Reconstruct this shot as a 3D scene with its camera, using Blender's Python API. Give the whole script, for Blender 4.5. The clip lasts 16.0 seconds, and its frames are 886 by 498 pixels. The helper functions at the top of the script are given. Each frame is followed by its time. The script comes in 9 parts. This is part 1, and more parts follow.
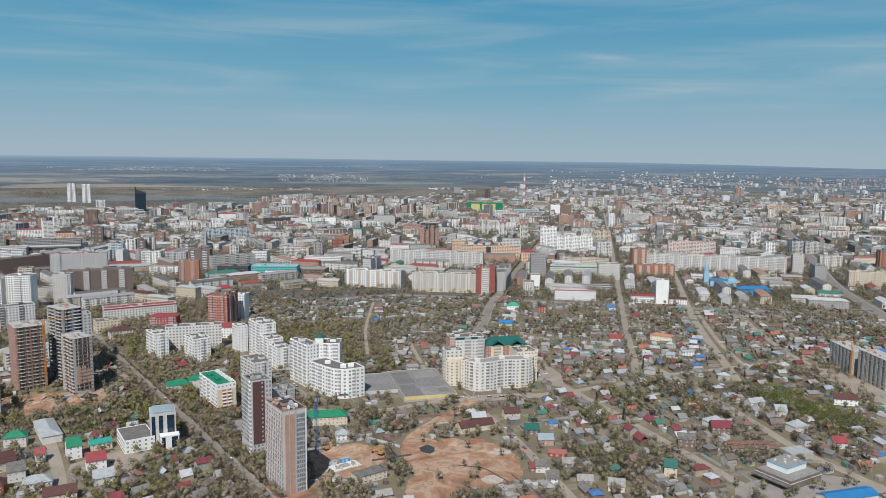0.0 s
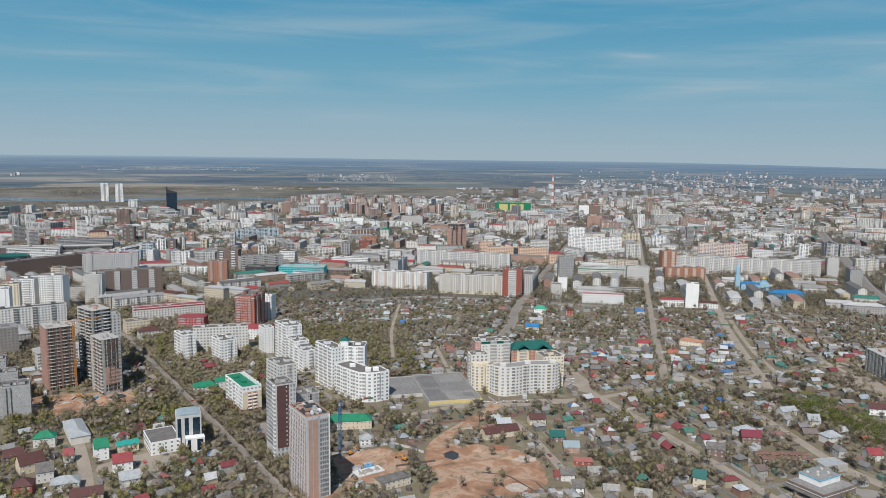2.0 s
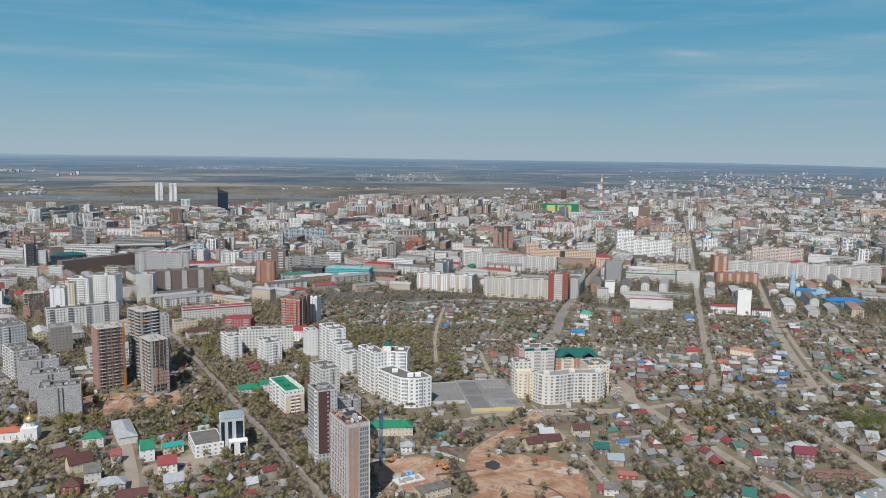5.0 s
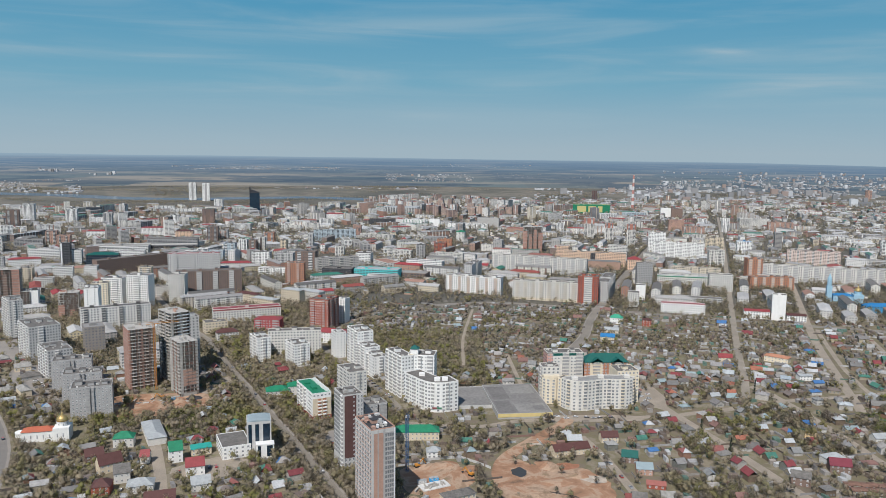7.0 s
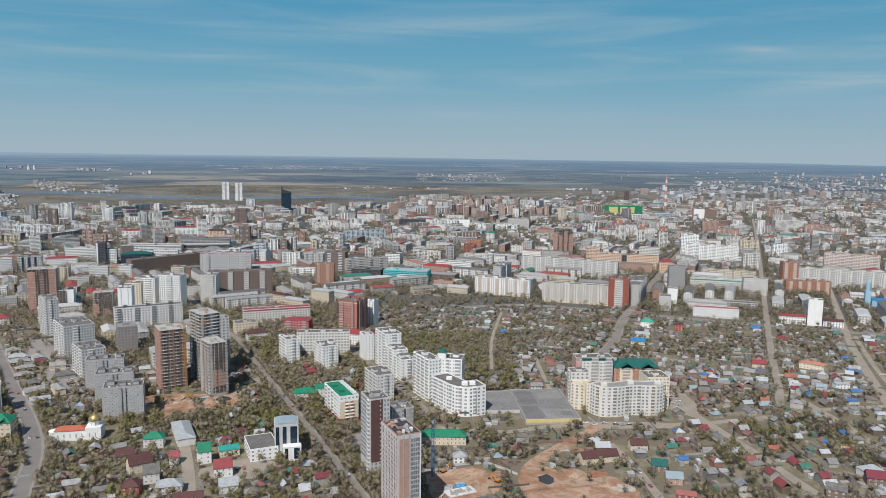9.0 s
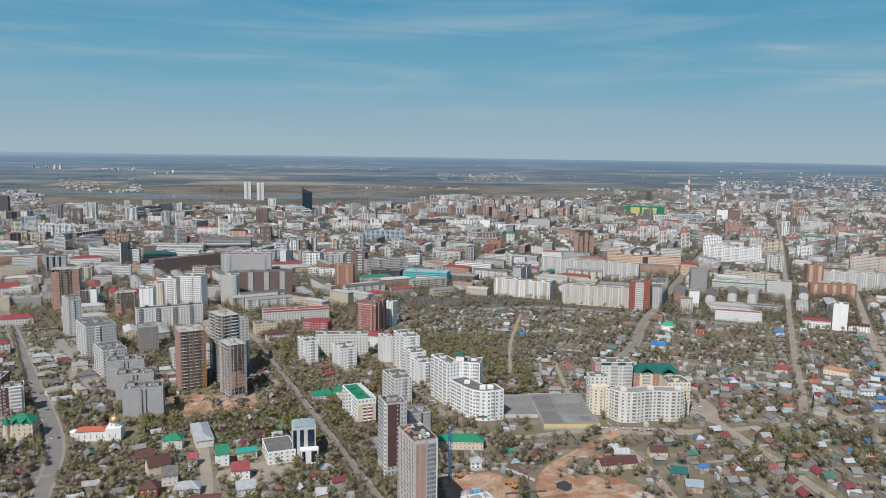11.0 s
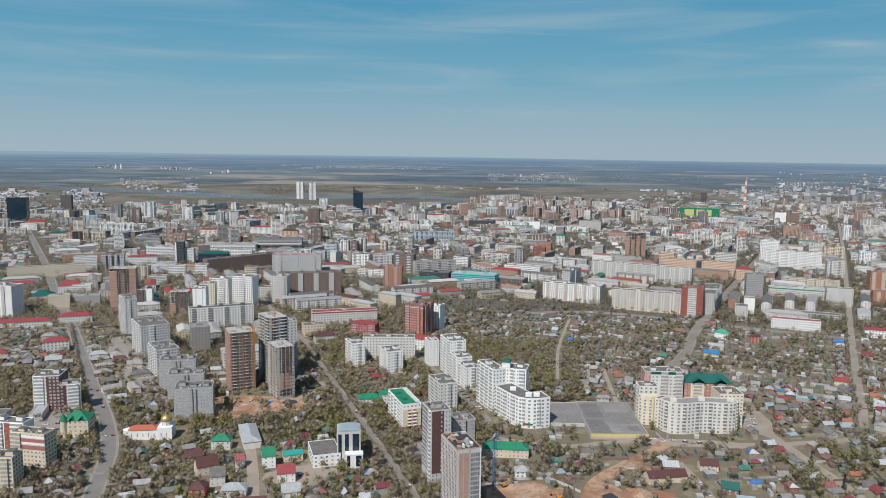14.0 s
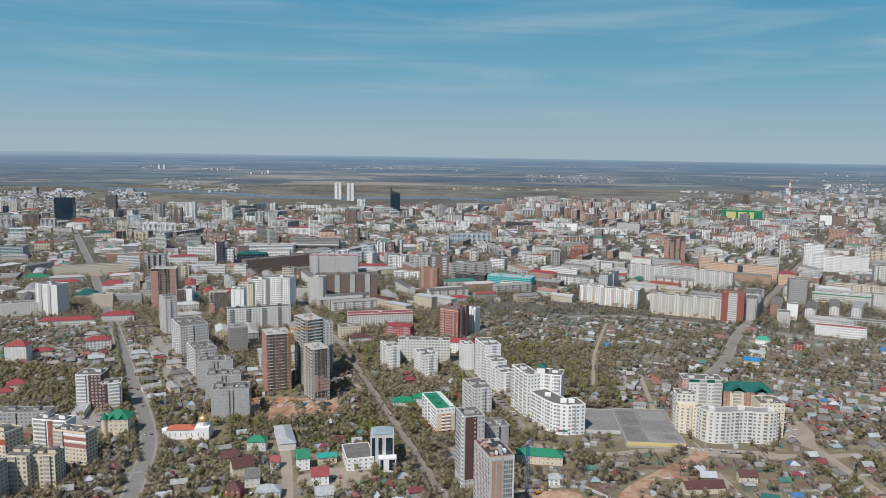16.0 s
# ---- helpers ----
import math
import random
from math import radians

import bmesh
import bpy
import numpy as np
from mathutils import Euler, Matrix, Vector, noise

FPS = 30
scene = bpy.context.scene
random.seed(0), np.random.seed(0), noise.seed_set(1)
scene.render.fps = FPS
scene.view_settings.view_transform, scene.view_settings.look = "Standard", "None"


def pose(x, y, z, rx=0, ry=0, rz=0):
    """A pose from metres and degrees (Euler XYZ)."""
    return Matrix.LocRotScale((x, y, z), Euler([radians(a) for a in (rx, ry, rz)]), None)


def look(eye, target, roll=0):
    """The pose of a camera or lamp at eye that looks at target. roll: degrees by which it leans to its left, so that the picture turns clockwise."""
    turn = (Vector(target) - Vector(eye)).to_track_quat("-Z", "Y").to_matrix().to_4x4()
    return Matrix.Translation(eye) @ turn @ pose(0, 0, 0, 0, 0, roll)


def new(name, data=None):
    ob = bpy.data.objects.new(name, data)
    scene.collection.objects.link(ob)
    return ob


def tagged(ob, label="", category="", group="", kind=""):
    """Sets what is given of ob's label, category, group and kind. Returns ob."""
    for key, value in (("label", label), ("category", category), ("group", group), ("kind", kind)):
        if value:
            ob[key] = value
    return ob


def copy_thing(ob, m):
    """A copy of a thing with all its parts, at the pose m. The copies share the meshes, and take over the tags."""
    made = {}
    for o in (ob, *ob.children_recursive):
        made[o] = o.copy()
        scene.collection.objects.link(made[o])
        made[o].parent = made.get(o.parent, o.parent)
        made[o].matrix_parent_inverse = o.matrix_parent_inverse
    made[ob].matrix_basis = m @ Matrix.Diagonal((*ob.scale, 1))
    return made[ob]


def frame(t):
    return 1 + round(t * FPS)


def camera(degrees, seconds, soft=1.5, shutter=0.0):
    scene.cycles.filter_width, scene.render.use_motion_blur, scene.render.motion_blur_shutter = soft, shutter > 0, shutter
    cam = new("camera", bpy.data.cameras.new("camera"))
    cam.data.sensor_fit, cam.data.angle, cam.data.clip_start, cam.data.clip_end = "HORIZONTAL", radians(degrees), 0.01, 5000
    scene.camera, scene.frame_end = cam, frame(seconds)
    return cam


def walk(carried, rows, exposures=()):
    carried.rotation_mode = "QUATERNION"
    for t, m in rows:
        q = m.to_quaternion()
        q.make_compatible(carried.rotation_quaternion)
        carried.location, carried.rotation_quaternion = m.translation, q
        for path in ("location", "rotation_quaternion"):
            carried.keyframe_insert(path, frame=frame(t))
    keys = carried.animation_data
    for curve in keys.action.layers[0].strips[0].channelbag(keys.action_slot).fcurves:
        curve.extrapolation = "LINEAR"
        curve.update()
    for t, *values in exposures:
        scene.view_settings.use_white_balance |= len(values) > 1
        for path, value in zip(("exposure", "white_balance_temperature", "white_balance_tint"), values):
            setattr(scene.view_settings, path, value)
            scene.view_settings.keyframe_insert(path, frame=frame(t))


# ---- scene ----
# brightness: exposure in stops, sky, sun, cirrus colour and the far rim's glow
EXPO, SKY, SUN, CLOUD, FAR = 0.3, 0.10, 3.55, (2.75, 3.8, 4.45, 1), 0.88
cam = camera(60.43, 16.0, soft=0.74)


def aim(x, y, z, yaw, dip, lean):
    a, b = radians(yaw), radians(dip)
    ahead = Vector((math.sin(a) * math.cos(b), math.cos(a) * math.cos(b), -math.sin(b)))
    eye = Vector((x, y, z))
    return look(eye, eye + 100 * ahead, lean)


# seconds, x, y, z, heading, dip and lean in degrees
PATH = [
    (0, -9.94, -15.18, 207.38, 9.191, 7.168, 0.640),
    (0.5, -9.24, -14.10, 208.19, 8.807, 7.190, 0.642),
    (1, -8.55, -13.03, 208.99, 8.274, 7.210, 0.644),
    (1.5, -7.86, -11.98, 209.80, 7.663, 7.229, 0.646),
    (2, -7.19, -10.95, 210.60, 7.057, 7.246, 0.647),
    (2.5, -6.53, -9.94, 211.39, 6.468, 7.262, 0.649),
    (3, -5.88, -8.95, 212.19, 5.884, 7.278, 0.651),
    (3.5, -5.25, -7.97, 212.98, 5.314, 7.293, 0.653),
    (4, -4.62, -7.02, 213.77, 4.715, 7.308, 0.655),
    (4.2, -4.38, -6.65, 214.08, 4.448, 7.314, 0.656),
    (6.3, -1.89, -2.86, 217.37, 2.001, 7.379, 0.664),
    (6.5, -1.65, -2.50, 217.68, 1.764, 7.386, 0.664),
    (7, -1.09, -1.65, 218.46, 1.172, 7.403, 0.666),
    (7.5, -0.54, -0.81, 219.23, 0.590, 7.420, 0.668),
    (8, 0.00, 0.00, 220.00, 0.003, 7.438, 0.670),
    (8.5, 0.53, 0.80, 220.77, -0.576, 7.457, 0.672),
    (9, 1.05, 1.57, 221.53, -1.157, 7.475, 0.674),
    (9.2, 1.24, 1.86, 221.84, -1.388, 7.483, 0.674),
    (11.3, 3.27, 4.91, 225.02, -2.999, 7.562, 0.682),
    (11.5, 3.47, 5.20, 225.32, -3.211, 7.569, 0.683),
    (12, 3.92, 5.87, 226.07, -3.810, 7.586, 0.685),
    (12.5, 4.36, 6.52, 226.82, -4.386, 7.602, 0.687),
    (13, 4.79, 7.15, 227.57, -5.056, 7.617, 0.689),
    (13.5, 5.20, 7.77, 228.31, -5.791, 7.630, 0.691),
    (14, 5.61, 8.37, 229.05, -6.549, 7.640, 0.693),
    (14.5, 6.01, 8.95, 229.79, -7.313, 7.648, 0.694),
    (15, 6.39, 9.51, 230.52, -8.067, 7.653, 0.696),
    (15.5, 6.77, 10.06, 231.26, -8.777, 7.654, 0.698),
    (16, 7.13, 10.58, 231.99, -9.373, 7.651, 0.700),
]
walk(cam, [(t, aim(*row)) for t, *row in PATH], [(0, EXPO), (16, EXPO)])

# ---- sky, sun ----
SUN_AZ, SUN_EL = 22.0, 50.0      # shadows fall towards this heading; the sun's height
world = bpy.data.worlds.new("sky")
scene.world = world
world.use_nodes = True
wn, wl = world.node_tree.nodes, world.node_tree.links
wn.clear()
sky = wn.new("ShaderNodeTexSky")
sky.sky_type, sky.sun_disc = "NISHITA", False
sky.sun_elevation, sky.sun_rotation = radians(SUN_EL), radians(SUN_AZ + 180)
sky.altitude, sky.air_density, sky.dust_density, sky.ozone_density = 200, 1.0, 0.4, 3.0
wtc = wn.new("ShaderNodeTexCoord")
wsep = wn.new("ShaderNodeSeparateXYZ")
wl.new(wtc.outputs["Generated"], wsep.inputs[0])
# towards the horizon the air turns from clear blue to a pale haze
deep = wn.new("ShaderNodeValToRGB")
els = deep.color_ramp.elements
stops = ((0.0, (2.85, 3.70, 4.28)), (0.04, (2.25, 3.48, 4.28)), (0.085, (1.40, 3.12, 4.20)), (0.19, (0.62, 2.42, 3.90)), (0.32, (0.45, 1.95, 3.45)))
for pos, col in stops[1:-1]:
    els.new(pos)
for e, (pos, col) in zip(els, stops):
    e.position, e.color = pos, (*col, 1)
wl.new(wsep.outputs["Z"], deep.inputs["Fac"])
aloft = wn.new("ShaderNodeMapRange")
aloft.interpolation_type = "SMOOTHSTEP"
aloft.inputs["From Min"].default_value, aloft.inputs["From Max"].default_value = 0.22, 0.5
wl.new(wsep.outputs["Z"], aloft.inputs["Value"])
tint = wn.new("ShaderNodeMix")
tint.data_type = "RGBA"
wl.new(aloft.outputs[0], tint.inputs["Factor"])
wl.new(deep.outputs["Color"], tint.inputs["A"])
bright = wn.new("ShaderNodeVectorMath")
bright.operation = "SCALE"
bright.inputs["Scale"].default_value = 0.8
wl.new(sky.outputs[0], bright.inputs[0])
wl.new(bright.outputs[0], tint.inputs["B"])
# thin streaks of cirrus, lying across the view
wmap = wn.new("ShaderNodeMapping")
wmap.inputs["Scale"].default_value = (2.0, 2.0, 24.0)
wmap.inputs["Rotation"].default_value = (0.0, radians(-4.5), 0.0)
wl.new(wtc.outputs["Generated"], wmap.inputs["Vector"])
cirrus = wn.new("ShaderNodeTexNoise")
cirrus.inputs["Scale"].default_value, cirrus.inputs["Detail"].default_value, cirrus.inputs["Roughness"].default_value = 1.5, 7.0, 0.55
cirrus.inputs["Distortion"].default_value = 0.55
wl.new(wmap.outputs[0], cirrus.inputs["Vector"])
thin = wn.new("ShaderNodeMapRange")
thin.interpolation_type = "SMOOTHSTEP"
thin.inputs["From Min"].default_value, thin.inputs["From Max"].default_value = 0.40, 0.76
thin.inputs["To Max"].default_value = 0.42
wl.new(cirrus.outputs["Fac"], thin.inputs["Value"])
# wisps that can be told apart: heading, height, half length and half breadth in degrees, slope, strength
def sky_calc(op, a, b=0.0):
    q = wn.new("ShaderNodeMath")
    q.operation = op
    for i, v in enumerate((a, b)):
        if isinstance(v, (int, float)):
            q.inputs[i].default_value = v
        else:
            wl.new(v, q.inputs[i])
    return q.outputs[0]


heading = sky_calc("MULTIPLY", sky_calc("ARCTAN2", wsep.outputs["X"], wsep.outputs["Y"]), 180 / math.pi)
rise = sky_calc("MULTIPLY", sky_calc("ARCSINE", wsep.outputs["Z"]), 180 / math.pi)
ragged = wn.new("ShaderNodeMapRange")
ragged.inputs["From Min"].default_value, ragged.inputs["From Max"].default_value = 0.36, 0.66
wl.new(cirrus.outputs["Fac"], ragged.inputs["Value"])
sheer = None
for a0, e0, long, broad, slope, strength in (
    (25.0, 4.55, 5.1, 0.55, 0.02, 0.75),
    (20.5, 7.02, 2.0, 0.21, -0.1, 0.55),
    (33.2, 6.15, 11.1, 0.55, -0.03, 0.45),
    (-9.1, 7.87, 12.8, 0.51, 0.08, 0.42),
    (6.4, 4.68, 3.4, 0.34, 0.05, 0.4),
    (-11.4, 4.58, 8.1, 0.85, 0.09, 0.38),
    (-0.8, 2.55, 2.6, 0.3, 0, 0.3),
    (36.5, 7.07, 5.5, 0.43, -0.06, 0.35),
    (17.2, 5.43, 5.1, 0.38, 0.03, 0.3),
    (-18.6, 6.21, 3.8, 0.43, 0.12, 0.4),
    (30.9, 3.44, 4.7, 0.34, -0.0, 0.35),
):
    u = sky_calc("SUBTRACT", heading, a0)
    v = sky_calc("SUBTRACT", sky_calc("SUBTRACT", rise, e0), sky_calc("MULTIPLY", u, slope))
    far2 = sky_calc("ADD", sky_calc("POWER", sky_calc("ABSOLUTE", sky_calc("DIVIDE", u, long)), 2.0), sky_calc("POWER", sky_calc("ABSOLUTE", sky_calc("DIVIDE", v, broad)), 2.0))
    one = sky_calc("MULTIPLY", sky_calc("EXPONENT", sky_calc("MULTIPLY", far2, -1.0)), strength)
    sheer = one if sheer is None else sky_calc("ADD", sheer, one)
sheer = sky_calc("MULTIPLY", sheer, ragged.outputs[0])
high = wn.new("ShaderNodeMapRange")
high.inputs["From Min"].default_value, high.inputs["From Max"].default_value = 0.0, 0.10
high.inputs["To Min"].default_value = 0.35
wl.new(wsep.outputs["Z"], high.inputs["Value"])
veil = wn.new("ShaderNodeMath")
veil.operation = "MULTIPLY"
wl.new(thin.outputs[0], veil.inputs[0])
wl.new(high.outputs[0], veil.inputs[1])
clouds = wn.new("ShaderNodeMix")
clouds.data_type = "RGBA"
clouds.inputs["B"].default_value = CLOUD
wl.new(sky_calc("MINIMUM", sky_calc("ADD", veil.outputs[0], sheer), 0.85), clouds.inputs["Factor"])
wl.new(tint.outputs["Result"], clouds.inputs["A"])
bg = wn.new("ShaderNodeBackground")
bg.inputs["Strength"].default_value = SKY
wl.new(clouds.outputs["Result"], bg.inputs["Color"])
wout = wn.new("ShaderNodeOutputWorld")
wl.new(bg.outputs[0], wout.inputs[0])

lamp = bpy.data.lights.new("sun", "SUN")
lamp.energy, lamp.angle, lamp.color = SUN, radians(0.53), (1.0, 0.965, 0.92)
sun = new("sun", lamp)
sa, se = radians(SUN_AZ), radians(SUN_EL)
sun.matrix_world = look((0, 0, 0), (math.sin(sa) * math.cos(se), math.cos(sa) * math.cos(se), -math.sin(se)))


# ---- materials ----
def surface(name, ramp, rough=0.85, scale=0.25, fine=3.0, amount=0.25, by="", metal=0.0, bump=0.0, stretch=(1, 1, 1), spec=0.3, thin=0.0):
    """A weathered surface. ramp: one colour, or several, chosen per thing by Object Info's Random (by='thing'), per piece (by='island') or per crown-sized spot (by='place').
    Two scales of noise, in cycles a metre, lighten and darken it by amount."""
    m = bpy.data.materials.new(name)
    m.use_nodes = True
    n, l = m.node_tree.nodes, m.node_tree.links
    b = n["Principled BSDF"]
    b.inputs["Roughness"].default_value, b.inputs["Metallic"].default_value = rough, metal
    b.inputs["Specular IOR Level"].default_value = spec
    geo = n.new("ShaderNodeNewGeometry")
    if by:
        r = n.new("ShaderNodeValToRGB")
        r.color_ramp.interpolation = "CONSTANT"
        els = r.color_ramp.elements
        while len(els) > 1:
            els.remove(els[-1])
        els[0].position, els[0].color = 0.0, (*ramp[0], 1)
        for i, c in enumerate(ramp[1:], 1):
            e = els.new(i / len(ramp))
            e.color = (*c, 1)
        if by == "thing":
            info = n.new("ShaderNodeObjectInfo")
            l.new(info.outputs["Random"], r.inputs["Fac"])
        elif by == "place":
            cell, chan = n.new("ShaderNodeTexVoronoi"), n.new("ShaderNodeSeparateXYZ")
            cell.inputs["Scale"].default_value = 0.13
            l.new(geo.outputs["Position"], cell.inputs["Vector"])
            l.new(cell.outputs["Color"], chan.inputs[0])
            l.new(chan.outputs[0], r.inputs["Fac"])
        else:
            l.new(geo.outputs["Random Per Island"], r.inputs["Fac"])
        colour = r.outputs["Color"]
    else:
        rgb = n.new("ShaderNodeRGB")
        rgb.outputs[0].default_value = (*ramp, 1)
        colour = rgb.outputs[0]
    mp = n.new("ShaderNodeMapping")
    mp.inputs["Scale"].default_value = stretch
    l.new(geo.outputs["Position"], mp.inputs["Vector"])
    both = []
    for s in (scale, fine):
        t = n.new("ShaderNodeTexNoise")
        t.inputs["Scale"].default_value, t.inputs["Detail"].default_value = s, 3.0
        l.new(mp.outputs[0], t.inputs["Vector"])
        both.append(t.outputs["Fac"])
    mean = n.new("ShaderNodeMath")
    mean.operation = "ADD"
    l.new(both[0], mean.inputs[0])
    l.new(both[1], mean.inputs[1])
    rng = n.new("ShaderNodeMapRange")
    rng.inputs["From Min"].default_value, rng.inputs["From Max"].default_value = 0.6, 1.4
    rng.inputs["To Min"].default_value, rng.inputs["To Max"].default_value = 1 - amount, 1 + amount
    l.new(mean.outputs[0], rng.inputs["Value"])
    mul = n.new("ShaderNodeVectorMath")
    mul.operation = "SCALE"
    l.new(colour, mul.inputs[0])
    l.new(rng.outputs[0], mul.inputs["Scale"])
    l.new(mul.outputs[0], b.inputs["Base Color"])
    if thin:
        # leaves and twigs let part of the light through
        tl, mx = n.new("ShaderNodeBsdfTranslucent"), n.new("ShaderNodeMixShader")
        mx.inputs["Fac"].default_value = thin
        l.new(mul.outputs[0], tl.inputs["Color"])
        l.new(b.outputs[0], mx.inputs[1])
        l.new(tl.outputs[0], mx.inputs[2])
        l.new(mx.outputs[0], n["Material Output"].inputs["Surface"])
    if bump:
        bp = n.new("ShaderNodeBump")
        bp.inputs["Strength"].default_value, bp.inputs["Distance"].default_value = 0.6, bump
        l.new(both[1], bp.inputs["Height"])
        l.new(bp.outputs[0], b.inputs["Normal"])
    return m


WHITE = surface("white_render", (0.76, 0.75, 0.725), amount=0.10, stretch=(1, 1, 0.3))
OFFWHITE = surface("off_white_panel", (0.60, 0.58, 0.54), amount=0.14, stretch=(1, 1, 0.3))
GREYPANEL = surface("grey_panel", (0.38, 0.37, 0.36), amount=0.14)
LIGHTGREY = surface("light_grey_panel", (0.50, 0.49, 0.475), amount=0.12)
AGEDWHITE = surface("aged_white_render", (0.635, 0.605, 0.555), amount=0.12, stretch=(1, 1, 0.3))
GREYROOF = surface("weathered_grey_roof", (0.27, 0.265, 0.255), amount=0.25, scale=0.3)
CREAM = surface("cream_render", (0.62, 0.53, 0.40), amount=0.12)
YELLOW = surface("pale_yellow_render", (0.70, 0.61, 0.47), amount=0.10)
ROSE = surface("rose_panel", (0.56, 0.31, 0.26), amount=0.12)
PEACH = surface("peach_panel", (0.66, 0.46, 0.33), amount=0.12)
SALMON = surface("salmon_brick", (0.43, 0.27, 0.21), amount=0.16, fine=1.2)
REDBRICK = surface("red_brick", (0.32, 0.095, 0.065), amount=0.18, fine=1.2)
BROWNBRICK = surface("brown_brick", (0.205, 0.145, 0.12), amount=0.18, fine=1.2)
ORANGE = surface("orange_brick", (0.42, 0.20, 0.125), amount=0.15)
MAROON = surface("dark_maroon_cladding", (0.115, 0.06, 0.055), amount=0.15)
PINK = surface("raspberry_render", (0.36, 0.085, 0.085), amount=0.12)
TURQUOISE = surface("turquoise_cladding", (0.10, 0.50, 0.50), amount=0.10)
BLUEWALL = surface("bright_blue_cladding", (0.06, 0.32, 0.60), amount=0.10)
PALEBLUE = surface("pale_blue_render", (0.46, 0.53, 0.57), amount=0.10)
CHURCHBLUE = surface("sky_blue_render", (0.30, 0.46, 0.56), amount=0.10)
PALEPINK = surface("pale_pink_panel", (0.62, 0.50, 0.44), amount=0.14)
FADEDRED = surface("faded_rose_panel", (0.34, 0.15, 0.14), amount=0.15)
CROWNRED = surface("faded_red_panel", (0.40, 0.17, 0.13), amount=0.15)
CONCRETE = surface("raw_concrete", (0.40, 0.38, 0.35), amount=0.22, fine=1.0)
# shade inside open storeys, put into a dark wall colour
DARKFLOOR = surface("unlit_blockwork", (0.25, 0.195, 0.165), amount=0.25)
BLACKCLAD = surface("charcoal_cladding", (0.05, 0.05, 0.055), amount=0.2)
GLASS = surface("window_glass", (0.20, 0.208, 0.218), rough=0.15, amount=0.35, fine=0.6, spec=0.6)
BAYGLASS = surface("balcony_glazing", (0.34, 0.335, 0.33), rough=0.35, amount=0.3, fine=0.6, spec=0.35)
FARGLASS = surface("far_window_glass", (0.085, 0.09, 0.098), rough=0.3, amount=0.35, fine=0.6, spec=0.4)
BLUEGLASS = surface("blue_curtain_glass", (0.018, 0.035, 0.055), rough=0.12, amount=0.4, fine=0.4, spec=0.6)
FRAMEWHITE = surface("white_plastic", (0.72, 0.72, 0.72), amount=0.06)
BITUMEN = surface("bitumen_roof", (0.145, 0.135, 0.125), amount=0.4, fine=0.8)
SLATEROOF = surface("pale_slate_roof", (0.285, 0.275, 0.255), amount=0.35, fine=0.7)
PALEROOF = surface("pale_sheet_roof", (0.34, 0.355, 0.36), amount=0.2, fine=0.8)
GREENROOF = surface("green_sheet_roof", (0.02, 0.19, 0.10), rough=0.5, amount=0.18, fine=0.8)
DARKGREENROOF = surface("dark_green_sheet_roof", (0.012, 0.10, 0.085), rough=0.5, amount=0.18)
REDROOF = surface("red_sheet_roof", (0.26, 0.055, 0.058), rough=0.5, amount=0.18, fine=0.8)
BROWNROOF = surface("brown_sheet_roof", (0.10, 0.045, 0.04), rough=0.55, amount=0.2)
BLUEROOF = surface("blue_sheet_roof", (0.03, 0.17, 0.37), rough=0.5, amount=0.15)
ASPHALT = surface("dusty_asphalt", (0.225, 0.200, 0.170), amount=0.22, scale=0.05, fine=0.9)
GREYASPHALT = surface("grey_asphalt", (0.20, 0.185, 0.17), amount=0.2, scale=0.05, fine=0.9)
DUSTROAD = surface("dusty_road", (0.275, 0.24, 0.198), amount=0.24, scale=0.06, fine=0.9)
DIRT = surface("dirt_road", (0.30, 0.255, 0.205), amount=0.25, scale=0.08, fine=0.9)
PAVING = surface("pavement", (0.27, 0.245, 0.22), amount=0.2, scale=0.1)
BARK = surface("bark", (0.13, 0.10, 0.08), amount=0.3)
TWIGS = surface("bare_twigs", [(0.320, 0.273, 0.220), (0.340, 0.290, 0.235), (0.300, 0.258, 0.210), (0.360, 0.305, 0.235), (0.330, 0.295, 0.215)], by="thing", amount=0.35, fine=1.0, thin=0.5)
BUDTONES = [(0.34, 0.295, 0.185), (0.35, 0.30, 0.19), (0.31, 0.28, 0.15), (0.37, 0.315, 0.215), (0.30, 0.275, 0.14), (0.33, 0.285, 0.20), (0.315, 0.305, 0.115), (0.34, 0.30, 0.15)]
BUDS = surface("budding_leaves", BUDTONES, by="thing", amount=0.4, fine=1.0, thin=0.35)
BUDMIX = surface("budding_wood", BUDTONES, by="place", amount=0.2, fine=0.5, thin=0.55)
NEEDLES = surface("fir_needles", (0.035, 0.05, 0.032), amount=0.35, fine=1.0, thin=0.35)
MIXWOOD = surface("bare_wood", [(0.349, 0.294, 0.214), (0.419, 0.357, 0.262), (0.384, 0.334, 0.217), (0.314, 0.271, 0.202), (0.442, 0.374, 0.267), (0.361, 0.328, 0.192), (0.291, 0.248, 0.186), (0.396, 0.334, 0.252)], by="place", amount=0.2, fine=0.5, thin=0.55)
STEEL = surface("painted_steel", (0.04, 0.12, 0.25), rough=0.5, amount=0.15)
ORANGESTEEL = surface("orange_steel", (0.50, 0.22, 0.04), rough=0.5, amount=0.15)
GOLD = surface("gilded_dome", (0.56, 0.40, 0.17), rough=0.42, metal=0.7, amount=0.08)
WATER = surface("river_water", (0.10, 0.15, 0.20), rough=0.12, amount=0.15, scale=0.004, fine=0.05, spec=0.6)
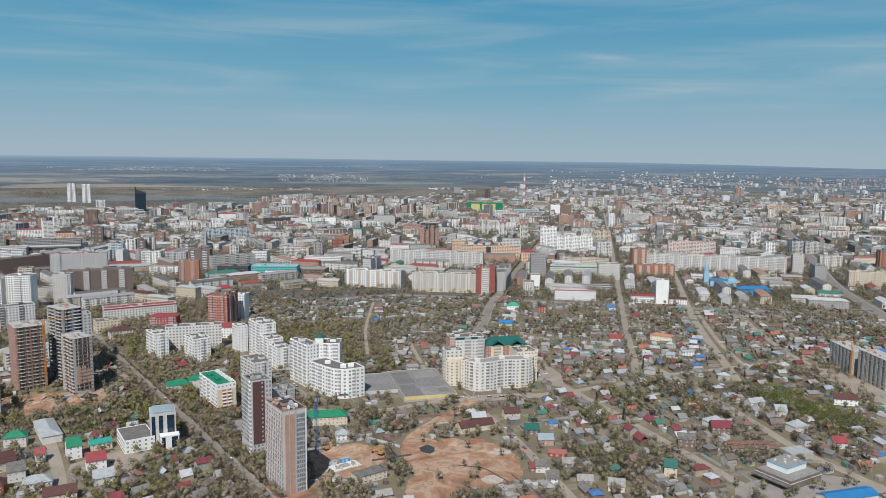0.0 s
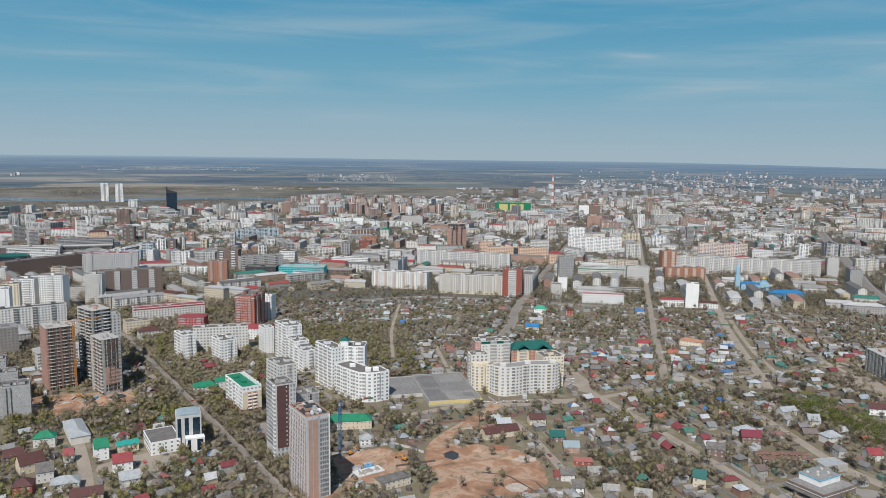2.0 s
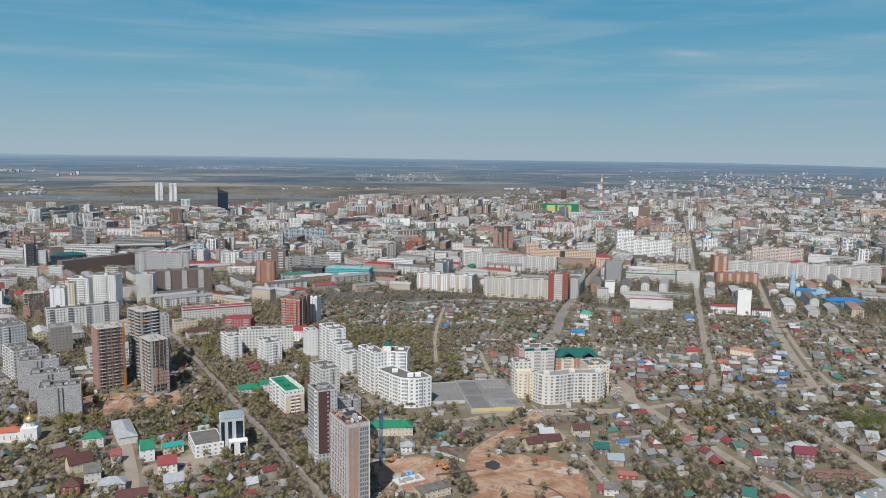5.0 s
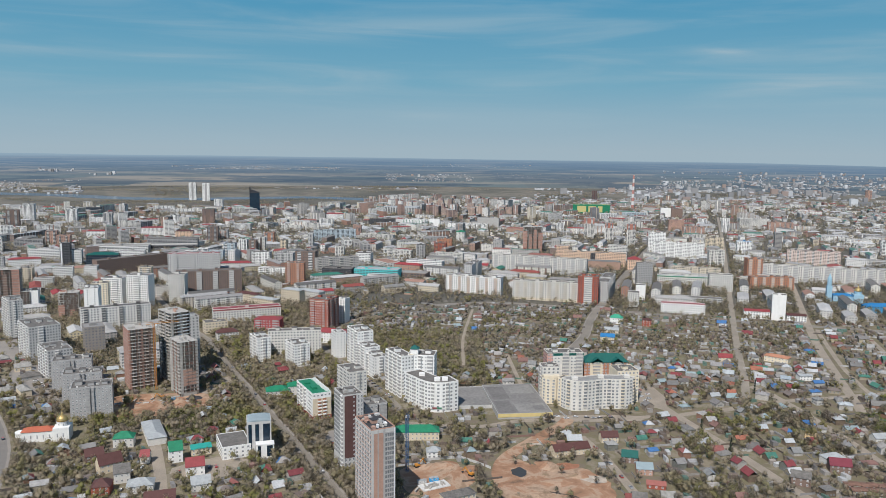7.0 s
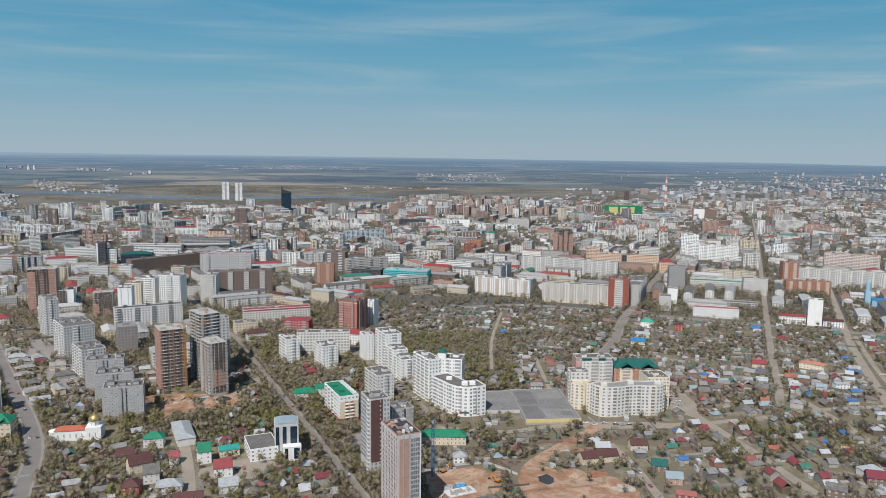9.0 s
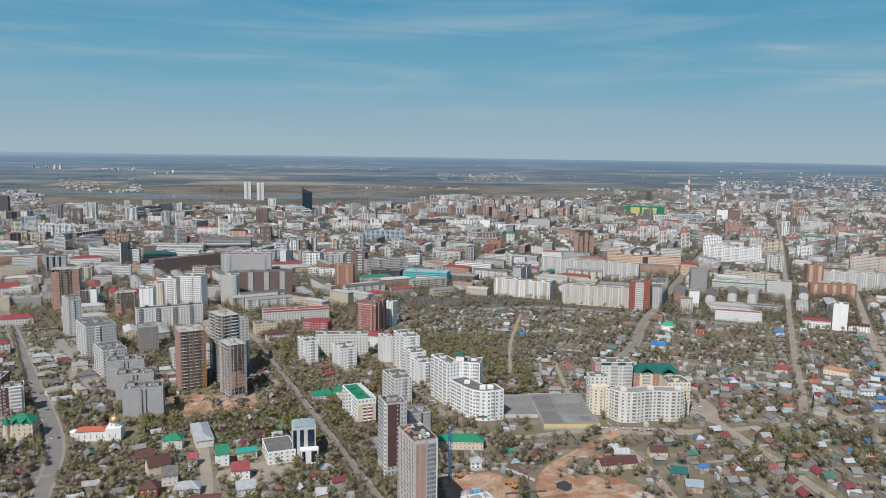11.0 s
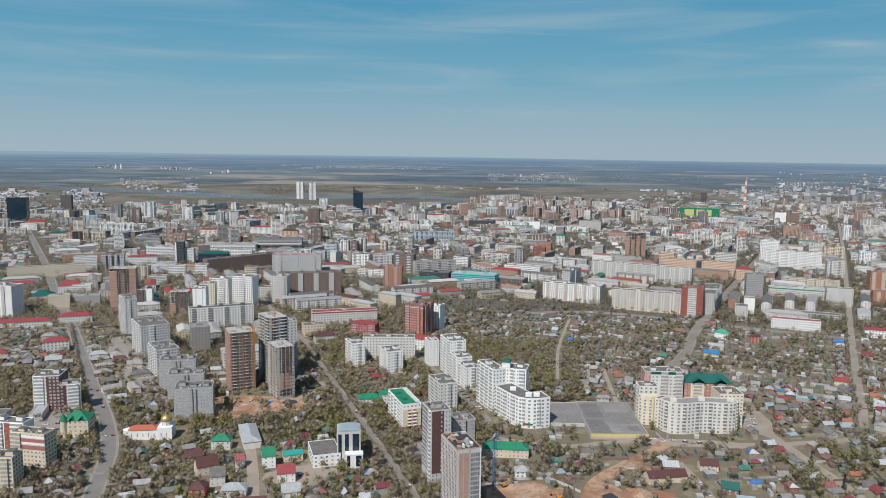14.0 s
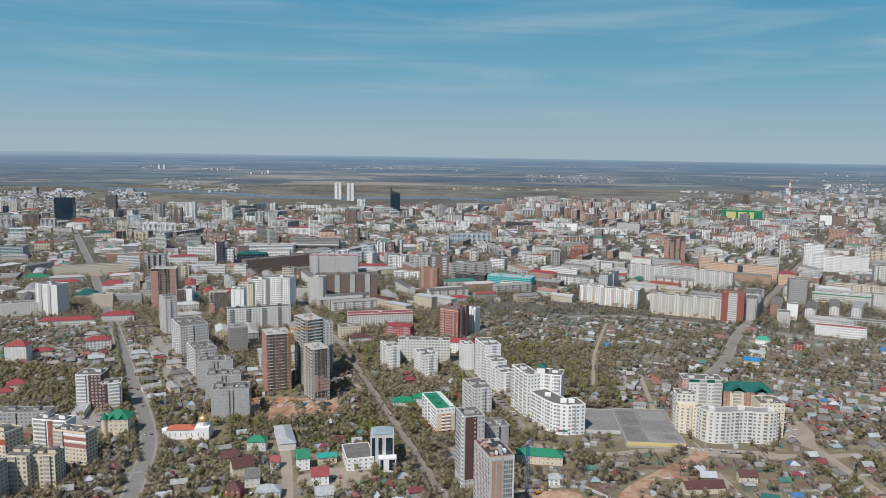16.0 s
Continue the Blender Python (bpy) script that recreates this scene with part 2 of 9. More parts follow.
CITYWALL = surface("housing_wall", [(0.40, 0.385, 0.36), (0.27, 0.24, 0.22), (0.66, 0.64, 0.60), (0.58, 0.555, 0.51), (0.70, 0.68, 0.645), (0.48, 0.46, 0.425), (0.60, 0.53, 0.42), (0.64, 0.62, 0.59), (0.54, 0.49, 0.42), (0.42, 0.395, 0.37), (0.66, 0.63, 0.56), (0.34, 0.19, 0.14), (0.62, 0.60, 0.58)], by="thing", amount=0.16, stretch=(1, 1, 0.3))
CITYBRICK = surface("tower_wall", [(0.28, 0.165, 0.13), (0.64, 0.62, 0.59), (0.36, 0.22, 0.165), (0.72, 0.72, 0.70), (0.60, 0.58, 0.54), (0.54, 0.47, 0.38), (0.68, 0.68, 0.67), (0.24, 0.24, 0.25), (0.66, 0.62, 0.55)], by="thing", amount=0.16)
CITYLOW = surface("low_wall", [(0.50, 0.48, 0.45), (0.62, 0.60, 0.57), (0.56, 0.48, 0.36), (0.36, 0.34, 0.32), (0.66, 0.65, 0.63), (0.40, 0.25, 0.18), (0.58, 0.50, 0.34)], by="thing", amount=0.16)
CITYROOF = surface("town_roof", [(0.145, 0.136, 0.128), (0.255, 0.246, 0.238), (0.111, 0.106, 0.102), (0.306, 0.302, 0.297), (0.178, 0.170, 0.162), (0.221, 0.212, 0.204), (0.136, 0.132, 0.128)], by="thing", amount=0.22)
LOWROOF = surface("low_roof", [(0.38, 0.37, 0.36), (0.28, 0.05, 0.055), (0.28, 0.27, 0.26), (0.45, 0.44, 0.43), (0.21, 0.205, 0.195), (0.34, 0.33, 0.315), (0.25, 0.07, 0.06), (0.04, 0.16, 0.12), (0.38, 0.37, 0.36), (0.25, 0.245, 0.235), (0.30, 0.18, 0.14), (0.42, 0.41, 0.40)], by="thing", amount=0.2)
ROOFTONES = [(0.34, 0.35, 0.355), (0.22, 0.21, 0.205), (0.40, 0.415, 0.425), (0.36, 0.385, 0.40), (0.20, 0.05, 0.055), (0.15, 0.115, 0.10), (0.26, 0.25, 0.245), (0.19, 0.18, 0.17), (0.27, 0.31, 0.34), (0.20, 0.115, 0.10), (0.14, 0.13, 0.125), (0.31, 0.12, 0.08), (0.42, 0.425, 0.43), (0.17, 0.14, 0.125), (0.21, 0.21, 0.205), (0.17, 0.045, 0.05), (0.32, 0.31, 0.30), (0.29, 0.285, 0.275), (0.24, 0.095, 0.085), (0.25, 0.31, 0.32), (0.18, 0.17, 0.165), (0.24, 0.235, 0.23), (0.06, 0.17, 0.13), (0.30, 0.28, 0.26), (0.16, 0.155, 0.15), (0.27, 0.265, 0.26), (0.06, 0.15, 0.32), (0.23, 0.22, 0.21)]
HOUSEROOF = surface("house_roof", ROOFTONES, by="thing", amount=0.25, fine=1.0)
ROOFMIX = surface("house_roofs", ROOFTONES, by="island", amount=0.25, fine=1.0)
WALLTONES = [(0.15, 0.115, 0.085), (0.24, 0.20, 0.165), (0.38, 0.36, 0.33), (0.20, 0.15, 0.11), (0.26, 0.15, 0.11), (0.48, 0.47, 0.45), (0.30, 0.26, 0.20), (0.17, 0.17, 0.15), (0.38, 0.33, 0.24)]
HOUSEWALL = surface("house_wall", WALLTONES, by="thing", amount=0.25, fine=1.0)
WALLMIX = surface("house_walls", WALLTONES, by="island", amount=0.25, fine=1.0)
TOWNTONES = [(0.44, 0.42, 0.395), (0.30, 0.285, 0.27), (0.25, 0.19, 0.165), (0.40, 0.385, 0.365), (0.70, 0.68, 0.645), (0.62, 0.595, 0.55), (0.74, 0.72, 0.69), (0.52, 0.495, 0.46), (0.64, 0.57, 0.46), (0.68, 0.66, 0.63), (0.33, 0.20, 0.15), (0.70, 0.675, 0.61), (0.37, 0.355, 0.34), (0.72, 0.695, 0.65), (0.36, 0.24, 0.185), (0.56, 0.475, 0.37), (0.26, 0.255, 0.26), (0.66, 0.645, 0.62)]
TOWNBRICK = surface("far_brick_walls", [(0.44, 0.33, 0.275), (0.38, 0.255, 0.21), (0.50, 0.39, 0.32), (0.66, 0.64, 0.60), (0.34, 0.235, 0.20), (0.70, 0.68, 0.65), (0.46, 0.33, 0.265)], by="island", amount=0.14)
TOWNMIX = surface("far_town_walls", TOWNTONES, by="island", amount=0.14)
SHEDMIX = surface("shed_boards_and_sheets", [(0.15, 0.12, 0.10), (0.25, 0.24, 0.235), (0.20, 0.17, 0.14), (0.34, 0.335, 0.33), (0.12, 0.10, 0.09), (0.28, 0.25, 0.22), (0.17, 0.16, 0.155), (0.21, 0.13, 0.11), (0.42, 0.42, 0.42), (0.19, 0.15, 0.12), (0.10, 0.16, 0.13), (0.30, 0.28, 0.26)], by="island", amount=0.25, fine=1.0)
# haze put into the wall tones: dimmed and tinted slightly blue
FARMIX = surface("far_suburb", [(0.468, 0.478, 0.499), (0.342, 0.34, 0.346), (0.252, 0.253, 0.259), (0.558, 0.57, 0.586), (0.324, 0.258, 0.23), (0.216, 0.221, 0.23), (0.432, 0.432, 0.432), (0.288, 0.285, 0.288)], by="island", amount=0.1)
ROOFTOWN = surface("far_town_roof", [(0.340, 0.340, 0.340), (0.204, 0.200, 0.196), (0.425, 0.425, 0.425), (0.255, 0.076, 0.072), (0.281, 0.276, 0.272), (0.391, 0.383, 0.374), (0.170, 0.166, 0.162), (0.246, 0.242, 0.238), (0.459, 0.459, 0.459), (0.230, 0.221, 0.212), (0.357, 0.357, 0.357), (0.085, 0.178, 0.145), (0.306, 0.302, 0.297), (0.255, 0.119, 0.102)], by="island", amount=0.2)
CARPAINT = surface("car_paint", [(0.65, 0.65, 0.66), (0.06, 0.06, 0.065), (0.35, 0.36, 0.37), (0.04, 0.05, 0.08), (0.7, 0.7, 0.7), (0.35, 0.03, 0.03), (0.18, 0.18, 0.19)], by="thing", rough=0.3, amount=0.04, spec=0.5)
RUBBER = surface("tyre_rubber", (0.03, 0.03, 0.03), amount=0.1)
STRIPES = surface("chimney_paint", (0.62, 0.60, 0.58), amount=0.08)
# red bands, paled in their colour to stand for the haze before them
CHIMRED = surface("chimney_red_paint", (0.45, 0.22, 0.19), amount=0.08)


def earth_material():
    """Bare spring soil, dry grass and first green between the gardens; greyer and dustier towards the town; fields and woods further out."""
    m = bpy.data.materials.new("spring_earth")
    m.use_nodes = True
    n, l = m.node_tree.nodes, m.node_tree.links
    b = n["Principled BSDF"]
    b.inputs["Roughness"].default_value, b.inputs["Specular IOR Level"].default_value = 0.95, 0.1
    geo = n.new("ShaderNodeNewGeometry")

    def field(scale, detail=4.0, rough=0.55):
        t = n.new("ShaderNodeTexNoise")
        t.inputs["Scale"].default_value, t.inputs["Detail"].default_value, t.inputs["Roughness"].default_value = scale, detail, rough
        l.new(geo.outputs["Position"], t.inputs["Vector"])
        return t.outputs["Fac"]

    def ramp(fac, stops):
        r = n.new("ShaderNodeValToRGB")
        els = r.color_ramp.elements
        for pos, c in stops[1:-1]:
            els.new(pos)
        for e, (pos, c) in zip(els, stops):
            e.position, e.color = pos, (*c, 1)
        l.new(fac, r.inputs["Fac"])
        return r.outputs["Color"]

    def mix(fac, a, c):
        x = n.new("ShaderNodeMix")
        x.data_type = "RGBA"
        l.new(fac, x.inputs["Factor"])
        l.new(a, x.inputs["A"])
        l.new(c, x.inputs["B"])
        return x.outputs["Result"]

    def span(value, lo, hi):
        r = n.new("ShaderNodeMapRange")
        r.interpolation_type = "SMOOTHSTEP"
        r.inputs["From Min"].default_value, r.inputs["From Max"].default_value = lo, hi
        l.new(value, r.inputs["Value"])
        return r.outputs[0]

    gardens = ramp(field(0.05, 6, 0.65), [(0.30, (0.135, 0.112, 0.085)), (0.42, (0.185, 0.152, 0.116)), (0.51, (0.165, 0.148, 0.09)), (0.60, (0.245, 0.208, 0.162)), (0.72, (0.15, 0.152, 0.07))])
    town = ramp(field(0.03, 6, 0.65), [(0.34, (0.085, 0.08, 0.067)), (0.46, (0.13, 0.122, 0.108)), (0.56, (0.105, 0.098, 0.08)), (0.68, (0.22, 0.21, 0.192))])
    country = ramp(field(0.0022, 8, 0.7), [(0.32, (0.085, 0.088, 0.078)), (0.42, (0.115, 0.112, 0.10)), (0.50, (0.15, 0.145, 0.122)), (0.55, (0.215, 0.19, 0.158)), (0.60, (0.125, 0.12, 0.105)), (0.66, (0.15, 0.148, 0.118))])
    sep = n.new("ShaderNodeSeparateXYZ")
    l.new(geo.outputs["Position"], sep.inputs[0])
    dist = n.new("ShaderNodeVectorMath")
    dist.operation = "LENGTH"
    l.new(geo.outputs["Position"], dist.inputs[0])
    col = mix(span(sep.outputs["Y"], 950, 1120), gardens, town)
    col = mix(span(dist.outputs["Value"], 3000, 3500), col, country)
    l.new(col, b.inputs["Base Color"])
    bp = n.new("ShaderNodeBump")
    bp.inputs["Strength"].default_value, bp.inputs["Distance"].default_value = 0.5, 0.3
    l.new(field(0.6), bp.inputs["Height"])
    l.new(bp.outputs[0], b.inputs["Normal"])
    return m


EARTH = earth_material()


def clay_material():
    """Dug clay: red, ochre and pale crumbled patches with fine ruts."""
    m = bpy.data.materials.new("red_clay")
    m.use_nodes = True
    n, l = m.node_tree.nodes, m.node_tree.links
    b = n["Principled BSDF"]
    b.inputs["Roughness"].default_value, b.inputs["Specular IOR Level"].default_value = 0.95, 0.1
    geo = n.new("ShaderNodeNewGeometry")
    a, c = n.new("ShaderNodeTexNoise"), n.new("ShaderNodeTexNoise")
    for t, sc, dt in ((a, 0.045, 9), (c, 0.5, 5)):
        t.inputs["Scale"].default_value, t.inputs["Detail"].default_value, t.inputs["Roughness"].default_value = sc, dt, 0.62
        t.inputs["Distortion"].default_value = 0.6
        l.new(geo.outputs["Position"], t.inputs["Vector"])
    r = n.new("ShaderNodeValToRGB")
    els = r.color_ramp.elements
    stops = [(0.34, (0.17, 0.115, 0.08)), (0.42, (0.29, 0.165, 0.105)), (0.50, (0.345, 0.205, 0.132)), (0.56, (0.42, 0.30, 0.215)), (0.62, (0.30, 0.205, 0.14)), (0.70, (0.20, 0.165, 0.10))]
    for pos, k in stops[1:-1]:
        els.new(pos)
    for e, (pos, k) in zip(els, stops):
        e.position, e.color = pos, (*k, 1)
    l.new(a.outputs["Fac"], r.inputs["Fac"])
    l.new(r.outputs["Color"], b.inputs["Base Color"])
    bp = n.new("ShaderNodeBump")
    bp.inputs["Strength"].default_value, bp.inputs["Distance"].default_value = 0.9, 0.6
    l.new(c.outputs["Fac"], bp.inputs["Height"])
    l.new(bp.outputs[0], b.inputs["Normal"])
    return m


CLAY = clay_material()


def distance_material():
    """The far country under its blue air: woods, fields and meadows of a plain that runs on to the skyline; it glows by itself as a sky does."""
    m = bpy.data.materials.new("far_country")
    m.use_nodes = True
    n, l = m.node_tree.nodes, m.node_tree.links
    n.clear()
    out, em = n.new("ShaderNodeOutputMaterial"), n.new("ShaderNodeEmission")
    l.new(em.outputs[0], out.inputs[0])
    geo, sep = n.new("ShaderNodeNewGeometry"), n.new("ShaderNodeSeparateXYZ")
    l.new(geo.outputs["Position"], sep.inputs[0])

    def calc(op, a, b):
        q = n.new("ShaderNodeMath")
        q.operation = op
        for i, v in enumerate((a, b)):
            if isinstance(v, (int, float)):
                q.inputs[i].default_value = v
            else:
                l.new(v, q.inputs[i])
        return q.outputs[0]

    def span(v, lo, hi, top=1.0):
        r = n.new("ShaderNodeMapRange")
        r.interpolation_type = "SMOOTHSTEP"
        r.inputs["From Min"].default_value, r.inputs["From Max"].default_value, r.inputs["To Max"].default_value = lo, hi, top
        l.new(v, r.inputs["Value"])
        return r.outputs[0]

    def ramp(v, stops, step=False):
        r = n.new("ShaderNodeValToRGB")
        r.color_ramp.interpolation = "CONSTANT" if step else "LINEAR"
        els = r.color_ramp.elements
        for pos, k in stops[1:-1]:
            els.new(pos)
        for e, (pos, k) in zip(els, stops):
            e.position, e.color = pos, (*k, 1)
        l.new(v, r.inputs["Fac"])
        return r.outputs["Color"]

    def mix(fac, a, b):
        x = n.new("ShaderNodeMix")
        x.data_type = "RGBA"
        l.new(fac, x.inputs["Factor"])
        l.new(a, x.inputs["A"])
        if isinstance(b, tuple):
            x.inputs["B"].default_value = (*b, 1)
        else:
            l.new(b, x.inputs["B"])
        return x.outputs["Result"]

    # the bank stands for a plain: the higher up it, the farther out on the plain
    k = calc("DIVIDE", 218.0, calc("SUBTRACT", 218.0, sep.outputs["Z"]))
    plain = n.new("ShaderNodeVectorMath")
    plain.operation = "MULTIPLY"
    flat = n.new("ShaderNodeCombineXYZ")
    l.new(sep.outputs["X"], flat.inputs[0])
    l.new(sep.outputs["Y"], flat.inputs[1])
    sc = n.new("ShaderNodeCombineXYZ")
    for i in range(3):
        l.new(k, sc.inputs[i])
    l.new(flat.outputs[0], plain.inputs[0])
    l.new(sc.outputs[0], plain.inputs[1])

    def field(scale, detail, rough=0.6):
        t = n.new("ShaderNodeTexNoise")
        t.inputs["Scale"].default_value, t.inputs["Detail"].default_value, t.inputs["Roughness"].default_value = scale, detail, rough
        l.new(plain.outputs[0], t.inputs["Vector"])
        return t.outputs["Fac"]

    def plots(scale):
        t = n.new("ShaderNodeTexVoronoi")
        t.inputs["Scale"].default_value = scale
        l.new(plain.outputs[0], t.inputs["Vector"])
        q = n.new("ShaderNodeSeparateXYZ")
        l.new(t.outputs["Color"], q.inputs[0])
        return q.outputs[0]

    fields = ramp(plots(0.0015), [(0.0, (0.150, 0.170, 0.170)), (0.22, (0.185, 0.195, 0.185)), (0.40, (0.120, 0.148, 0.162)), (0.56, (0.200, 0.200, 0.192)), (0.66, (0.150, 0.182, 0.185)), (0.86, (0.30, 0.272, 0.235))], True)
    wood = ramp(field(0.004, 4), [(0.35, (0.098, 0.120, 0.142)), (0.6, (0.135, 0.148, 0.160))])
    col = mix(span(field(0.0006, 8, 0.68), 0.475, 0.495), wood, fields)
    col = mix(span(field(0.0016, 6, 0.7), 0.56, 0.60, 0.75), col, (0.060, 0.085, 0.118))
    # villages: pale specks of roofs in loose clusters
    speck = n.new("ShaderNodeTexVoronoi")
    speck.inputs["Scale"].default_value = 0.022
    l.new(plain.outputs[0], speck.inputs["Vector"])
    dots = calc("MULTIPLY", span(speck.outputs["Distance"], 0.42, 0.2, 1.0), span(field(0.0009, 5, 0.6), 0.56, 0.62))
    col = mix(calc("MULTIPLY", dots, 0.75), col, (0.36, 0.37, 0.38))
    # long strips of ploughland and wood
    band = n.new("ShaderNodeMapping")
    band.inputs["Scale"].default_value = (0.45, 1.0, 1.0)
    l.new(plain.outputs[0], band.inputs["Vector"])
    stripe = n.new("ShaderNodeTexNoise")
    stripe.inputs["Scale"].default_value, stripe.inputs["Detail"].default_value, stripe.inputs["Roughness"].default_value = 0.0015, 7.0, 0.62
    l.new(band.outputs[0], stripe.inputs["Vector"])
    col = mix(span(stripe.outputs["Fac"], 0.58, 0.60, 0.6), col, (0.33, 0.305, 0.265))
    col = mix(span(stripe.outputs["Fac"], 0.45, 0.42, 0.65), col, (0.058, 0.082, 0.112))
    # distance haze painted into the glow, bluer and paler the higher up the bank
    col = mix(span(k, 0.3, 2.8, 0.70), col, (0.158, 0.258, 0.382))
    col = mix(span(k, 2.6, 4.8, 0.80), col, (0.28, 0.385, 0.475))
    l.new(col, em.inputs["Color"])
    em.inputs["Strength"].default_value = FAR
    return m


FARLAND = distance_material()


# ---- mesh helpers ----
class Shape:
    """Collects faces with a material each, and turns them into one mesh."""

    def __init__(self):
        self.v, self.f, self.m = [], [], []

    def face(self, pts, m=0):
        k = len(self.v)
        self.v += [tuple(p) for p in pts]
        self.f.append(tuple(range(k, k + len(pts))))
        self.m.append(m)

    def box(self, x0, y0, z0, x1, y1, z1, m=0, top=None, bottom=True):
        k = len(self.v)
        self.v += [(x0, y0, z0), (x1, y0, z0), (x1, y1, z0), (x0, y1, z0), (x0, y0, z1), (x1, y0, z1), (x1, y1, z1), (x0, y1, z1)]
        fs = [(0, 1, 5, 4), (1, 2, 6, 5), (2, 3, 7, 6), (3, 0, 4, 7), (4, 5, 6, 7)] + ([(3, 2, 1, 0)] if bottom else [])
        for i, q in enumerate(fs):
            self.f.append(tuple(k + j for j in q))
            self.m.append(top if i == 4 and top is not None else m)

    def prism(self, outline, z0, z1, m=0, top=None):
        n, k = len(outline), len(self.v)
        self.v += [(x, y, z0) for x, y in outline] + [(x, y, z1) for x, y in outline]
        for i in range(n):
            j = (i + 1) % n
            self.f.append((k + i, k + j, k + n + j, k + n + i))
            self.m.append(m)
        self.f.append(tuple(range(k + n, k + 2 * n)))
        self.m.append(m if top is None else top)

    def lathe(self, profile, sides=16, at=(0, 0), m=0):
        k = len(self.v)
        for r, z in profile:
            for i in range(sides):
                a = 2 * math.pi * i / sides
                self.v.append((at[0] + r * math.cos(a), at[1] + r * math.sin(a), z))
        for j in range(len(profile) - 1):
            for i in range(sides):
                p, q = k + j * sides + i, k + j * sides + (i + 1) % sides
                self.f.append((p, q, q + sides, p + sides))
                self.m.append(m)

    def gable(self, x0, y0, x1, y1, z, rise, over=0.4, m=0, thick=0.18):
        """Two roof slopes with their ridge along x."""
        ym, e = (y0 + y1) / 2, over
        drop = rise * e / ((y1 - y0) / 2)
        for s in (-1, 1):
            ye = y0 - e if s < 0 else y1 + e
            a = [(x0 - e, ye, z - drop), (x1 + e, ye, z - drop), (x1 + e, ym, z + rise), (x0 - e, ym, z + rise)]
            low, up = a, [(p[0], p[1], p[2] + thick) for p in a]
            k = len(self.v)
            self.v += low + up
            for q in ((4, 5, 6, 7), (3, 2, 1, 0), (0, 1, 5, 4), (1, 2, 6, 5), (3, 0, 4, 7)):
                self.f.append(tuple(k + j for j in (q if s < 0 else q[::-1])))
                self.m.append(m)

    def hip(self, x0, y0, x1, y1, z, rise, over=0.5, m=0):
        x0, y0, x1, y1 = x0 - over, y0 - over, x1 + over, y1 + over
        k = min((x1 - x0), (y1 - y0)) / 2
        ym, xm = (y0 + y1) / 2, (x0 + x1) / 2
        if x1 - x0 >= y1 - y0:
            a, b = (x0 + k, ym, z + rise), (x1 - k, ym, z + rise)
            self.face([(x0, y0, z), (x1, y0, z), b, a], m)
            self.face([(x1, y1, z), (x0, y1, z), a, b], m)
            self.face([(x0, y1, z), (x0, y0, z), a], m)
            self.face([(x1, y0, z), (x1, y1, z), b], m)
        else:
            a, b = (xm, y0 + k, z + rise), (xm, y1 - k, z + rise)
            self.face([(x0, y1, z), (x0, y0, z), a, b], m)
            self.face([(x1, y0, z), (x1, y1, z), b, a], m)
            self.face([(x0, y0, z), (x1, y0, z), a], m)
            self.face([(x1, y1, z), (x0, y1, z), b], m)
        self.face([(x0, y0, z), (x0, y1, z), (x1, y1, z), (x1, y0, z)], m)

    def mesh(self, name, *mats):
        me = bpy.data.meshes.new(name)
        me.from_pydata(self.v, [], self.f)
        for mt in mats:
            me.materials.append(mt)
        if len(mats) > 1:
            me.polygons.foreach_set("material_index", self.m)
        me.update()
        return me


def part(name, data, parent, label="", at=None, kind=""):
    """Links a mesh as a part of a thing."""
    ob = new(name, data)
    ob.parent = parent
    if at is not None:
        ob.matrix_basis = at
    return tagged(ob, label, "", "", kind)


def thing(name, data, at, label, category, group="", kind=""):
    ob = new(name, data)
    ob.matrix_basis = at
    return tagged(ob, label, category, group, kind)




class Discs:
    """Discs (x, y, r) on the plan that are built on, kept by squares of 24 m."""

    def __init__(self):
        self.cells = {}

    def append(self, disc):
        x, y, r = disc
        for i in range(int((x - r) // 24), int((x + r) // 24) + 1):
            for j in range(int((y - r) // 24), int((y + r) // 24) + 1):
                self.cells.setdefault((i, j), []).append(disc)


TAKEN = Discs()


def free_at(x, y, r):
    for i in range(int((x - r) // 24), int((x + r) // 24) + 1):
        for j in range(int((y - r) // 24), int((y + r) // 24) + 1):
            for a, b, c in TAKEN.cells.get((i, j), ()):
                if (x - a) ** 2 + (y - b) ** 2 < (r + c) ** 2:
                    return False
    return True


def claim(x, y, w, d, rot, margin=3.0):
    """Marks a rectangle with front-left corner x, y as built on."""
    c, s = math.cos(radians(rot)), math.sin(radians(rot))
    step = max(6.0, min(w, d) / 2)
    nu, nv = max(1, round(w / step)), max(1, round(d / step))
    for i in range(nu):
        for j in range(nv):
            u, v = (i + 0.5) * w / nu, (j + 0.5) * d / nv
            TAKEN.append((x + u * c - v * s, y + u * s + v * c, math.hypot(w / nu, d / nv) / 2 + margin))


# ---- the ground ----
def smooth(a, lo, hi):
    k = min(1.0, max(0.0, (a - lo) / (hi - lo)))
    return k * k * (3 - 2 * k)


def land(x, y):
    """The height of the ground: level, but for a slight rise beyond the eastern edge of the town."""
    r, az = math.hypot(x, y), math.degrees(math.atan2(x, y))
    return 6 * smooth(r, 3000, 4600) * smooth(az, 4, 24) * (1 - smooth(az, 70, 100)) * (1 + 0.12 * noise.noise((x * 0.002, y * 0.002, 0.5)))


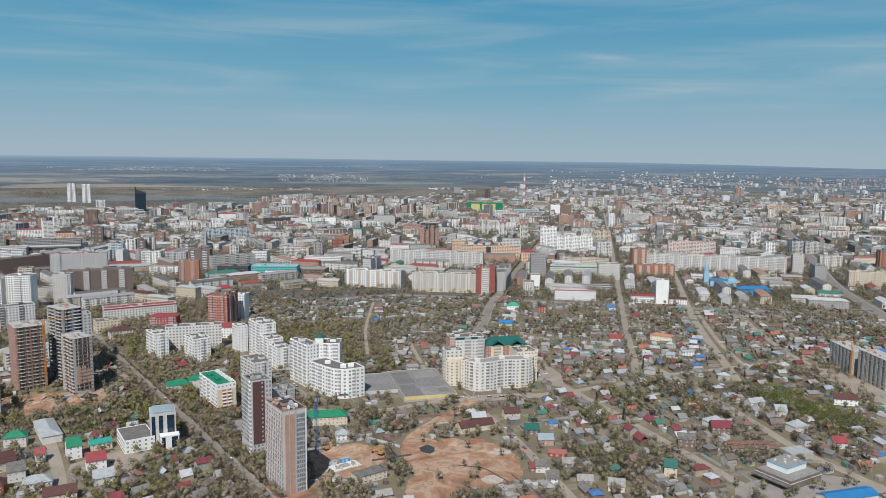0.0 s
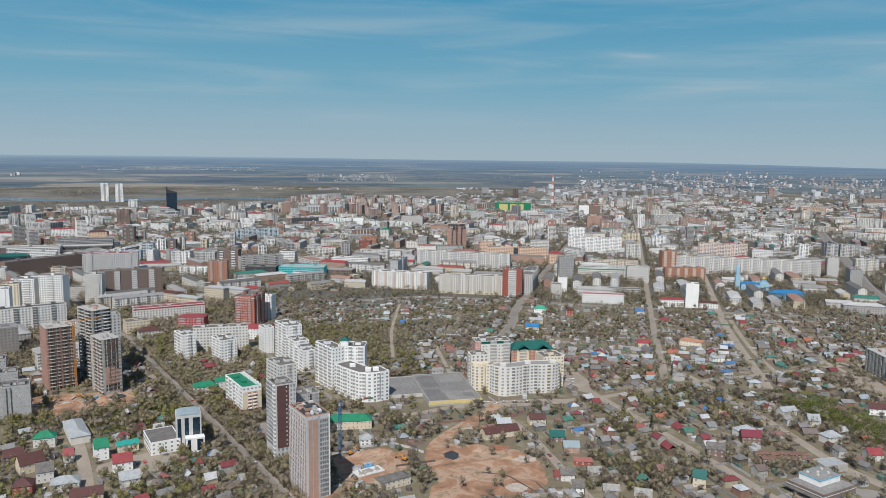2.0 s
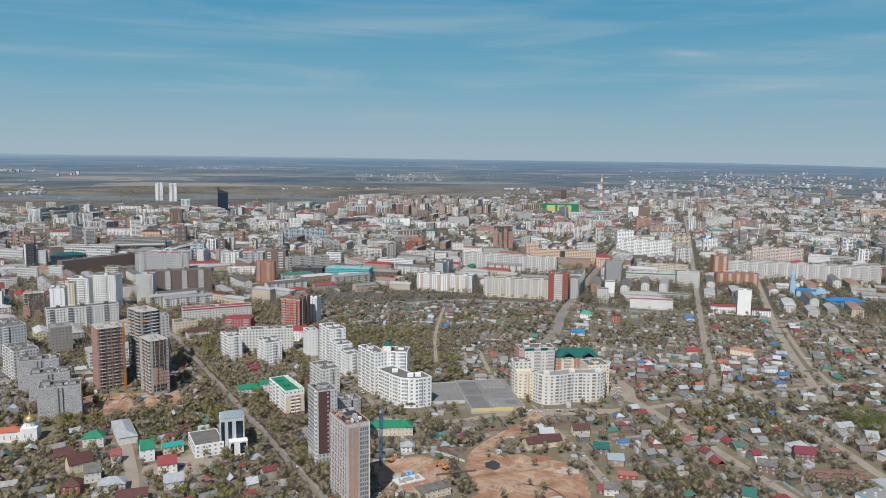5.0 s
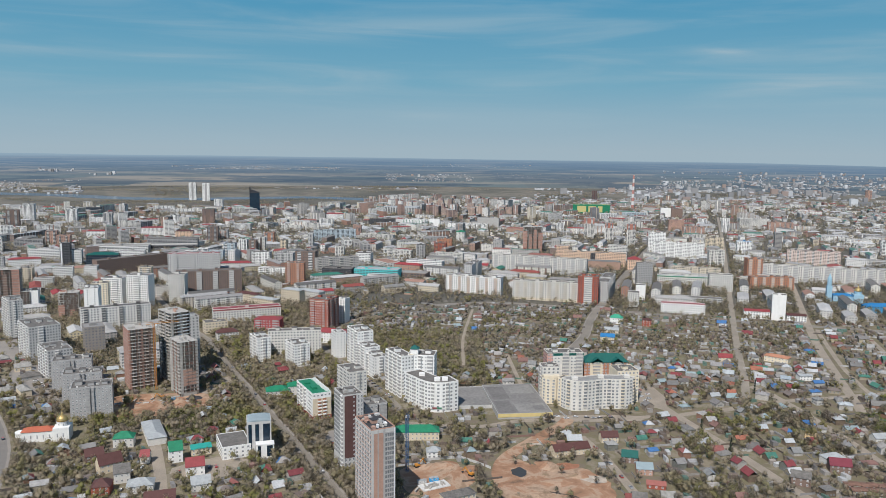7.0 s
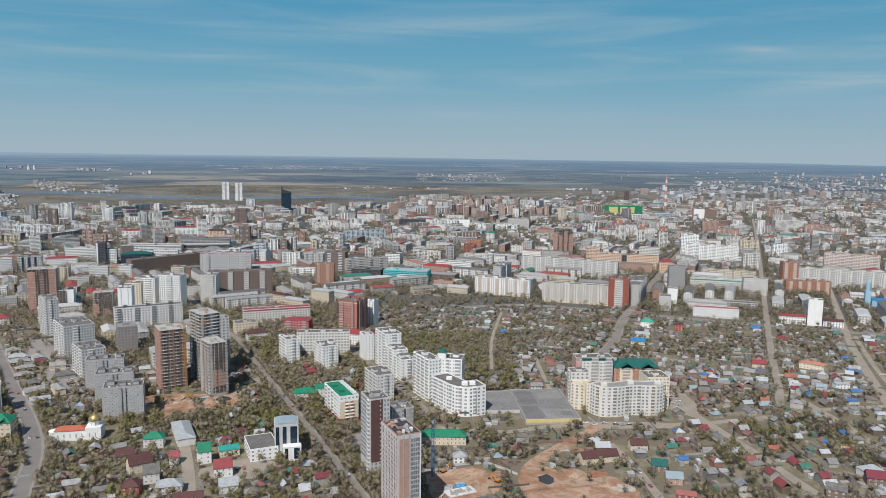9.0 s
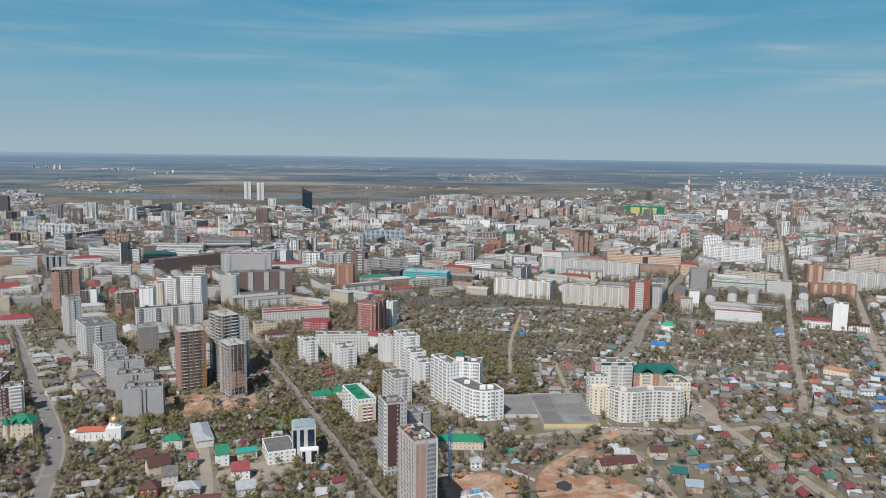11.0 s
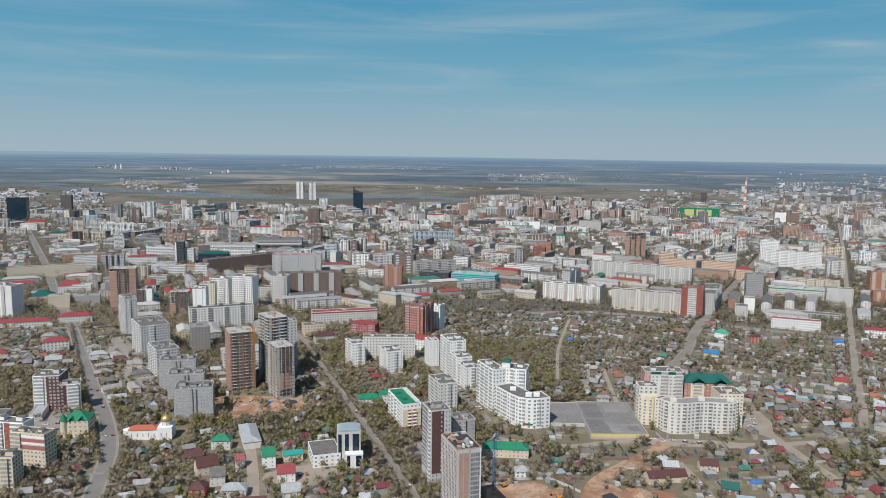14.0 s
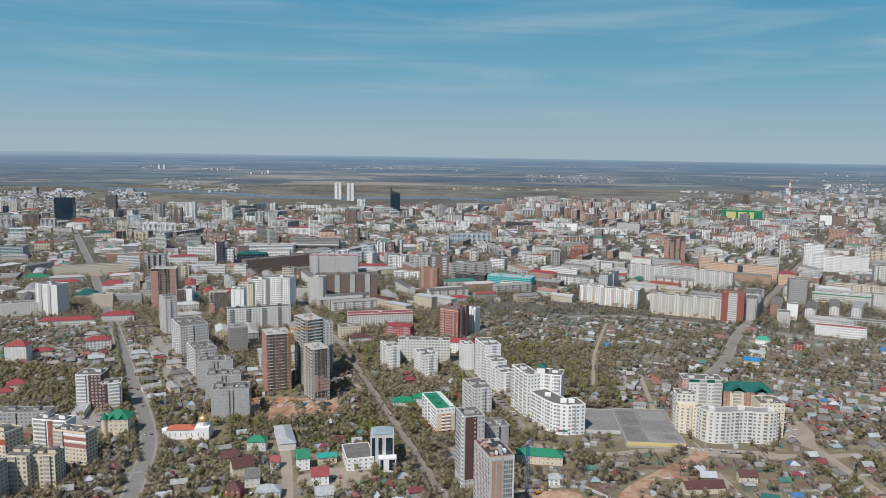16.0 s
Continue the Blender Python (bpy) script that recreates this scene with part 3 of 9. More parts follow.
def ground_sheet():
    s = Shape()
    rings = [0, 200, 400, 700, 1100, 1700, 2300, 2900, 3100, 3300, 3500, 3700, 3900, 4100, 4300, 4500, 4700, 4780]
    s.lathe([(r, 0.0) for r in reversed(rings)], 120)
    s.v = [(x, y, land(x, y)) for x, y, z in s.v]
    return s


tagged(new("ground", ground_sheet().mesh("ground", EARTH)), "bare brown spring ground with dry grass", "ground", "", "structure")


RIM = [(4600, -1.0), (4640, 40.0), (4680, 90.0), (4710, 135.0), (4730, 171.0)]


def far_rim():
    """The country beyond, rising gently to a skyline that falls off towards the east."""
    s = Shape()
    n = 180
    prof = RIM
    for j, (r, z) in enumerate(prof):
        for i in range(n):
            a = 2 * math.pi * i / n
            wob = noise.noise((math.cos(a) * 6, math.sin(a) * 6, 1.5)) * 5 + noise.noise((math.cos(a) * 25, math.sin(a) * 25, 4.5)) * 1.6
            az = (90 - math.degrees(a) + 180) % 360 - 180
            fall = 11 * (1 - smooth(az, -42, -14)) - 6 * smooth(az, -14, 10) - 17 * smooth(az, 22, 42)
            s.v.append((r * math.cos(a), r * math.sin(a), z + (wob + fall if j == len(prof) - 1 else 0.5 * fall if j == len(prof) - 2 else 0)))
    for j in range(len(prof) - 1):
        for i in range(n):
            p, q = j * n + i, j * n + (i + 1) % n
            s.f.append((q, p, p + n, q + n))
            s.m.append(0)
    return s


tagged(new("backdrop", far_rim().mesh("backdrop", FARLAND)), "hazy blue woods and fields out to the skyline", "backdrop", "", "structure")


def strip(name, pts, width, z, mat, label, kerb=0.0, round_ends=0, category="road"):
    """A road along a line of points, with raised pavements where kerb is a width."""
    pts = [Vector((*p, 0)) for p in pts]
    fine = []
    for i in range(len(pts) - 1):
        p0, p1, p2, p3 = pts[max(i - 1, 0)], pts[i], pts[i + 1], pts[min(i + 2, len(pts) - 1)]
        for k in range(6):
            t = k / 6
            fine.append(0.5 * (2 * p1 + (p2 - p0) * t + (2 * p0 - 5 * p1 + 4 * p2 - p3) * t * t + (3 * p1 - p0 - 3 * p2 + p3) * t ** 3))
    fine.append(pts[-1])
    s, side = Shape(), []
    for i, p in enumerate(fine):
        d = (fine[min(i + 1, len(fine) - 1)] - fine[max(i - 1, 0)]).normalized()
        side.append(Vector((-d.y, d.x, 0)))
        if i % 2 == 0:
            TAKEN.append((p.x, p.y, width / 2 + kerb + 1))
    for p, q in zip(fine, fine[1:]):
        m = max(1, int((q - p).length / (width / 2 + 4)))
        for k in range(m):
            c = p.lerp(q, k / m)
            TAKEN.append((c.x, c.y, width / 2 + kerb + 2.2))
    def run(sh, a, b, zz):
        for i in range(len(fine) - 1):
            p, q = fine[i], fine[i + 1]
            up = Vector((0, 0, zz))
            sh.face([p + side[i] * a + up, p + side[i] * b + up, q + side[i + 1] * b + up, q + side[i + 1] * a + up])
    run(s, width / 2, -width / 2, z)
    ob = tagged(new(name, s.mesh(name, mat)), label, category, "", "structure")
    if kerb:
        for sg in (1, -1):
            k = Shape()
            a, b = sg * width / 2, sg * (width / 2 + kerb)
            lo, hi = (b, a) if sg > 0 else (a, b)
            run(k, max(a, b), min(a, b), z + 0.14)
            for i in range(len(fine) - 1):
                p, q = fine[i] + side[i] * a, fine[i + 1] + side[i + 1] * a
                k.face([p + Vector((0, 0, z)), q + Vector((0, 0, z)), q + Vector((0, 0, z + 0.14)), p + Vector((0, 0, z + 0.14))])
            tagged(new("pavement", k.mesh("pavement", PAVING)), "dusty pavement strip along a kerb", "pavement", "", "structure")
    return ob


strip("road_main", [(-20, 385), (-57, 460), (-114, 574), (-200, 745), (-239, 830), (-317, 955), (-440, 1180), (-640, 1560)], 7, 0.06, ASPHALT, "grey asphalt street with dusty edges", 1.8)
strip("road_west", [(-245, 380), (-272, 446), (-318, 547), (-426, 696), (-571, 893), (-700, 1060), (-900, 1330), (-1300, 1850)], 9.5, 0.07, GREYASPHALT, "grey asphalt street beside low old houses", 2.0)
strip("road_avenue", [(150, 800), (186, 880), (219, 988), (289, 1172), (390, 1430), (517, 1744), (700, 2170), (946, 2733)], 9, 0.08, ASPHALT, "straight grey avenue between housing blocks", 1.5)
strip("road_north", [(287, 655), (312, 720), (336, 790), (382, 918), (520, 1291), (737, 1874), (1000, 2600)], 7.5, 0.09, DUSTROAD, "straight dusty street running out of the gardens")
strip("road_east", [(372, 619), (424, 773), (468, 894), (550, 1095), (633, 1299)], 9, 0.06, DIRT, "dusty street between garden houses", 0)
strip("road_garden", [(178, 745), (192, 690), (202, 640), (212, 597), (223, 552), (234, 500), (246, 445), (258, 385), (268, 330)], 8, 0.06, DIRT, "wide bare dirt street between garden houses")
strip("road_slope", [(306, 690), (315, 662), (321, 610), (324, 560), (325, 510), (326, 455), (335, 415), (350, 350)], 8, 0.05, DIRT, "bare dirt street between garden houses")
strip("road_lane", [(119, 562), (125, 535), (129, 512), (134, 465), (139, 415), (143, 360)], 6.5, 0.05, DIRT, "narrow dirt lane with parked cars")
strip("road_cross", [(205, 606), (222, 614), (260, 625), (307, 644), (395, 664), (467, 682), (520, 690)], 7, 0.07, DIRT, "bare dirt cross street")
strip("road_plots", [(490, 925), (476, 888), (435, 771), (415, 700), (408, 664)], 5, 0.05, DIRT, "narrow dirt street between plots")
strip("road_hollow", [(530, 880), (502, 790), (482, 714), (477, 660), (470, 600), (462, 520)], 6, 0.052, DIRT, "dirt street past a concrete block")
strip("road_yard", [(-117, 582), (-36, 590), (36, 581), (80, 596), (130, 596), (187, 606)], 7, 0.05, DIRT, "worn driveway between blocks")
strip("road_gully", [(37, 756), (42, 873), (62, 1033)], 3.6, 0.05, DIRT, "narrow path through gardens")
strip("road_path", [(86, 801), (88, 701), (92, 616)], 4, 0.05, DIRT, "narrow dirt path with parked cars")
strip("road_front", [(0, 1055), (100, 1080), (230, 1040), (330, 1000), (470, 950), (620, 900)], 9, 0.055, ASPHALT, "asphalt street below long housing blocks", 2.0)
strip("road_right", [(1300, 1960), (969, 1364), (813, 1083), (719, 856), (650, 700)], 16, 0.06, GREYASPHALT, "broad grey avenue with several lanes", 3.0)
strip("road_court", [(-160, 905), (-130, 850), (-92, 772), (-76, 740), (-62, 710), (-46, 674), (-31, 641), (-22, 614)], 8, 0.06, ASPHALT, "courtyard drive with parked cars")
strip("river", [(-2900, 3900), (-2330, 3630), (-1930, 3490), (-1630, 3420), (-1360, 3290), (-1150, 3245), (-960, 3270), (-760, 3370), (-560, 3430), (-380, 3400), (-240, 3330)], 150, 0.2, WATER, "broad grey-blue river", category="river")


strip("road_villas", [(-207, 554), (-195, 527), (-179, 488), (-165, 450)], 8, 0.056, DIRT, "bare dirt lane between villas with parked cars")


strip("road_pit", [(116, 600), (107, 584), (81, 553), (58, 522), (50, 498), (50, 476), (54, 455), (56, 425)], 11, 0.062, CLAY, "rutted clay track into a building pit", category="track")


def patch(name, cx, cy, rx, ry, mat, label, z=0.04, seed=0.0, n=40, turn=0.0, clear=False):
    s = Shape()
    pts = []
    for i in range(n):
        a = 2 * math.pi * i / n
        k = 1 + 0.28 * noise.noise((math.cos(a) * 1.4, math.sin(a) * 1.4, seed)) + 0.12 * noise.noise((math.cos(a) * 5, math.sin(a) * 5, seed + 9))
        u, v = rx * k * math.cos(a), ry * k * math.sin(a)
        c, q = math.cos(radians(turn)), math.sin(radians(turn))
        pts.append((cx + u * c - v * q, cy + u * q + v * c, z))
    s.face(pts)
    if clear:
        for i in range(0, n):
            for k in (0.15, 0.5, 0.85):
                TAKEN.append((cx + (pts[i][0] - cx) * k, cy + (pts[i][1] - cy) * k, min(rx, ry) * 0.17))
    return tagged(new(name, s.mesh(name, mat)), label, "ground", "", "structure")


# ---- buildings ----
def window_mesh(w, h, glass=None):
    """A pane in a pale frame, facing -y, its sill at z = 0 and its middle at x = 0."""
    s = Shape()
    s.box(-w / 2, -0.05, 0, w / 2, 0.02, h, 0)
    s.box(-w / 2 + 0.12, -0.07, 0.12, -0.05, 0.0, h - 0.12, 1)
    s.box(0.05, -0.07, 0.12, w / 2 - 0.12, 0.0, h - 0.12, 1)
    return s.mesh("window", FRAMEWHITE, glass or GLASS)


WINDOWS = {}


def window_of(w, h):
    key = (round(w, 1), round(h, 1))
    if key not in WINDOWS:
        WINDOWS[key] = window_mesh(*key)
    return WINDOWS[key]


def side_frame(side, w, d):
    """Turns (along, out, up) on a side of a w by d block into its own axes."""
    return {"f": (pose(0, 0, 0), w), "r": (pose(w, 0, 0, 0, 0, 90), d), "b": (pose(w, d, 0, 0, 0, 180), w), "l": (pose(0, d, 0, 0, 0, -90), d)}[side]


def put_box(shape, m, x0, y0, z0, x1, y1, z1, mat=0):
    k = len(shape.v)
    shape.box(x0, y0, z0, x1, y1, z1, mat)
    shape.v[k:] = [tuple(m @ Vector(p)) for p in shape.v[k:]]


def vent_mesh():
    s = Shape()
    s.box(0, 0, 0, 1, 1, 0.85, bottom=False)
    s.box(-0.1, -0.1, 0.85, 1.1, 1.1, 1.0)
    return s.mesh("vent", OFFWHITE)


VENT = vent_mesh()


def bay_shape(b, m, u0, u1, floors, fh, first, deep=1.15):
    """A stack of glazed balconies as one folded skin: a solid front and a set-back strip of glass on each storey."""
    prof = []
    for k in range(first, floors):
        z = k * fh + 0.15
        prof += [(deep, z, 0), (deep, z + 1.1, 0), (deep - 0.1, z + 1.1, 1), (deep - 0.1, z + fh - 0.14, 0)]
    prof.append((deep, prof[-1][1], 0))
    k0 = len(b.v)
    for out, z, _ in prof:
        for u, o in ((u0, 0.0), (u0, out), (u1, out), (u1, 0.0)):
            b.v.append(tuple(m @ Vector((u, -o, z))))
    for i in range(len(prof) - 1):
        for c in range(3):
            q = k0 + 4 * i + c
            b.f.append((q, q + 1, q + 5, q + 4))
            b.m.append(prof[i][2])
    n = k0 + 4 * (len(prof) - 1)
    b.f += [(n, n + 1, n + 2, n + 3), (k0 + 3, k0 + 2, k0 + 1, k0)]
    b.m += [0, 0]


def block(name, x, y, w, d, h, rot, wall, label, category="apartment building", roof=None, floors=0, pitch=3.3, win=(1.6, 1.5), each="", rest="flrb",
          bays=(), bay_mat=None, stripes=(), style="flat", rise=4.0, lifts=2, base=None, base_h=3.6, parapet=0.7, bands=(), group="", free=False, skip=0.0, plain=False):
    """One building with its front-left corner at x, y. each: sides whose windows are parts of their own; rest: the sides glazed as one part.
    bays: (side, from, to) glazed balcony stacks; stripes: (side, from, to, material) cladding strips; bands: (side, z0, z1, material)."""
    roof = roof or BITUMEN
    s = Shape()
    if style == "flat" and parapet:
        loops = [(0.0, 0.0), (0.0, h + parapet), (0.4, h + parapet), (0.4, h)]
        for k, z in loops:
            s.v += [(k, k, z), (w - k, k, z), (w - k, d - k, z), (k, d - k, z)]
        for a in range(3):
            for i in range(4):
                s.f.append((4 * a + i, 4 * a + (i + 1) % 4, 4 * a + 4 + (i + 1) % 4, 4 * a + 4 + i))
        s.f.append((12, 13, 14, 15))
        s.m = [0] * 13
    else:
        s.box(0, 0, 0, w, d, h, 0, bottom=False)
        if style == "gable":
            s.v += [(0, d / 2, h + rise), (w, d / 2, h + rise)]
            s.f += [(4, 7, 8), (5, 9, 6)]
            s.m += [0, 0]
    root = thing(name, s.mesh("walls", wall), pose(x, y, 0, 0, 0, rot), label, category, group)
    if not free:
        claim(x, y, w, d, rot)
    r = Shape()
    if style == "flat":
        r.box(0.4, 0.4, h + 0.02, w - 0.4, d - 0.4, h + 0.12, 0)
        if plain:
            for i in range(lifts):
                u = w * (i + 0.5) / lifts
                r.box(u - 2.2, d * 0.35, h + 0.12, u + 2.2, d * 0.7, h + 2.8)
        top = part("roof", r.mesh("roof", roof), root)
        lr = random.Random(int(abs(x) * 7 + abs(y)))
        for i in range(0 if plain else lifts):
            c = Shape()
            u, v = w * (i + 0.5) / lifts + lr.uniform(-1, 1), d * lr.uniform(0.4, 0.6)
            a, b, e = lr.uniform(1.8, 2.8), lr.uniform(2.0, 3.2), lr.uniform(2.0, 3.2)
            c.box(u - a, v - b, h + 0.12, u + a, v + b, h + e, 0)
            c.box(u - a - 0.2, v - b - 0.2, h + e, u + a + 0.2, v + b + 0.2, h + e + 0.2, 1)
            part("lift_house", c.mesh("lift_house", wall, roof), root)
        for i in range(0 if plain or not lifts else min(6, int(w * d / 60) + 1)):
            a, b = lr.uniform(1.2, w - 2.2), lr.uniform(1.2, d - 2.2)
            part("vent", VENT, top, at=pose(a, b, h + 0.12) @ Matrix.Diagonal((lr.uniform(0.5, 1.4), lr.uniform(0.5, 1.2), lr.uniform(0.4, 1.3), 1)))
    elif style == "hip":
        r.hip(0, 0, w, d, h, rise)
        part("roof", r.mesh("roof", roof), root)
    else:
        r.gable(0, 0, w, d, h, rise)
        part("roof", r.mesh("roof", roof), root)
    floors = floors or max(1, round(h / 3.0))
    fh = h / floors
    if base:
        b = Shape()
        b.box(-0.12, -0.12, 0, w + 0.12, d + 0.12, base_h, 0)
        part("base_storey", b.mesh("base_storey", base), root)
    for side, a, c, mt in stripes:
        m, length = side_frame(side, w, d)
        b = Shape()
        put_box(b, m, a * length, -0.15, base_h if base else 0.3, c * length, 0.0, h - 0.1)
        part("cladding_strip", b.mesh("cladding_strip", mt), root)
    for side, z0, z1, mt in bands:
        m, length = side_frame(side, w, d)
        b = Shape()
        put_box(b, m, -0.1, -0.1, z0, length + 0.1, 0.0, z1)
        part("wall_band", b.mesh("wall_band", mt), root)
    many = Shape()
    for side, a, c in bays:
        m, length = side_frame(side, w, d)
        b = many if plain else Shape()
        bay_shape(b, m, a * length, c * length, floors, fh, 1 if base else 0)
        if not plain:
            part("glazed_bay", b.mesh("glazed_bay", bay_mat or wall, BAYGLASS), root)
    if many.f:
        part("glazed_balcony", many.mesh("glazed_balcony", bay_mat or wall, FARGLASS), root, kind="stuff")
    joined = Shape()
    wm = window_of(*win)
    for side in "flrb":
        if side not in each and side not in rest:
            continue
        m, length = side_frame(side, w, d)
        n = max(1, int(length / pitch))
        gap = length / n
        for i in range(n):
            u = (i + 0.5) * gap
            if any(sd == side and a * length - 0.7 < u < c * length + 0.7 for sd, a, c in bays):
                continue
            out = 0.15 if any(sd == side and a * length < u < c * length for sd, a, c, _ in stripes) else 0.0
            if skip and noise.noise((i * 3.7, x, y)) > 0.5 - skip:
                continue
            for k in range(floors):
                z = k * fh + (fh - win[1]) * 0.55
                if side in each:
                    o = 0.12 if base and k == 0 else out
                    part("window", wm, root, at=m @ pose(u, -o - 0.02, z))
                else:
                    o = 0.16 if base and k == 0 else out + 0.05
                    if y > 1000:
                        joined.face([m @ Vector(q) for q in ((u - win[0] / 2, -o, z), (u + win[0] / 2, -o, z), (u + win[0] / 2, -o, z + win[1]), (u - win[0] / 2, -o, z + win[1]))])
                    else:
                        put_box(joined, m, u - win[0] / 2, -o, z, u + win[0] / 2, 0.0, z + win[1], 0)
    if joined.f:
        part("glazing", joined.mesh("glazing", FARGLASS if y > 1000 else GLASS), root, kind="stuff")
    return root


# -- the two finished towers by the clay pit and their dark neighbour
ta = block("apartment_tower", -57, 495, 14.5, 19, 53, 26, LIGHTGREY, "seventeen-storey grey apartment tower with a dark maroon strip", each="", rest="lr", pitch=2.1, win=(1.25, 1.9),
      stripes=(("f", 0.06, 0.64, MAROON),), bays=(("l", 0.80, 0.97),), lifts=1, base=LIGHTGREY, base_h=9.0, bay_mat=WHITE)
tf, _ = side_frame("f", 14.5, 19)
small, slim = window_of(0.9, 1.1), window_of(1.35, 2.2)
for k in range(17):
    z = 53 / 17 * k + 0.7
    if k > 2:
        part("window", small, ta, at=tf @ pose(7.6, -0.17, z + 0.5))
    for u in ((11.0, 13.2) if k > 2 else (1.6, 4.4, 7.2, 10.4, 13.0)):
        part("window", slim, ta, at=tf @ pose(u, -0.14 if k < 3 else -0.02, z))
tb = block("apartment_tower", -33.5, 433, 15.5, 27, 52.5, 26, SALMON, "salmon brick apartment tower nearly finished beside a clay pit", each="l", rest="rb", pitch=2.7, win=(1.7, 2.1), floors=18,
      stripes=(("f", 0.0, 0.10, LIGHTGREY), ("f", 0.26, 0.30, GREYPANEL), ("f", 0.50, 0.58, GREYPANEL), ("f", 0.94, 1.0, FRAMEWHITE)) + tuple(("l", i * 0.1, i * 0.1 + 0.018, LIGHTGREY) for i in range(10)), bands=(("f", 50.4, 52.6, LIGHTGREY), ("l", 51.2, 52.6, LIGHTGREY)), lifts=1, roof=BLACKCLAD)
strip_glass = Shape()
strip_glass.box(0.58 * 15.5, -0.12, 0.5, 0.94 * 15.5, 0.0, 50.3)
part("glazed_strip", strip_glass.mesh("glazed_strip", GLASS), tb, "tall strip of loggia glazing")
sill = Shape()
sill.box(0.58 * 15.5, -0.3, 0, 0.94 * 15.5, -0.12, 0.85)
sm = sill.mesh("loggia_rail", GREYPANEL)
mullion = Shape()
mullion.box(-0.06, -0.22, 0.5, 0.06, -0.12, 50.3)
mm = mullion.mesh("mullion", LIGHTGREY)
for k in range(18):
    part("loggia_rail", sm, tb, at=pose(0, 0, 52.5 / 18 * k))
for u in (0.67, 0.76, 0.85):
    part("mullion", mm, tb, at=pose(u * 15.5, 0, 0))
block("apartment_tower", -44, 516, 17, 17, 39, 26, GREYPANEL, "charcoal and grey apartment tower with white frames", each="f", rest="lr", pitch=3.0, win=(1.7, 1.8),
      stripes=(("r", 0.0, 1.0, BLACKCLAD), ("f", 0.55, 1.0, BLACKCLAD)), bays=(("f", 0.62, 0.95),), bay_mat=GREYPANEL, lifts=2)

rc = random.Random(17)
for tower, w, d, h, n in ((tb, 15.5, 27, 52.5, 16), (ta, 14.5, 19, 53, 10)):
    for k in range(n):
        b = Shape()
        a, c, e = rc.uniform(0.4, 1.6), rc.uniform(0.4, 1.4), rc.uniform(0.5, 2.2)
        b.box(-a, -c, 0, a, c, e)
        part("roof_box", b.mesh("roof_box", rc.choice((FRAMEWHITE, LIGHTGREY, SALMON, BLACKCLAD, CONCRETE))), tower, at=pose(rc.uniform(2, w - 2), rc.uniform(2, d - 2), h + 0.14))

# -- white blocks along the court
block("apartment_building", -70.6, 746, 17, 30, 36, 26, WHITE, "white eleven-storey apartment block with a stepped roof", each="f", win=(1.2, 1.3), pitch=2.9, rest="l", bays=(("l", 0.06, 0.2), ("l", 0.42, 0.56), ("l", 0.78, 0.92), ("f", 0.4, 0.62)))
block("apartment_building", -96, 779, 11, 16, 27, 26, WHITE, "white nine-storey apartment block wing", each="f", win=(1.2, 1.3), pitch=3.0, lifts=1)
block("apartment_building", -60.7, 723.7, 15, 23, 26, 26, WHITE, "white nine-storey apartment block", each="f", win=(1.2, 1.3), pitch=2.9, rest="l", bays=(("l", 0.1, 0.3), ("l", 0.6, 0.8), ("f", 0.36, 0.6)))
block("apartment_building", -51.3, 706.9, 14, 22, 21, 26, WHITE, "white seven-storey apartment block with a flat roof", each="f", win=(1.2, 1.3), pitch=2.9, rest="l", bays=(("l", 0.15, 0.35), ("f", 0.4, 0.65)))
block("apartment_building", -23, 650, 12, 32, 37.5, 29, WHITE, "white twelve-storey apartment wing with balcony stacks", each="", rest="fl", win=(1.2, 1.3), pitch=2.9, lifts=1, bays=(("l", 0.04, 0.16), ("l", 0.3, 0.44), ("l", 0.58, 0.7), ("l", 0.84, 0.96)))
wt = block("apartment_building", -18, 657, 24, 18, 37.5, -8, WHITE, "white thirteen-storey apartment block with a small roof turret", each="f", win=(1.2, 1.3), pitch=3.0, bays=(("f", 0.05, 0.22), ("f", 0.4, 0.52), ("f", 0.74, 0.94)))
trt = Shape()
trt.box(2, 3, 37.6, 9, 10, 42.5)
part("turret", trt.mesh("turret", WHITE), wt)
trt = Shape()
trt.hip(2, 3, 9, 10, 42.5, 3.2, 0.6)
part("turret_roof", trt.mesh("turret_roof", DARKGREENROOF), wt, "small dark green turret roof")
trt = Shape()
trt.box(1.2, -0.45, 33.5, 4.8, -0.02, 38.8)
part("front_panel", trt.mesh("front_panel", YELLOW), wt, "pale yellow front panel below a turret")


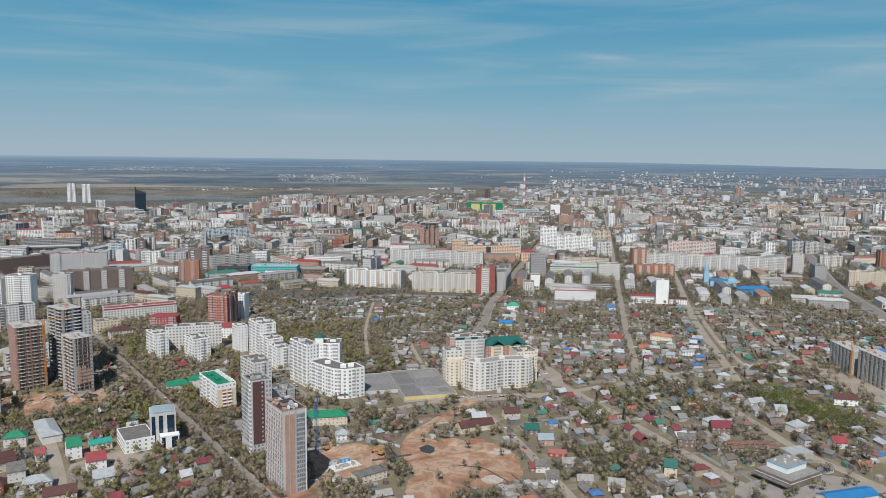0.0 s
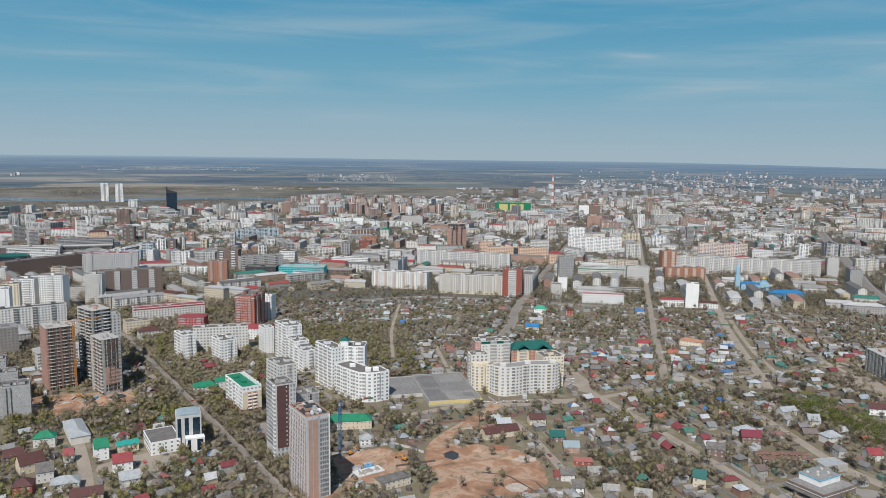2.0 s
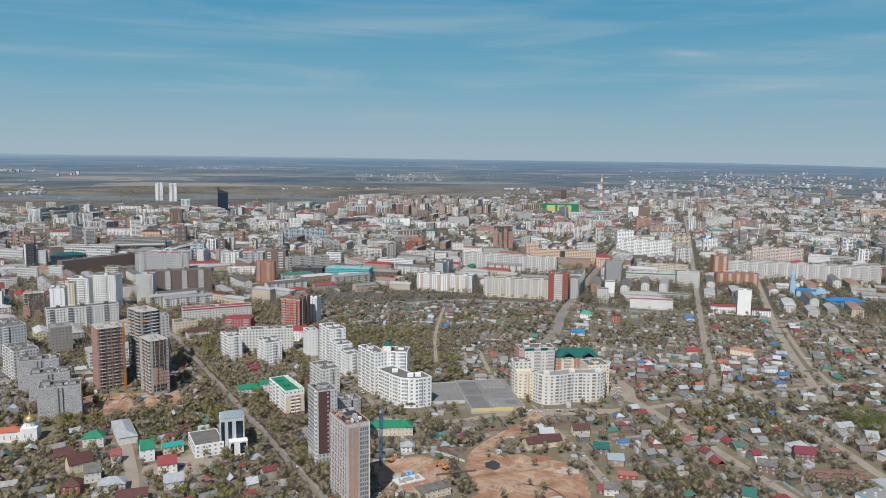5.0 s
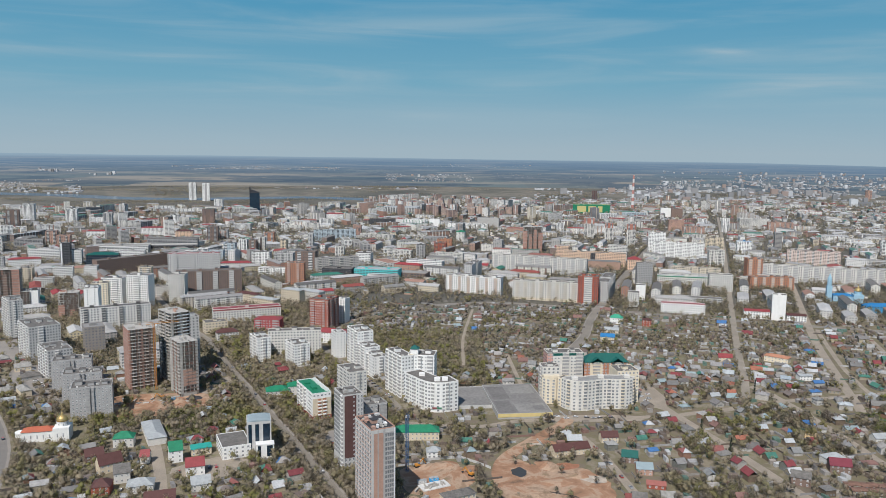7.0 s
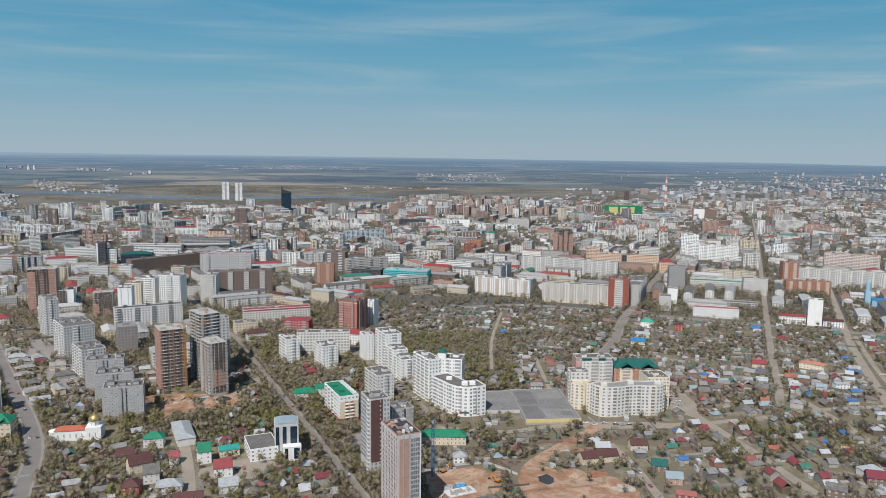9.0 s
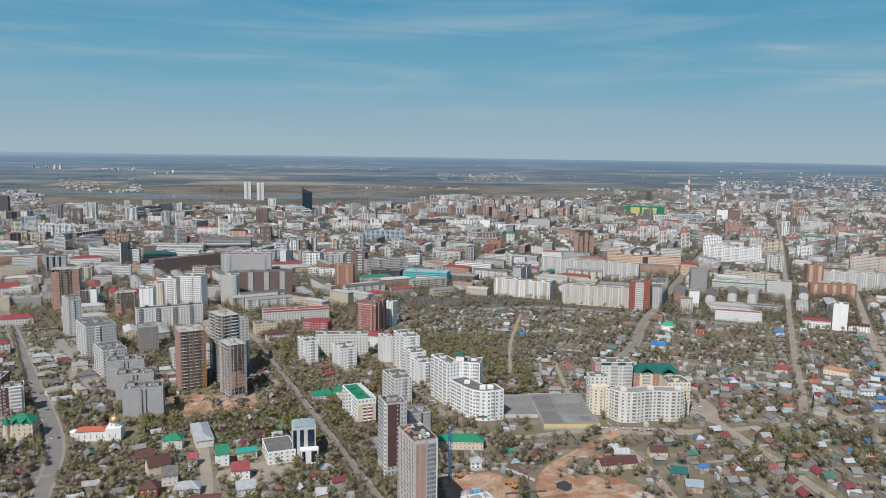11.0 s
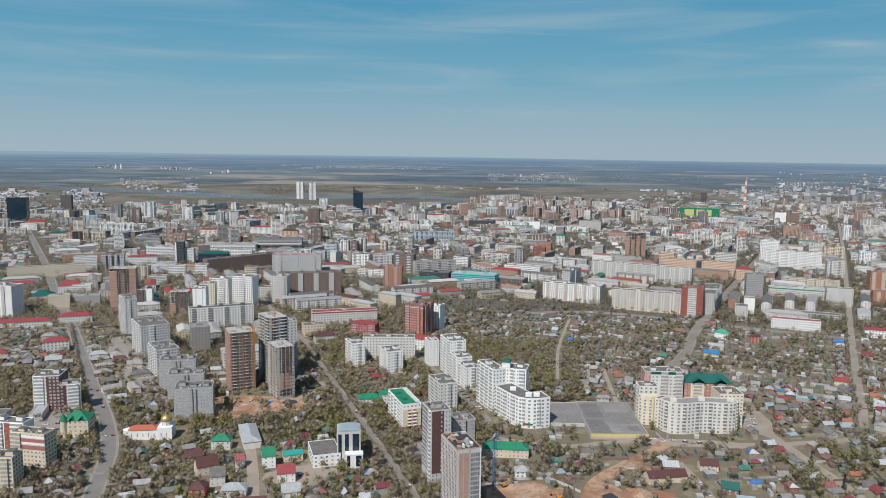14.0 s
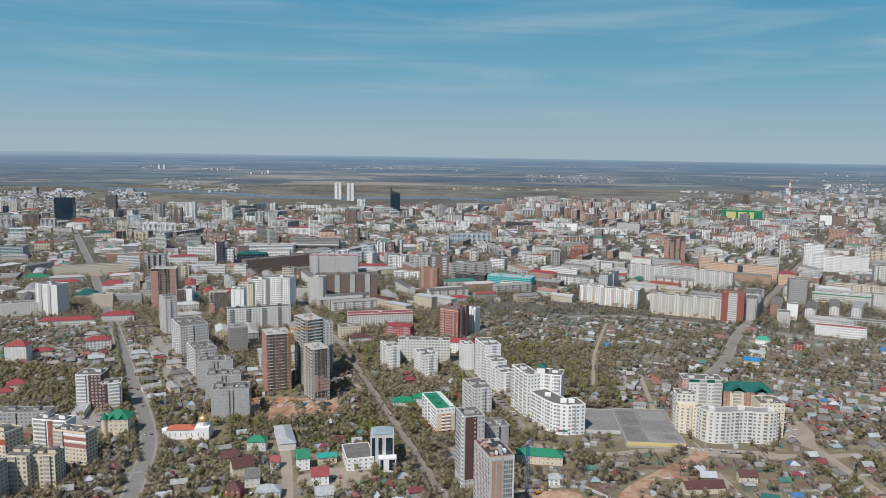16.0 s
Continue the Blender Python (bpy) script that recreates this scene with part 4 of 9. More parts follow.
def curved_block(name, pts, depth, h, wall, label, floors, each_n, roof=None, bay_every=3, glass=None, ends=None):
    """A block whose front follows a line of points on the plan, with a window in each bay of each storey."""
    line = [Vector((*p, 0)) for p in pts]
    back = []
    for i, p in enumerate(line):
        t = (line[min(i + 1, len(line) - 1)] - line[max(i - 1, 0)]).normalized()
        back.append(p + Vector((-t.y, t.x, 0)) * depth)
    o = line[0]
    outline = [((p - o).x, (p - o).y) for p in line] + [((p - o).x, (p - o).y) for p in reversed(back)]
    s = Shape()
    s.prism(outline, 0, h)
    root = thing(name, s.mesh("walls", wall), pose(o.x, o.y, 0), label, "apartment building")
    r = Shape()
    cx, cy = sum(p[0] for p in outline) / len(outline), sum(p[1] for p in outline) / len(outline)
    r.prism([(cx + (px - cx) * 0.985, cy + (py - cy) * 0.97) for px, py in outline], h + 0.02, h + 0.15, 0)
    part("roof", r.mesh("roof", roof or BITUMEN), root)
    rim = Shape()
    n = len(outline)
    fh = h / floors
    for q, z in ((1.0, h), (1.0, h + 0.9), (0.975, h + 0.9), (0.975, h)):
        rim.v += [(cx + (px - cx) * q, cy + (py - cy) * q, z) for px, py in outline]
    for a in range(3):
        for i in range(n):
            rim.f.append((n * a + i, n * a + (i + 1) % n, n * a + n + (i + 1) % n, n * a + n + i))
    rim.m = [0] * len(rim.f)
    part("parapet", rim.mesh("parapet", wall), root)
    lr = random.Random(3)
    for i in range(3):
        k = int((i + 0.5) * len(line) / 3)
        c = (line[k] + back[k]) / 2 - o
        b = Shape()
        b.box(c.x - 2.5, c.y - 2.5, h + 0.15, c.x + 2.5, c.y + 2.5, h + lr.uniform(2.0, 3.0))
        part("lift_house", b.mesh("lift_house", wall), root)
    wm = window_of(2.0, 1.7)
    rest = Shape()
    bay = 0
    for i in range(n):
        a, b = Vector((*outline[i], 0)), Vector((*outline[(i + 1) % n], 0))
        t = b - a
        m = pose(a.x, a.y, 0, 0, 0, math.degrees(math.atan2(t.y, t.x)))
        k = max(1, int(t.length / 3.1))
        for j in range(k):
            u = (j + 0.5) * t.length / k
            bay += 1
            if i < len(line) - 1 and bay_every and bay % bay_every == 0:
                st = Shape()
                bay_shape(st, m, u - 1.35, u + 1.35, floors, fh, 1, 1.0)
                part("glazed_bay", st.mesh("glazed_bay", ends if ends and (i < 3 or i > len(line) - 5) else wall, glass or BAYGLASS), root)
                continue
            for f in range(floors):
                z = f * fh + 0.8
                if i < len(line) - 1 and each_n:
                    part("window", wm, root, at=m @ pose(u, -0.02, z))
                else:
                    put_box(rest, m, u - 0.85, -0.05, z, u + 0.85, 0, z + 1.5)
    if rest.f:
        part("glazing", rest.mesh("glazing", GLASS), root, kind="stuff")
    for p, q in zip(line, back):
        TAKEN.append(((p.x + q.x) / 2, (p.y + q.y) / 2, depth * 0.8))
    return root


curved_block("apartment_building", [(-21, 645), (-12, 632), (-5, 622), (0, 617), (6, 614), (12, 614), (18, 616), (26, 620)], 17, 25, WHITE, "white eight-storey apartment block with a rounded corner", 8, True)

# -- pale yellow complex beyond the clay pit
curved_block("apartment_building", [(115, 630), (118, 624.5), (122, 620.5), (127, 619), (136, 620), (143, 623), (150, 625.5), (157, 625.5), (164, 625), (170, 625.5), (176, 628), (179, 633)], 13, 25.5, AGEDWHITE, "white and pale yellow ten-storey block with a wavy front", 9, True, roof=GREYROOF, glass=GLASS, ends=YELLOW)
curved_block("apartment_building", [(100, 648), (100.3, 642), (103, 638.5), (107, 637), (112, 637.5), (116, 640.5), (118, 645)], 8, 22, YELLOW, "pale yellow round-fronted apartment tower", 8, True, bay_every=0)
block("apartment_building", 112.5, 634, 11, 10, 24.5, -40, YELLOW, "pale yellow bay tower at the corner of a block", each="f", rest="l", pitch=3.4, lifts=0)
block("apartment_building", 166, 641, 20, 20, 28, 8, YELLOW, "pale yellow apartment wing beside a white block", each="f", pitch=3, rest="r", lifts=1)
block("apartment_building", 102, 653, 16, 14, 28, 4, AGEDWHITE, "white stepped stair tower of an apartment block", each="", rest="lf", pitch=3.4, lifts=1, bays=(("l", 0.2, 0.6),))
block("apartment_building", 110, 678, 34, 16, 34, 4, AGEDWHITE, "white and pink eleven-storey block with a green eave", each="f", pitch=2.9, rest="lr", stripes=(("l", 0.0, 1.0, ROSE), ("f", 0.0, 0.16, ROSE)), bands=(("f", 31.8, 34.2, DARKGREENROOF), ("l", 31.8, 34.2, DARKGREENROOF), ("r", 31.8, 34.2, DARKGREENROOF)), bays=(("f", 0.42, 0.6), ("f", 0.8, 0.97)))
block("apartment_building", 146, 686, 42, 15, 23.5, 2, ORANGE, "brick and yellow block with a dark green mansard roof", style="hip", roof=DARKGREENROOF, rise=7, each="f", pitch=3.1, stripes=(("f", 0.14, 0.42, YELLOW), ("f", 0.64, 0.9, YELLOW)), bays=(("f", 0.2, 0.36), ("f", 0.69, 0.85)), bay_mat=YELLOW)
for u in (12, 31):
    g = Shape()
    g.gable(-4.5, -5, 4.5, 5, 0, 3.2, 0.5)
    thing("roof_dormer", g.mesh("roof_dormer", DARKGREENROOF), pose(146 + u, 689, 24.5, 0, 0, 92), "dark green gabled dormer on a mansard roof", "dormer")

# -- street of the green roofs and glass
go = block("office_building", -93, 594, 16, 42, 21.5, 27, WHITE, "white office building with a green roof and terraces", "office building", roof=GREENROOF, each="fl", rest="r", pitch=2.9, win=(1.5, 1.4), lifts=0, base=REDBRICK, base_h=3.0, bays=(("l", 0.08, 0.16), ("l", 0.3, 0.38), ("l", 0.52, 0.6)))
pan = Shape()
pan.box(0.2, -0.14, 3.1, 15.8, -0.02, 17.5)
part("front_panel", pan.mesh("front_panel", CREAM), go, "cream front panel with balconies")
bal = Shape()
bal.box(0, -1.2, 0, 3.0, -0.1, 0.9)
bal.box(0.1, -0.35, 0.9, 2.9, -0.13, 2.4, 1)
bm = bal.mesh("balcony", WHITE, ORANGE)
for k in range(5):
    for u in (4.4, 8.8):
        part("balcony", bm, go, at=pose(u, 0, 3.6 + 2.8 * k))
notch = Shape()
for q in ((0, 0, 3.4, 0.35), (0, 3.3, 3.4, 0.35), (3.1, 0.35, 0.3, 2.95)):
    notch.box(q[0], q[1], 0, q[0] + q[2], q[1] + q[3], 1.6)
nm = notch.mesh("roof_notch", WHITE)
for k in range(6):
    part("roof_notch", nm, go, at=pose(12.2, 4 + 6.3 * k, 21.6))
hut = Shape()
hut.box(4, 12, 21.6, 8, 18, 23.4)
hut.box(3, 28, 21.6, 7.5, 32, 23.0)
part("roof_hut", hut.mesh("roof_hut", GREENROOF), go)
block("clinic", -141, 646, 20, 13, 6.5, 15, OFFWHITE, "low building with a green hipped roof", "building", style="hip", roof=GREENROOF, rise=3.5, each="f", rest="", pitch=3.2, win=(1.3, 1.5))
block("clinic", -124, 655, 13, 11, 8.5, 15, OFFWHITE, "low annex with a green hipped roof", "building", style="hip", roof=GREENROOF, rise=3, each="f", rest="", pitch=3.2, win=(1.3, 1.5))
block("office_building", -144, 513, 20, 28, 9, 24, WHITE, "low white office wing with a grey flat roof", "office building", each="f", rest="l", pitch=3.4, lifts=0, parapet=0.5)
ot = block("office_building", -128.5, 521, 17, 17, 24, 14, LIGHTGREY, "grey and blue-glass office tower with a curved roof", "office building", rest="", lifts=0, roof=PALEROOF)
for u0, u1 in ((0.06, 0.2), (0.34, 0.5), (0.66, 0.94)):
    g = Shape()
    g.box(u0 * 17, -0.25, 3, u1 * 17, 0.0, 23)
    part("curtain_wall", g.mesh("curtain_wall", BLUEGLASS), ot, "strip of dark blue curtain glass")
vault = Shape()
for i in range(10):
    a0, a1 = math.pi * i / 10, math.pi * (i + 1) / 10
    q = [(8.5 - 8.2 * math.cos(a0), 0.6, 24.6 + 1.2 * math.sin(a0)), (8.5 - 8.2 * math.cos(a1), 0.6, 24.6 + 1.2 * math.sin(a1))]
    vault.face([q[0], q[1], (q[1][0], 16.4, q[1][2]), (q[0][0], 16.4, q[0][2])])
    vault.face([(8.5, 0.6, 24.6), q[1], q[0]])
wing = Shape()
wing.box(6, -7, 0, 18.5, -0.3, 10)
wing.box(5.8, -7.2, 10, 18.7, -0.3, 10.5)
part("front_wing", wing.mesh("front_wing", WHITE), ot, "low white front wing")
wing = Shape()
wing.box(13.5, -7.12, 1.5, 17.5, -7.0, 9.4)
wing.box(7.2, -7.12, 1.5, 9.4, -7.0, 9.4)
part("curtain_wall", wing.mesh("curtain_wall", BLUEGLASS), ot, "strip of dark blue curtain glass")
part("vaulted_roof", vault.mesh("vaulted_roof", surface("pale_blue_sheet", (0.30, 0.36, 0.38), rough=0.5, amount=0.2)), ot)
block("apartment_building", -67.7, 637, 16.5, 28, 26.5, 29, OFFWHITE, "off-white eight-storey apartment block with a cluttered roof", each="f", rest="lr", pitch=3.1, bays=(("f", 0.42, 0.6),))
block("nursery_school", -25, 551, 34, 12, 6.5, 2, CREAM, "long low cream house with a green roof", "school", style="hip", roof=GREENROOF, rise=4, each="f", rest="", pitch=3.0, win=(1.2, 1.6))
block("cottage", 0, 518, 10, 8, 4.5, 6, WHITE, "small white cottage with a pale roof", "house", style="hip", roof=PALEROOF, rise=3, each="f", rest="")
block("workshop", 12, 442, 21, 9.5, 5.5, 26, CREAM, "two-storey worn cream building with a grey roof", "workshop", style="hip", roof=BITUMEN, rise=2.5, each="f", rest="", pitch=3.4, win=(1.3, 1.5))
block("barn", 92, 520, 28, 10, 4.5, 16, CREAM, "long low brick barn with a dark brown roof", "barn", style="gable", roof=BROWNROOF, rise=3.4, each="f", rest="", pitch=3.5, win=(1.0, 1.0))

# -- white and pink blocks across the street
block("apartment_building", -174.3, 762, 14, 24, 25, 32, WHITE, "white eight-storey apartment block", each="f", rest="l", pitch=2.8, win=(1.2, 1.3), bays=(("f", 0.38, 0.6), ("l", 0.1, 0.25), ("l", 0.6, 0.75)))
block("apartment_building", -133.8, 743.6, 17, 24, 23, 32, WHITE, "white nine-storey apartment block with a shared wing", each="f", pitch=3.2, bays=(("f", 0.4, 0.58),))
block("apartment_building", -170, 792, 56, 13, 25, 8, OFFWHITE, "off-white eight-storey slab joining two blocks", rest="f", pitch=3.2, lifts=3)
block("apartment_building", -208, 894, 31, 18, 15, -4, PINK, "raspberry-coloured block with a red roof", each="f", rest="l", pitch=3.4, roof=REDROOF, style="hip", rise=3, bays=(("f", 0.1, 0.25), ("f", 0.72, 0.9)))
block("office_building", -268, 936, 84, 16, 17, 22, OFFWHITE, "long pale office building with a red roof", "office building", rest="fl", pitch=3.4, roof=REDROOF, bands=(("f", 15.2, 16.8, REDROOF),), lifts=1)
block("apartment_building", -262, 880, 26, 18, 13, 26, CREAM, "sandy four-storey building with a flat roof", rest="fl", pitch=3.4, lifts=1)
block("apartment_building", -240, 850, 24, 12, 8.5, 24, OFFWHITE, "low house with a brown roof", "house", style="hip", roof=BROWNROOF, rise=4, rest="fl")
block("apartment_tower", -144, 911, 25, 29, 37, -19, REDBRICK, "dark red brick apartment tower with a yellow cornice", each="f", rest="lr", pitch=3.0, bays=(("f", 0.12, 0.26), ("f", 0.68, 0.82), ("r", 0.2, 0.4), ("r", 0.6, 0.8)), bay_mat=REDBRICK, bands=(("f", 34.5, 35.3, YELLOW), ("r", 34.5, 35.3, YELLOW)))
block("apartment_building", -128, 846, 36, 15, 12, -12, WHITE, "white low-rise with a raspberry hipped roof", style="hip", roof=REDROOF, rise=4, each="f", rest="l", pitch=3.2)
block("apartment_building", -115, 945, 11, 16, 30, -16, WHITE, "narrow white apartment block", rest="f", pitch=3)
block("apartment_tower", -226, 1194, 29, 20, 38, 2, ORANGE, "orange brick apartment tower with a pointed corner", rest="fl", pitch=3, bays=(("f", 0.1, 0.25), ("f", 0.6, 0.75)), lifts=1)
block("apartment_building", -365, 1095, 92, 18, 38, 20, BROWNBRICK, "long brown-red brick apartment block with bay towers", rest="fl", pitch=3.1, bays=(("f", 0.08, 0.16), ("f", 0.3, 0.38), ("f", 0.55, 0.63), ("f", 0.8, 0.88)), bay_mat=OFFWHITE, lifts=4)
block("apartment_building", -437, 1270, 84, 18, 40, 12, LIGHTGREY, "long grey apartment block with red rooftop boxes", rest="fl", pitch=3.1, bays=(("f", 0.1, 0.18), ("f", 0.45, 0.53), ("f", 0.8, 0.88)), roof=REDROOF, lifts=4)
block("apartment_building", -562, 1287, 150, 18, 25, 50, BROWNBRICK, "long dark brown apartment block", rest="f", pitch=3.2, lifts=3)
block("office_building", -150, 985, 34, 14, 14, 24, LIGHTGREY, "grey four-storey office with a flat roof", "office building", rest="fl", pitch=3.2, lifts=1)
block("office_building", -245, 1040, 40, 14, 13, -30, CREAM, "sand-coloured low-rise with a pale roof", "office building", style="hip", roof=PALEROOF, rise=2.5, rest="fl", pitch=3.2)
block("office_building", -190, 1090, 40, 14, 15, -30, OFFWHITE, "pale low-rise with a light roof", "office building", style="hip", roof=PALEROOF, rise=2.5, rest="fl", pitch=3.2)
block("office_building", -275, 1080, 36, 13, 12, -30, CREAM, "sand-coloured low-rise with a brown roof", "office building", style="hip", roof=BROWNROOF, rise=2.5, rest="fl", pitch=3.2)

# -- grey terraced row with cars in front
for i, (x, y, w, d, h, turn) in enumerate(((-284, 589, 30.5, 20, 26.5, 20), (-308, 626, 30.6, 18, 26.5, 20), (-333, 660, 32, 18, 28.5, 20), (-357, 701, 22, 36, 26.5, 40), (-405, 760.7, 30, 46, 34.5, 40), (-472, 849, 14, 34, 44, 40))):
    side = (("l", 0.06, 0.16), ("l", 0.3, 0.4), ("l", 0.54, 0.64), ("l", 0.8, 0.9)) if i > 2 else (("l", 0.1, 0.4), ("l", 0.6, 0.9))
    block("apartment_building", x, y, w, d, h, turn, GREYPANEL if i < 3 else LIGHTGREY, "grey apartment block of a stepped row with white window frames", each="f" if i < 3 else "", rest="fl" if i > 2 else "l", pitch=2.6, win=(1.3, 1.5),
          bays=((("f", 0.36, 0.46), ("f", 0.5, 0.56)) if i < 3 else (("f", 0.3, 0.45),)) + side, bay_mat=GREYPANEL if i < 3 else WHITE, group="stepped grey row", lifts=3)
block("apartment_building", -416, 911, 16, 26, 47, 16, WHITE, "narrow white apartment tower with a blank wall", rest="f", pitch=7, lifts=3, win=(1.2, 1.2))
block("apartment_building", -430, 962, 20, 20, 44, 16, YELLOW, "pale yellow apartment tower", rest="f", pitch=3, lifts=1)
block("apartment_building", -446, 1030, 30, 20, 40, -8, WHITE, "white high-rise with narrow balconies", rest="fl", pitch=3, bays=(("f", 0.1, 0.3), ("f", 0.6, 0.8)), lifts=1)
block("apartment_building", -409, 1022, 30, 22, 45, -2, WHITE, "white high-rise with grey balcony stacks", rest="fl", pitch=3, bays=(("f", 0.35, 0.6),), lifts=1)
block("apartment_building", -365, 1060, 22, 20, 40, 4, OFFWHITE, "pale high-rise with a stepped top", rest="fl", pitch=3, bays=(("f", 0.6, 0.85),), lifts=1)


SITEBRICK = surface("raw_red_brick", (0.37, 0.215, 0.17), amount=0.25, fine=0.6)


def bare_tower(x, y, w, d, h, rot, n, label, infill, bays, inset=3.4, inner=DARKFLOOR, ledges=()):
    """A tower under construction: floor slabs on columns, with part of the outer walls laid. ledges: (side, from, to) balcony slabs that stick out."""
    s = Shape()
    # solid core behind the open floors; its default tone darkens them like indoor shade
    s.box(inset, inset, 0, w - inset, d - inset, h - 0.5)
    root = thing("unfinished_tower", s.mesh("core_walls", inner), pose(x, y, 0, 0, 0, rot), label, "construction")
    claim(x, y, w, d, rot, 6)
    fh = h / n
    slab = Shape()
    slab.box(-0.12, -0.12, 0, w + 0.12, d + 0.12, 0.3)
    for side, a, b in ledges:
        m, length = side_frame(side, w, d)
        put_box(slab, m, a * length, -1.3, 0.02, b * length, -0.1, 0.28)
    sm = slab.mesh("floor_slab", CONCRETE)
    for k in range(1, n + 1):
        part("floor_slab", sm, root, at=pose(0, 0, k * fh - 0.35))
    col = Shape()
    col.box(-0.22, -0.45, 0, 0.22, 0.25, h - 0.36)
    cm = col.mesh("column", CONCRETE)
    for i in range(bays + 1):
        part("column", cm, root, at=pose(0.3 + (w - 0.6) * i / bays, 0.3, 0))
    for i in range(1, 5):
        part("column", cm, root, at=pose(0.3, 0.3 + (d - 0.6) * i / 4, 0))
        part("column", cm, root, at=pose(w - 0.3, 0.3 + (d - 0.6) * i / 4, 0))
    for side, a, b, z0, z1, mt in infill:
        m, length = side_frame(side, w, d)
        p = Shape()
        k0, k1 = int(z0 * n), int(z1 * n)
        for k in range(k0, k1):
            put_box(p, m, a * length, -0.2, k * fh + 0.02, b * length, 0.1, (k + 1) * fh - 0.37)
        part("brick_infill", p.mesh("brick_infill", mt), root)
    rail = Shape()
    rail.box(w * 0.3, -0.4, 0, w * 0.96, -0.3, 0.75)
    # parapets take the same shade tone, except on the pale tower
    rm = rail.mesh("parapet", FRAMEWHITE if "pale" in label else DARKFLOOR)
    tw = random.Random(int(w * 7 + h))
    for k in range(7):
        p = Shape()
        a, b = tw.uniform(0.5, 3.2), tw.uniform(0.15, 0.5)
        p.box(-a, -b, 0, a, b, tw.uniform(0.8, 2.6))
        part("wall_stub", p.mesh("wall_stub", tw.choice((SALMON, CONCRETE, GREYPANEL))), root, at=pose(tw.uniform(3.5, w - 3.5), tw.uniform(1.5, d - 3.5), h, 0, 0, tw.choice((0, 90))))
    for k in range(1, n):
        part("parapet", rm, root, at=pose(0, 0, k * fh))
    # odd pieces of partition wall set back behind the open floors
    for side in "fl":
        m, length = side_frame(side, w, d)
        p = Shape()
        for k in range(n):
            for q in range(int(length / 4)):
                if tw.random() < 0.4:
                    u = (q + tw.uniform(0.1, 0.5)) * 4
                    put_box(p, m, u, 0.5 + tw.uniform(0, 1.2), k * fh + 0.02, min(u + tw.uniform(0.8, 2.6), length - 0.6), 2.0, (k + 1) * fh - 0.37)
        part("partition_wall", p.mesh("partition_wall", tw.choice((SITEBRICK, GREYPANEL))), root, kind="stuff")
    return root


bare_tower(-268.6, 669.6, 23, 24, 55.5, 32, 18, "unfinished brown brick tower with open floors and balcony slabs", (("l", 0.0, 1.0, 0, 1, SITEBRICK), ("f", 0.0, 0.07, 0, 1, SITEBRICK), ("f", 0.26, 0.33, 0, 1, BROWNBRICK), ("f", 0.46, 0.54, 0, 1, SITEBRICK), ("f", 0.74, 0.80, 0, 1, BROWNBRICK), ("f", 0.93, 1.0, 0, 1, SITEBRICK)), 8, 1.8, ledges=(("f", 0.08, 0.25), ("f", 0.34, 0.45), ("f", 0.56, 0.72), ("f", 0.82, 0.92)))
bare_tower(-236, 687, 18, 28, 67, 42, 22, "unfinished concrete tower with pale balcony slabs", (("r", 0.0, 1.0, 0, 1, BROWNBRICK), ("f", 0.0, 0.12, 0, 1, CONCRETE), ("f", 0.45, 0.55, 0, 1, CONCRETE), ("l", 0.0, 0.06, 0, 1, CONCRETE), ("l", 0.5, 0.58, 0, 1, GREYPANEL)), 5, 1.8, ledges=(("l", 0.08, 0.3), ("l", 0.36, 0.5), ("l", 0.62, 0.9), ("f", 0.14, 0.44), ("f", 0.6, 0.9)))
# the right wall is coloured in the shade tone as well
bare_tower(-216.8, 650.8, 16, 25, 49, 38, 16, "unfinished grey tower with red brick below", (("r", 0.0, 1.0, 0, 1, DARKFLOOR), ("l", 0.0, 0.22, 0, 1, CONCRETE), ("f", 0.0, 0.14, 0, 1, CONCRETE), ("f", 0.86, 1.0, 0, 1, CONCRETE), ("f", 0.14, 0.38, 0.2, 0.5, SALMON), ("f", 0.42, 0.64, 0.2, 0.5, SALMON), ("f", 0.66, 0.86, 0.2, 0.45, SALMON), ("f", 0.0, 1.0, 0, 0.07, CONCRETE), ("l", 0.3, 0.36, 0, 1, SITEBRICK), ("l", 0.6, 0.66, 0, 1, SITEBRICK)), 4, 1.8, ledges=(("l", 0.24, 0.42), ("l", 0.5, 0.72), ("l", 0.78, 0.98)))
block("apartment_tower", -238.9, 744.2, 11, 16, 50.5, 30, LIGHTGREY, "light grey apartment tower behind the building site", rest="fr", pitch=3, lifts=1)
bare_tower(-566, 978, 34, 24, 58, 20, 17, "unfinished reddish concrete tower with open floors", (("l", 0.0, 1.0, 0, 1, SALMON), ("f", 0.0, 0.28, 0, 0.95, SITEBRICK), ("f", 0.42, 0.58, 0, 0.9, BROWNBRICK), ("f", 0.74, 1.0, 0, 1, SITEBRICK)), 6)
bare_tower(494, 626, 16, 42, 23, -9, 8, "unfinished grey concrete block with open bays", (("f", 0.0, 0.3, 0, 1, CONCRETE), ("r", 0.0, 1.0, 0, 1, CONCRETE)) + tuple(("l", 0.155 * i, 0.155 * i + 0.07, 0, 1, CONCRETE) for i in range(7)), 4, 1.3, CONCRETE)
bare_tower(488, 574, 17, 42, 28, -6, 9, "unfinished grey concrete block by a yard", (("f", 0.0, 0.3, 0, 1, CONCRETE), ("r", 0.0, 1.0, 0, 1, CONCRETE)) + tuple(("l", 0.155 * i, 0.155 * i + 0.07, 0, 1, CONCRETE) for i in range(7)), 4, 1.3, CONCRETE)
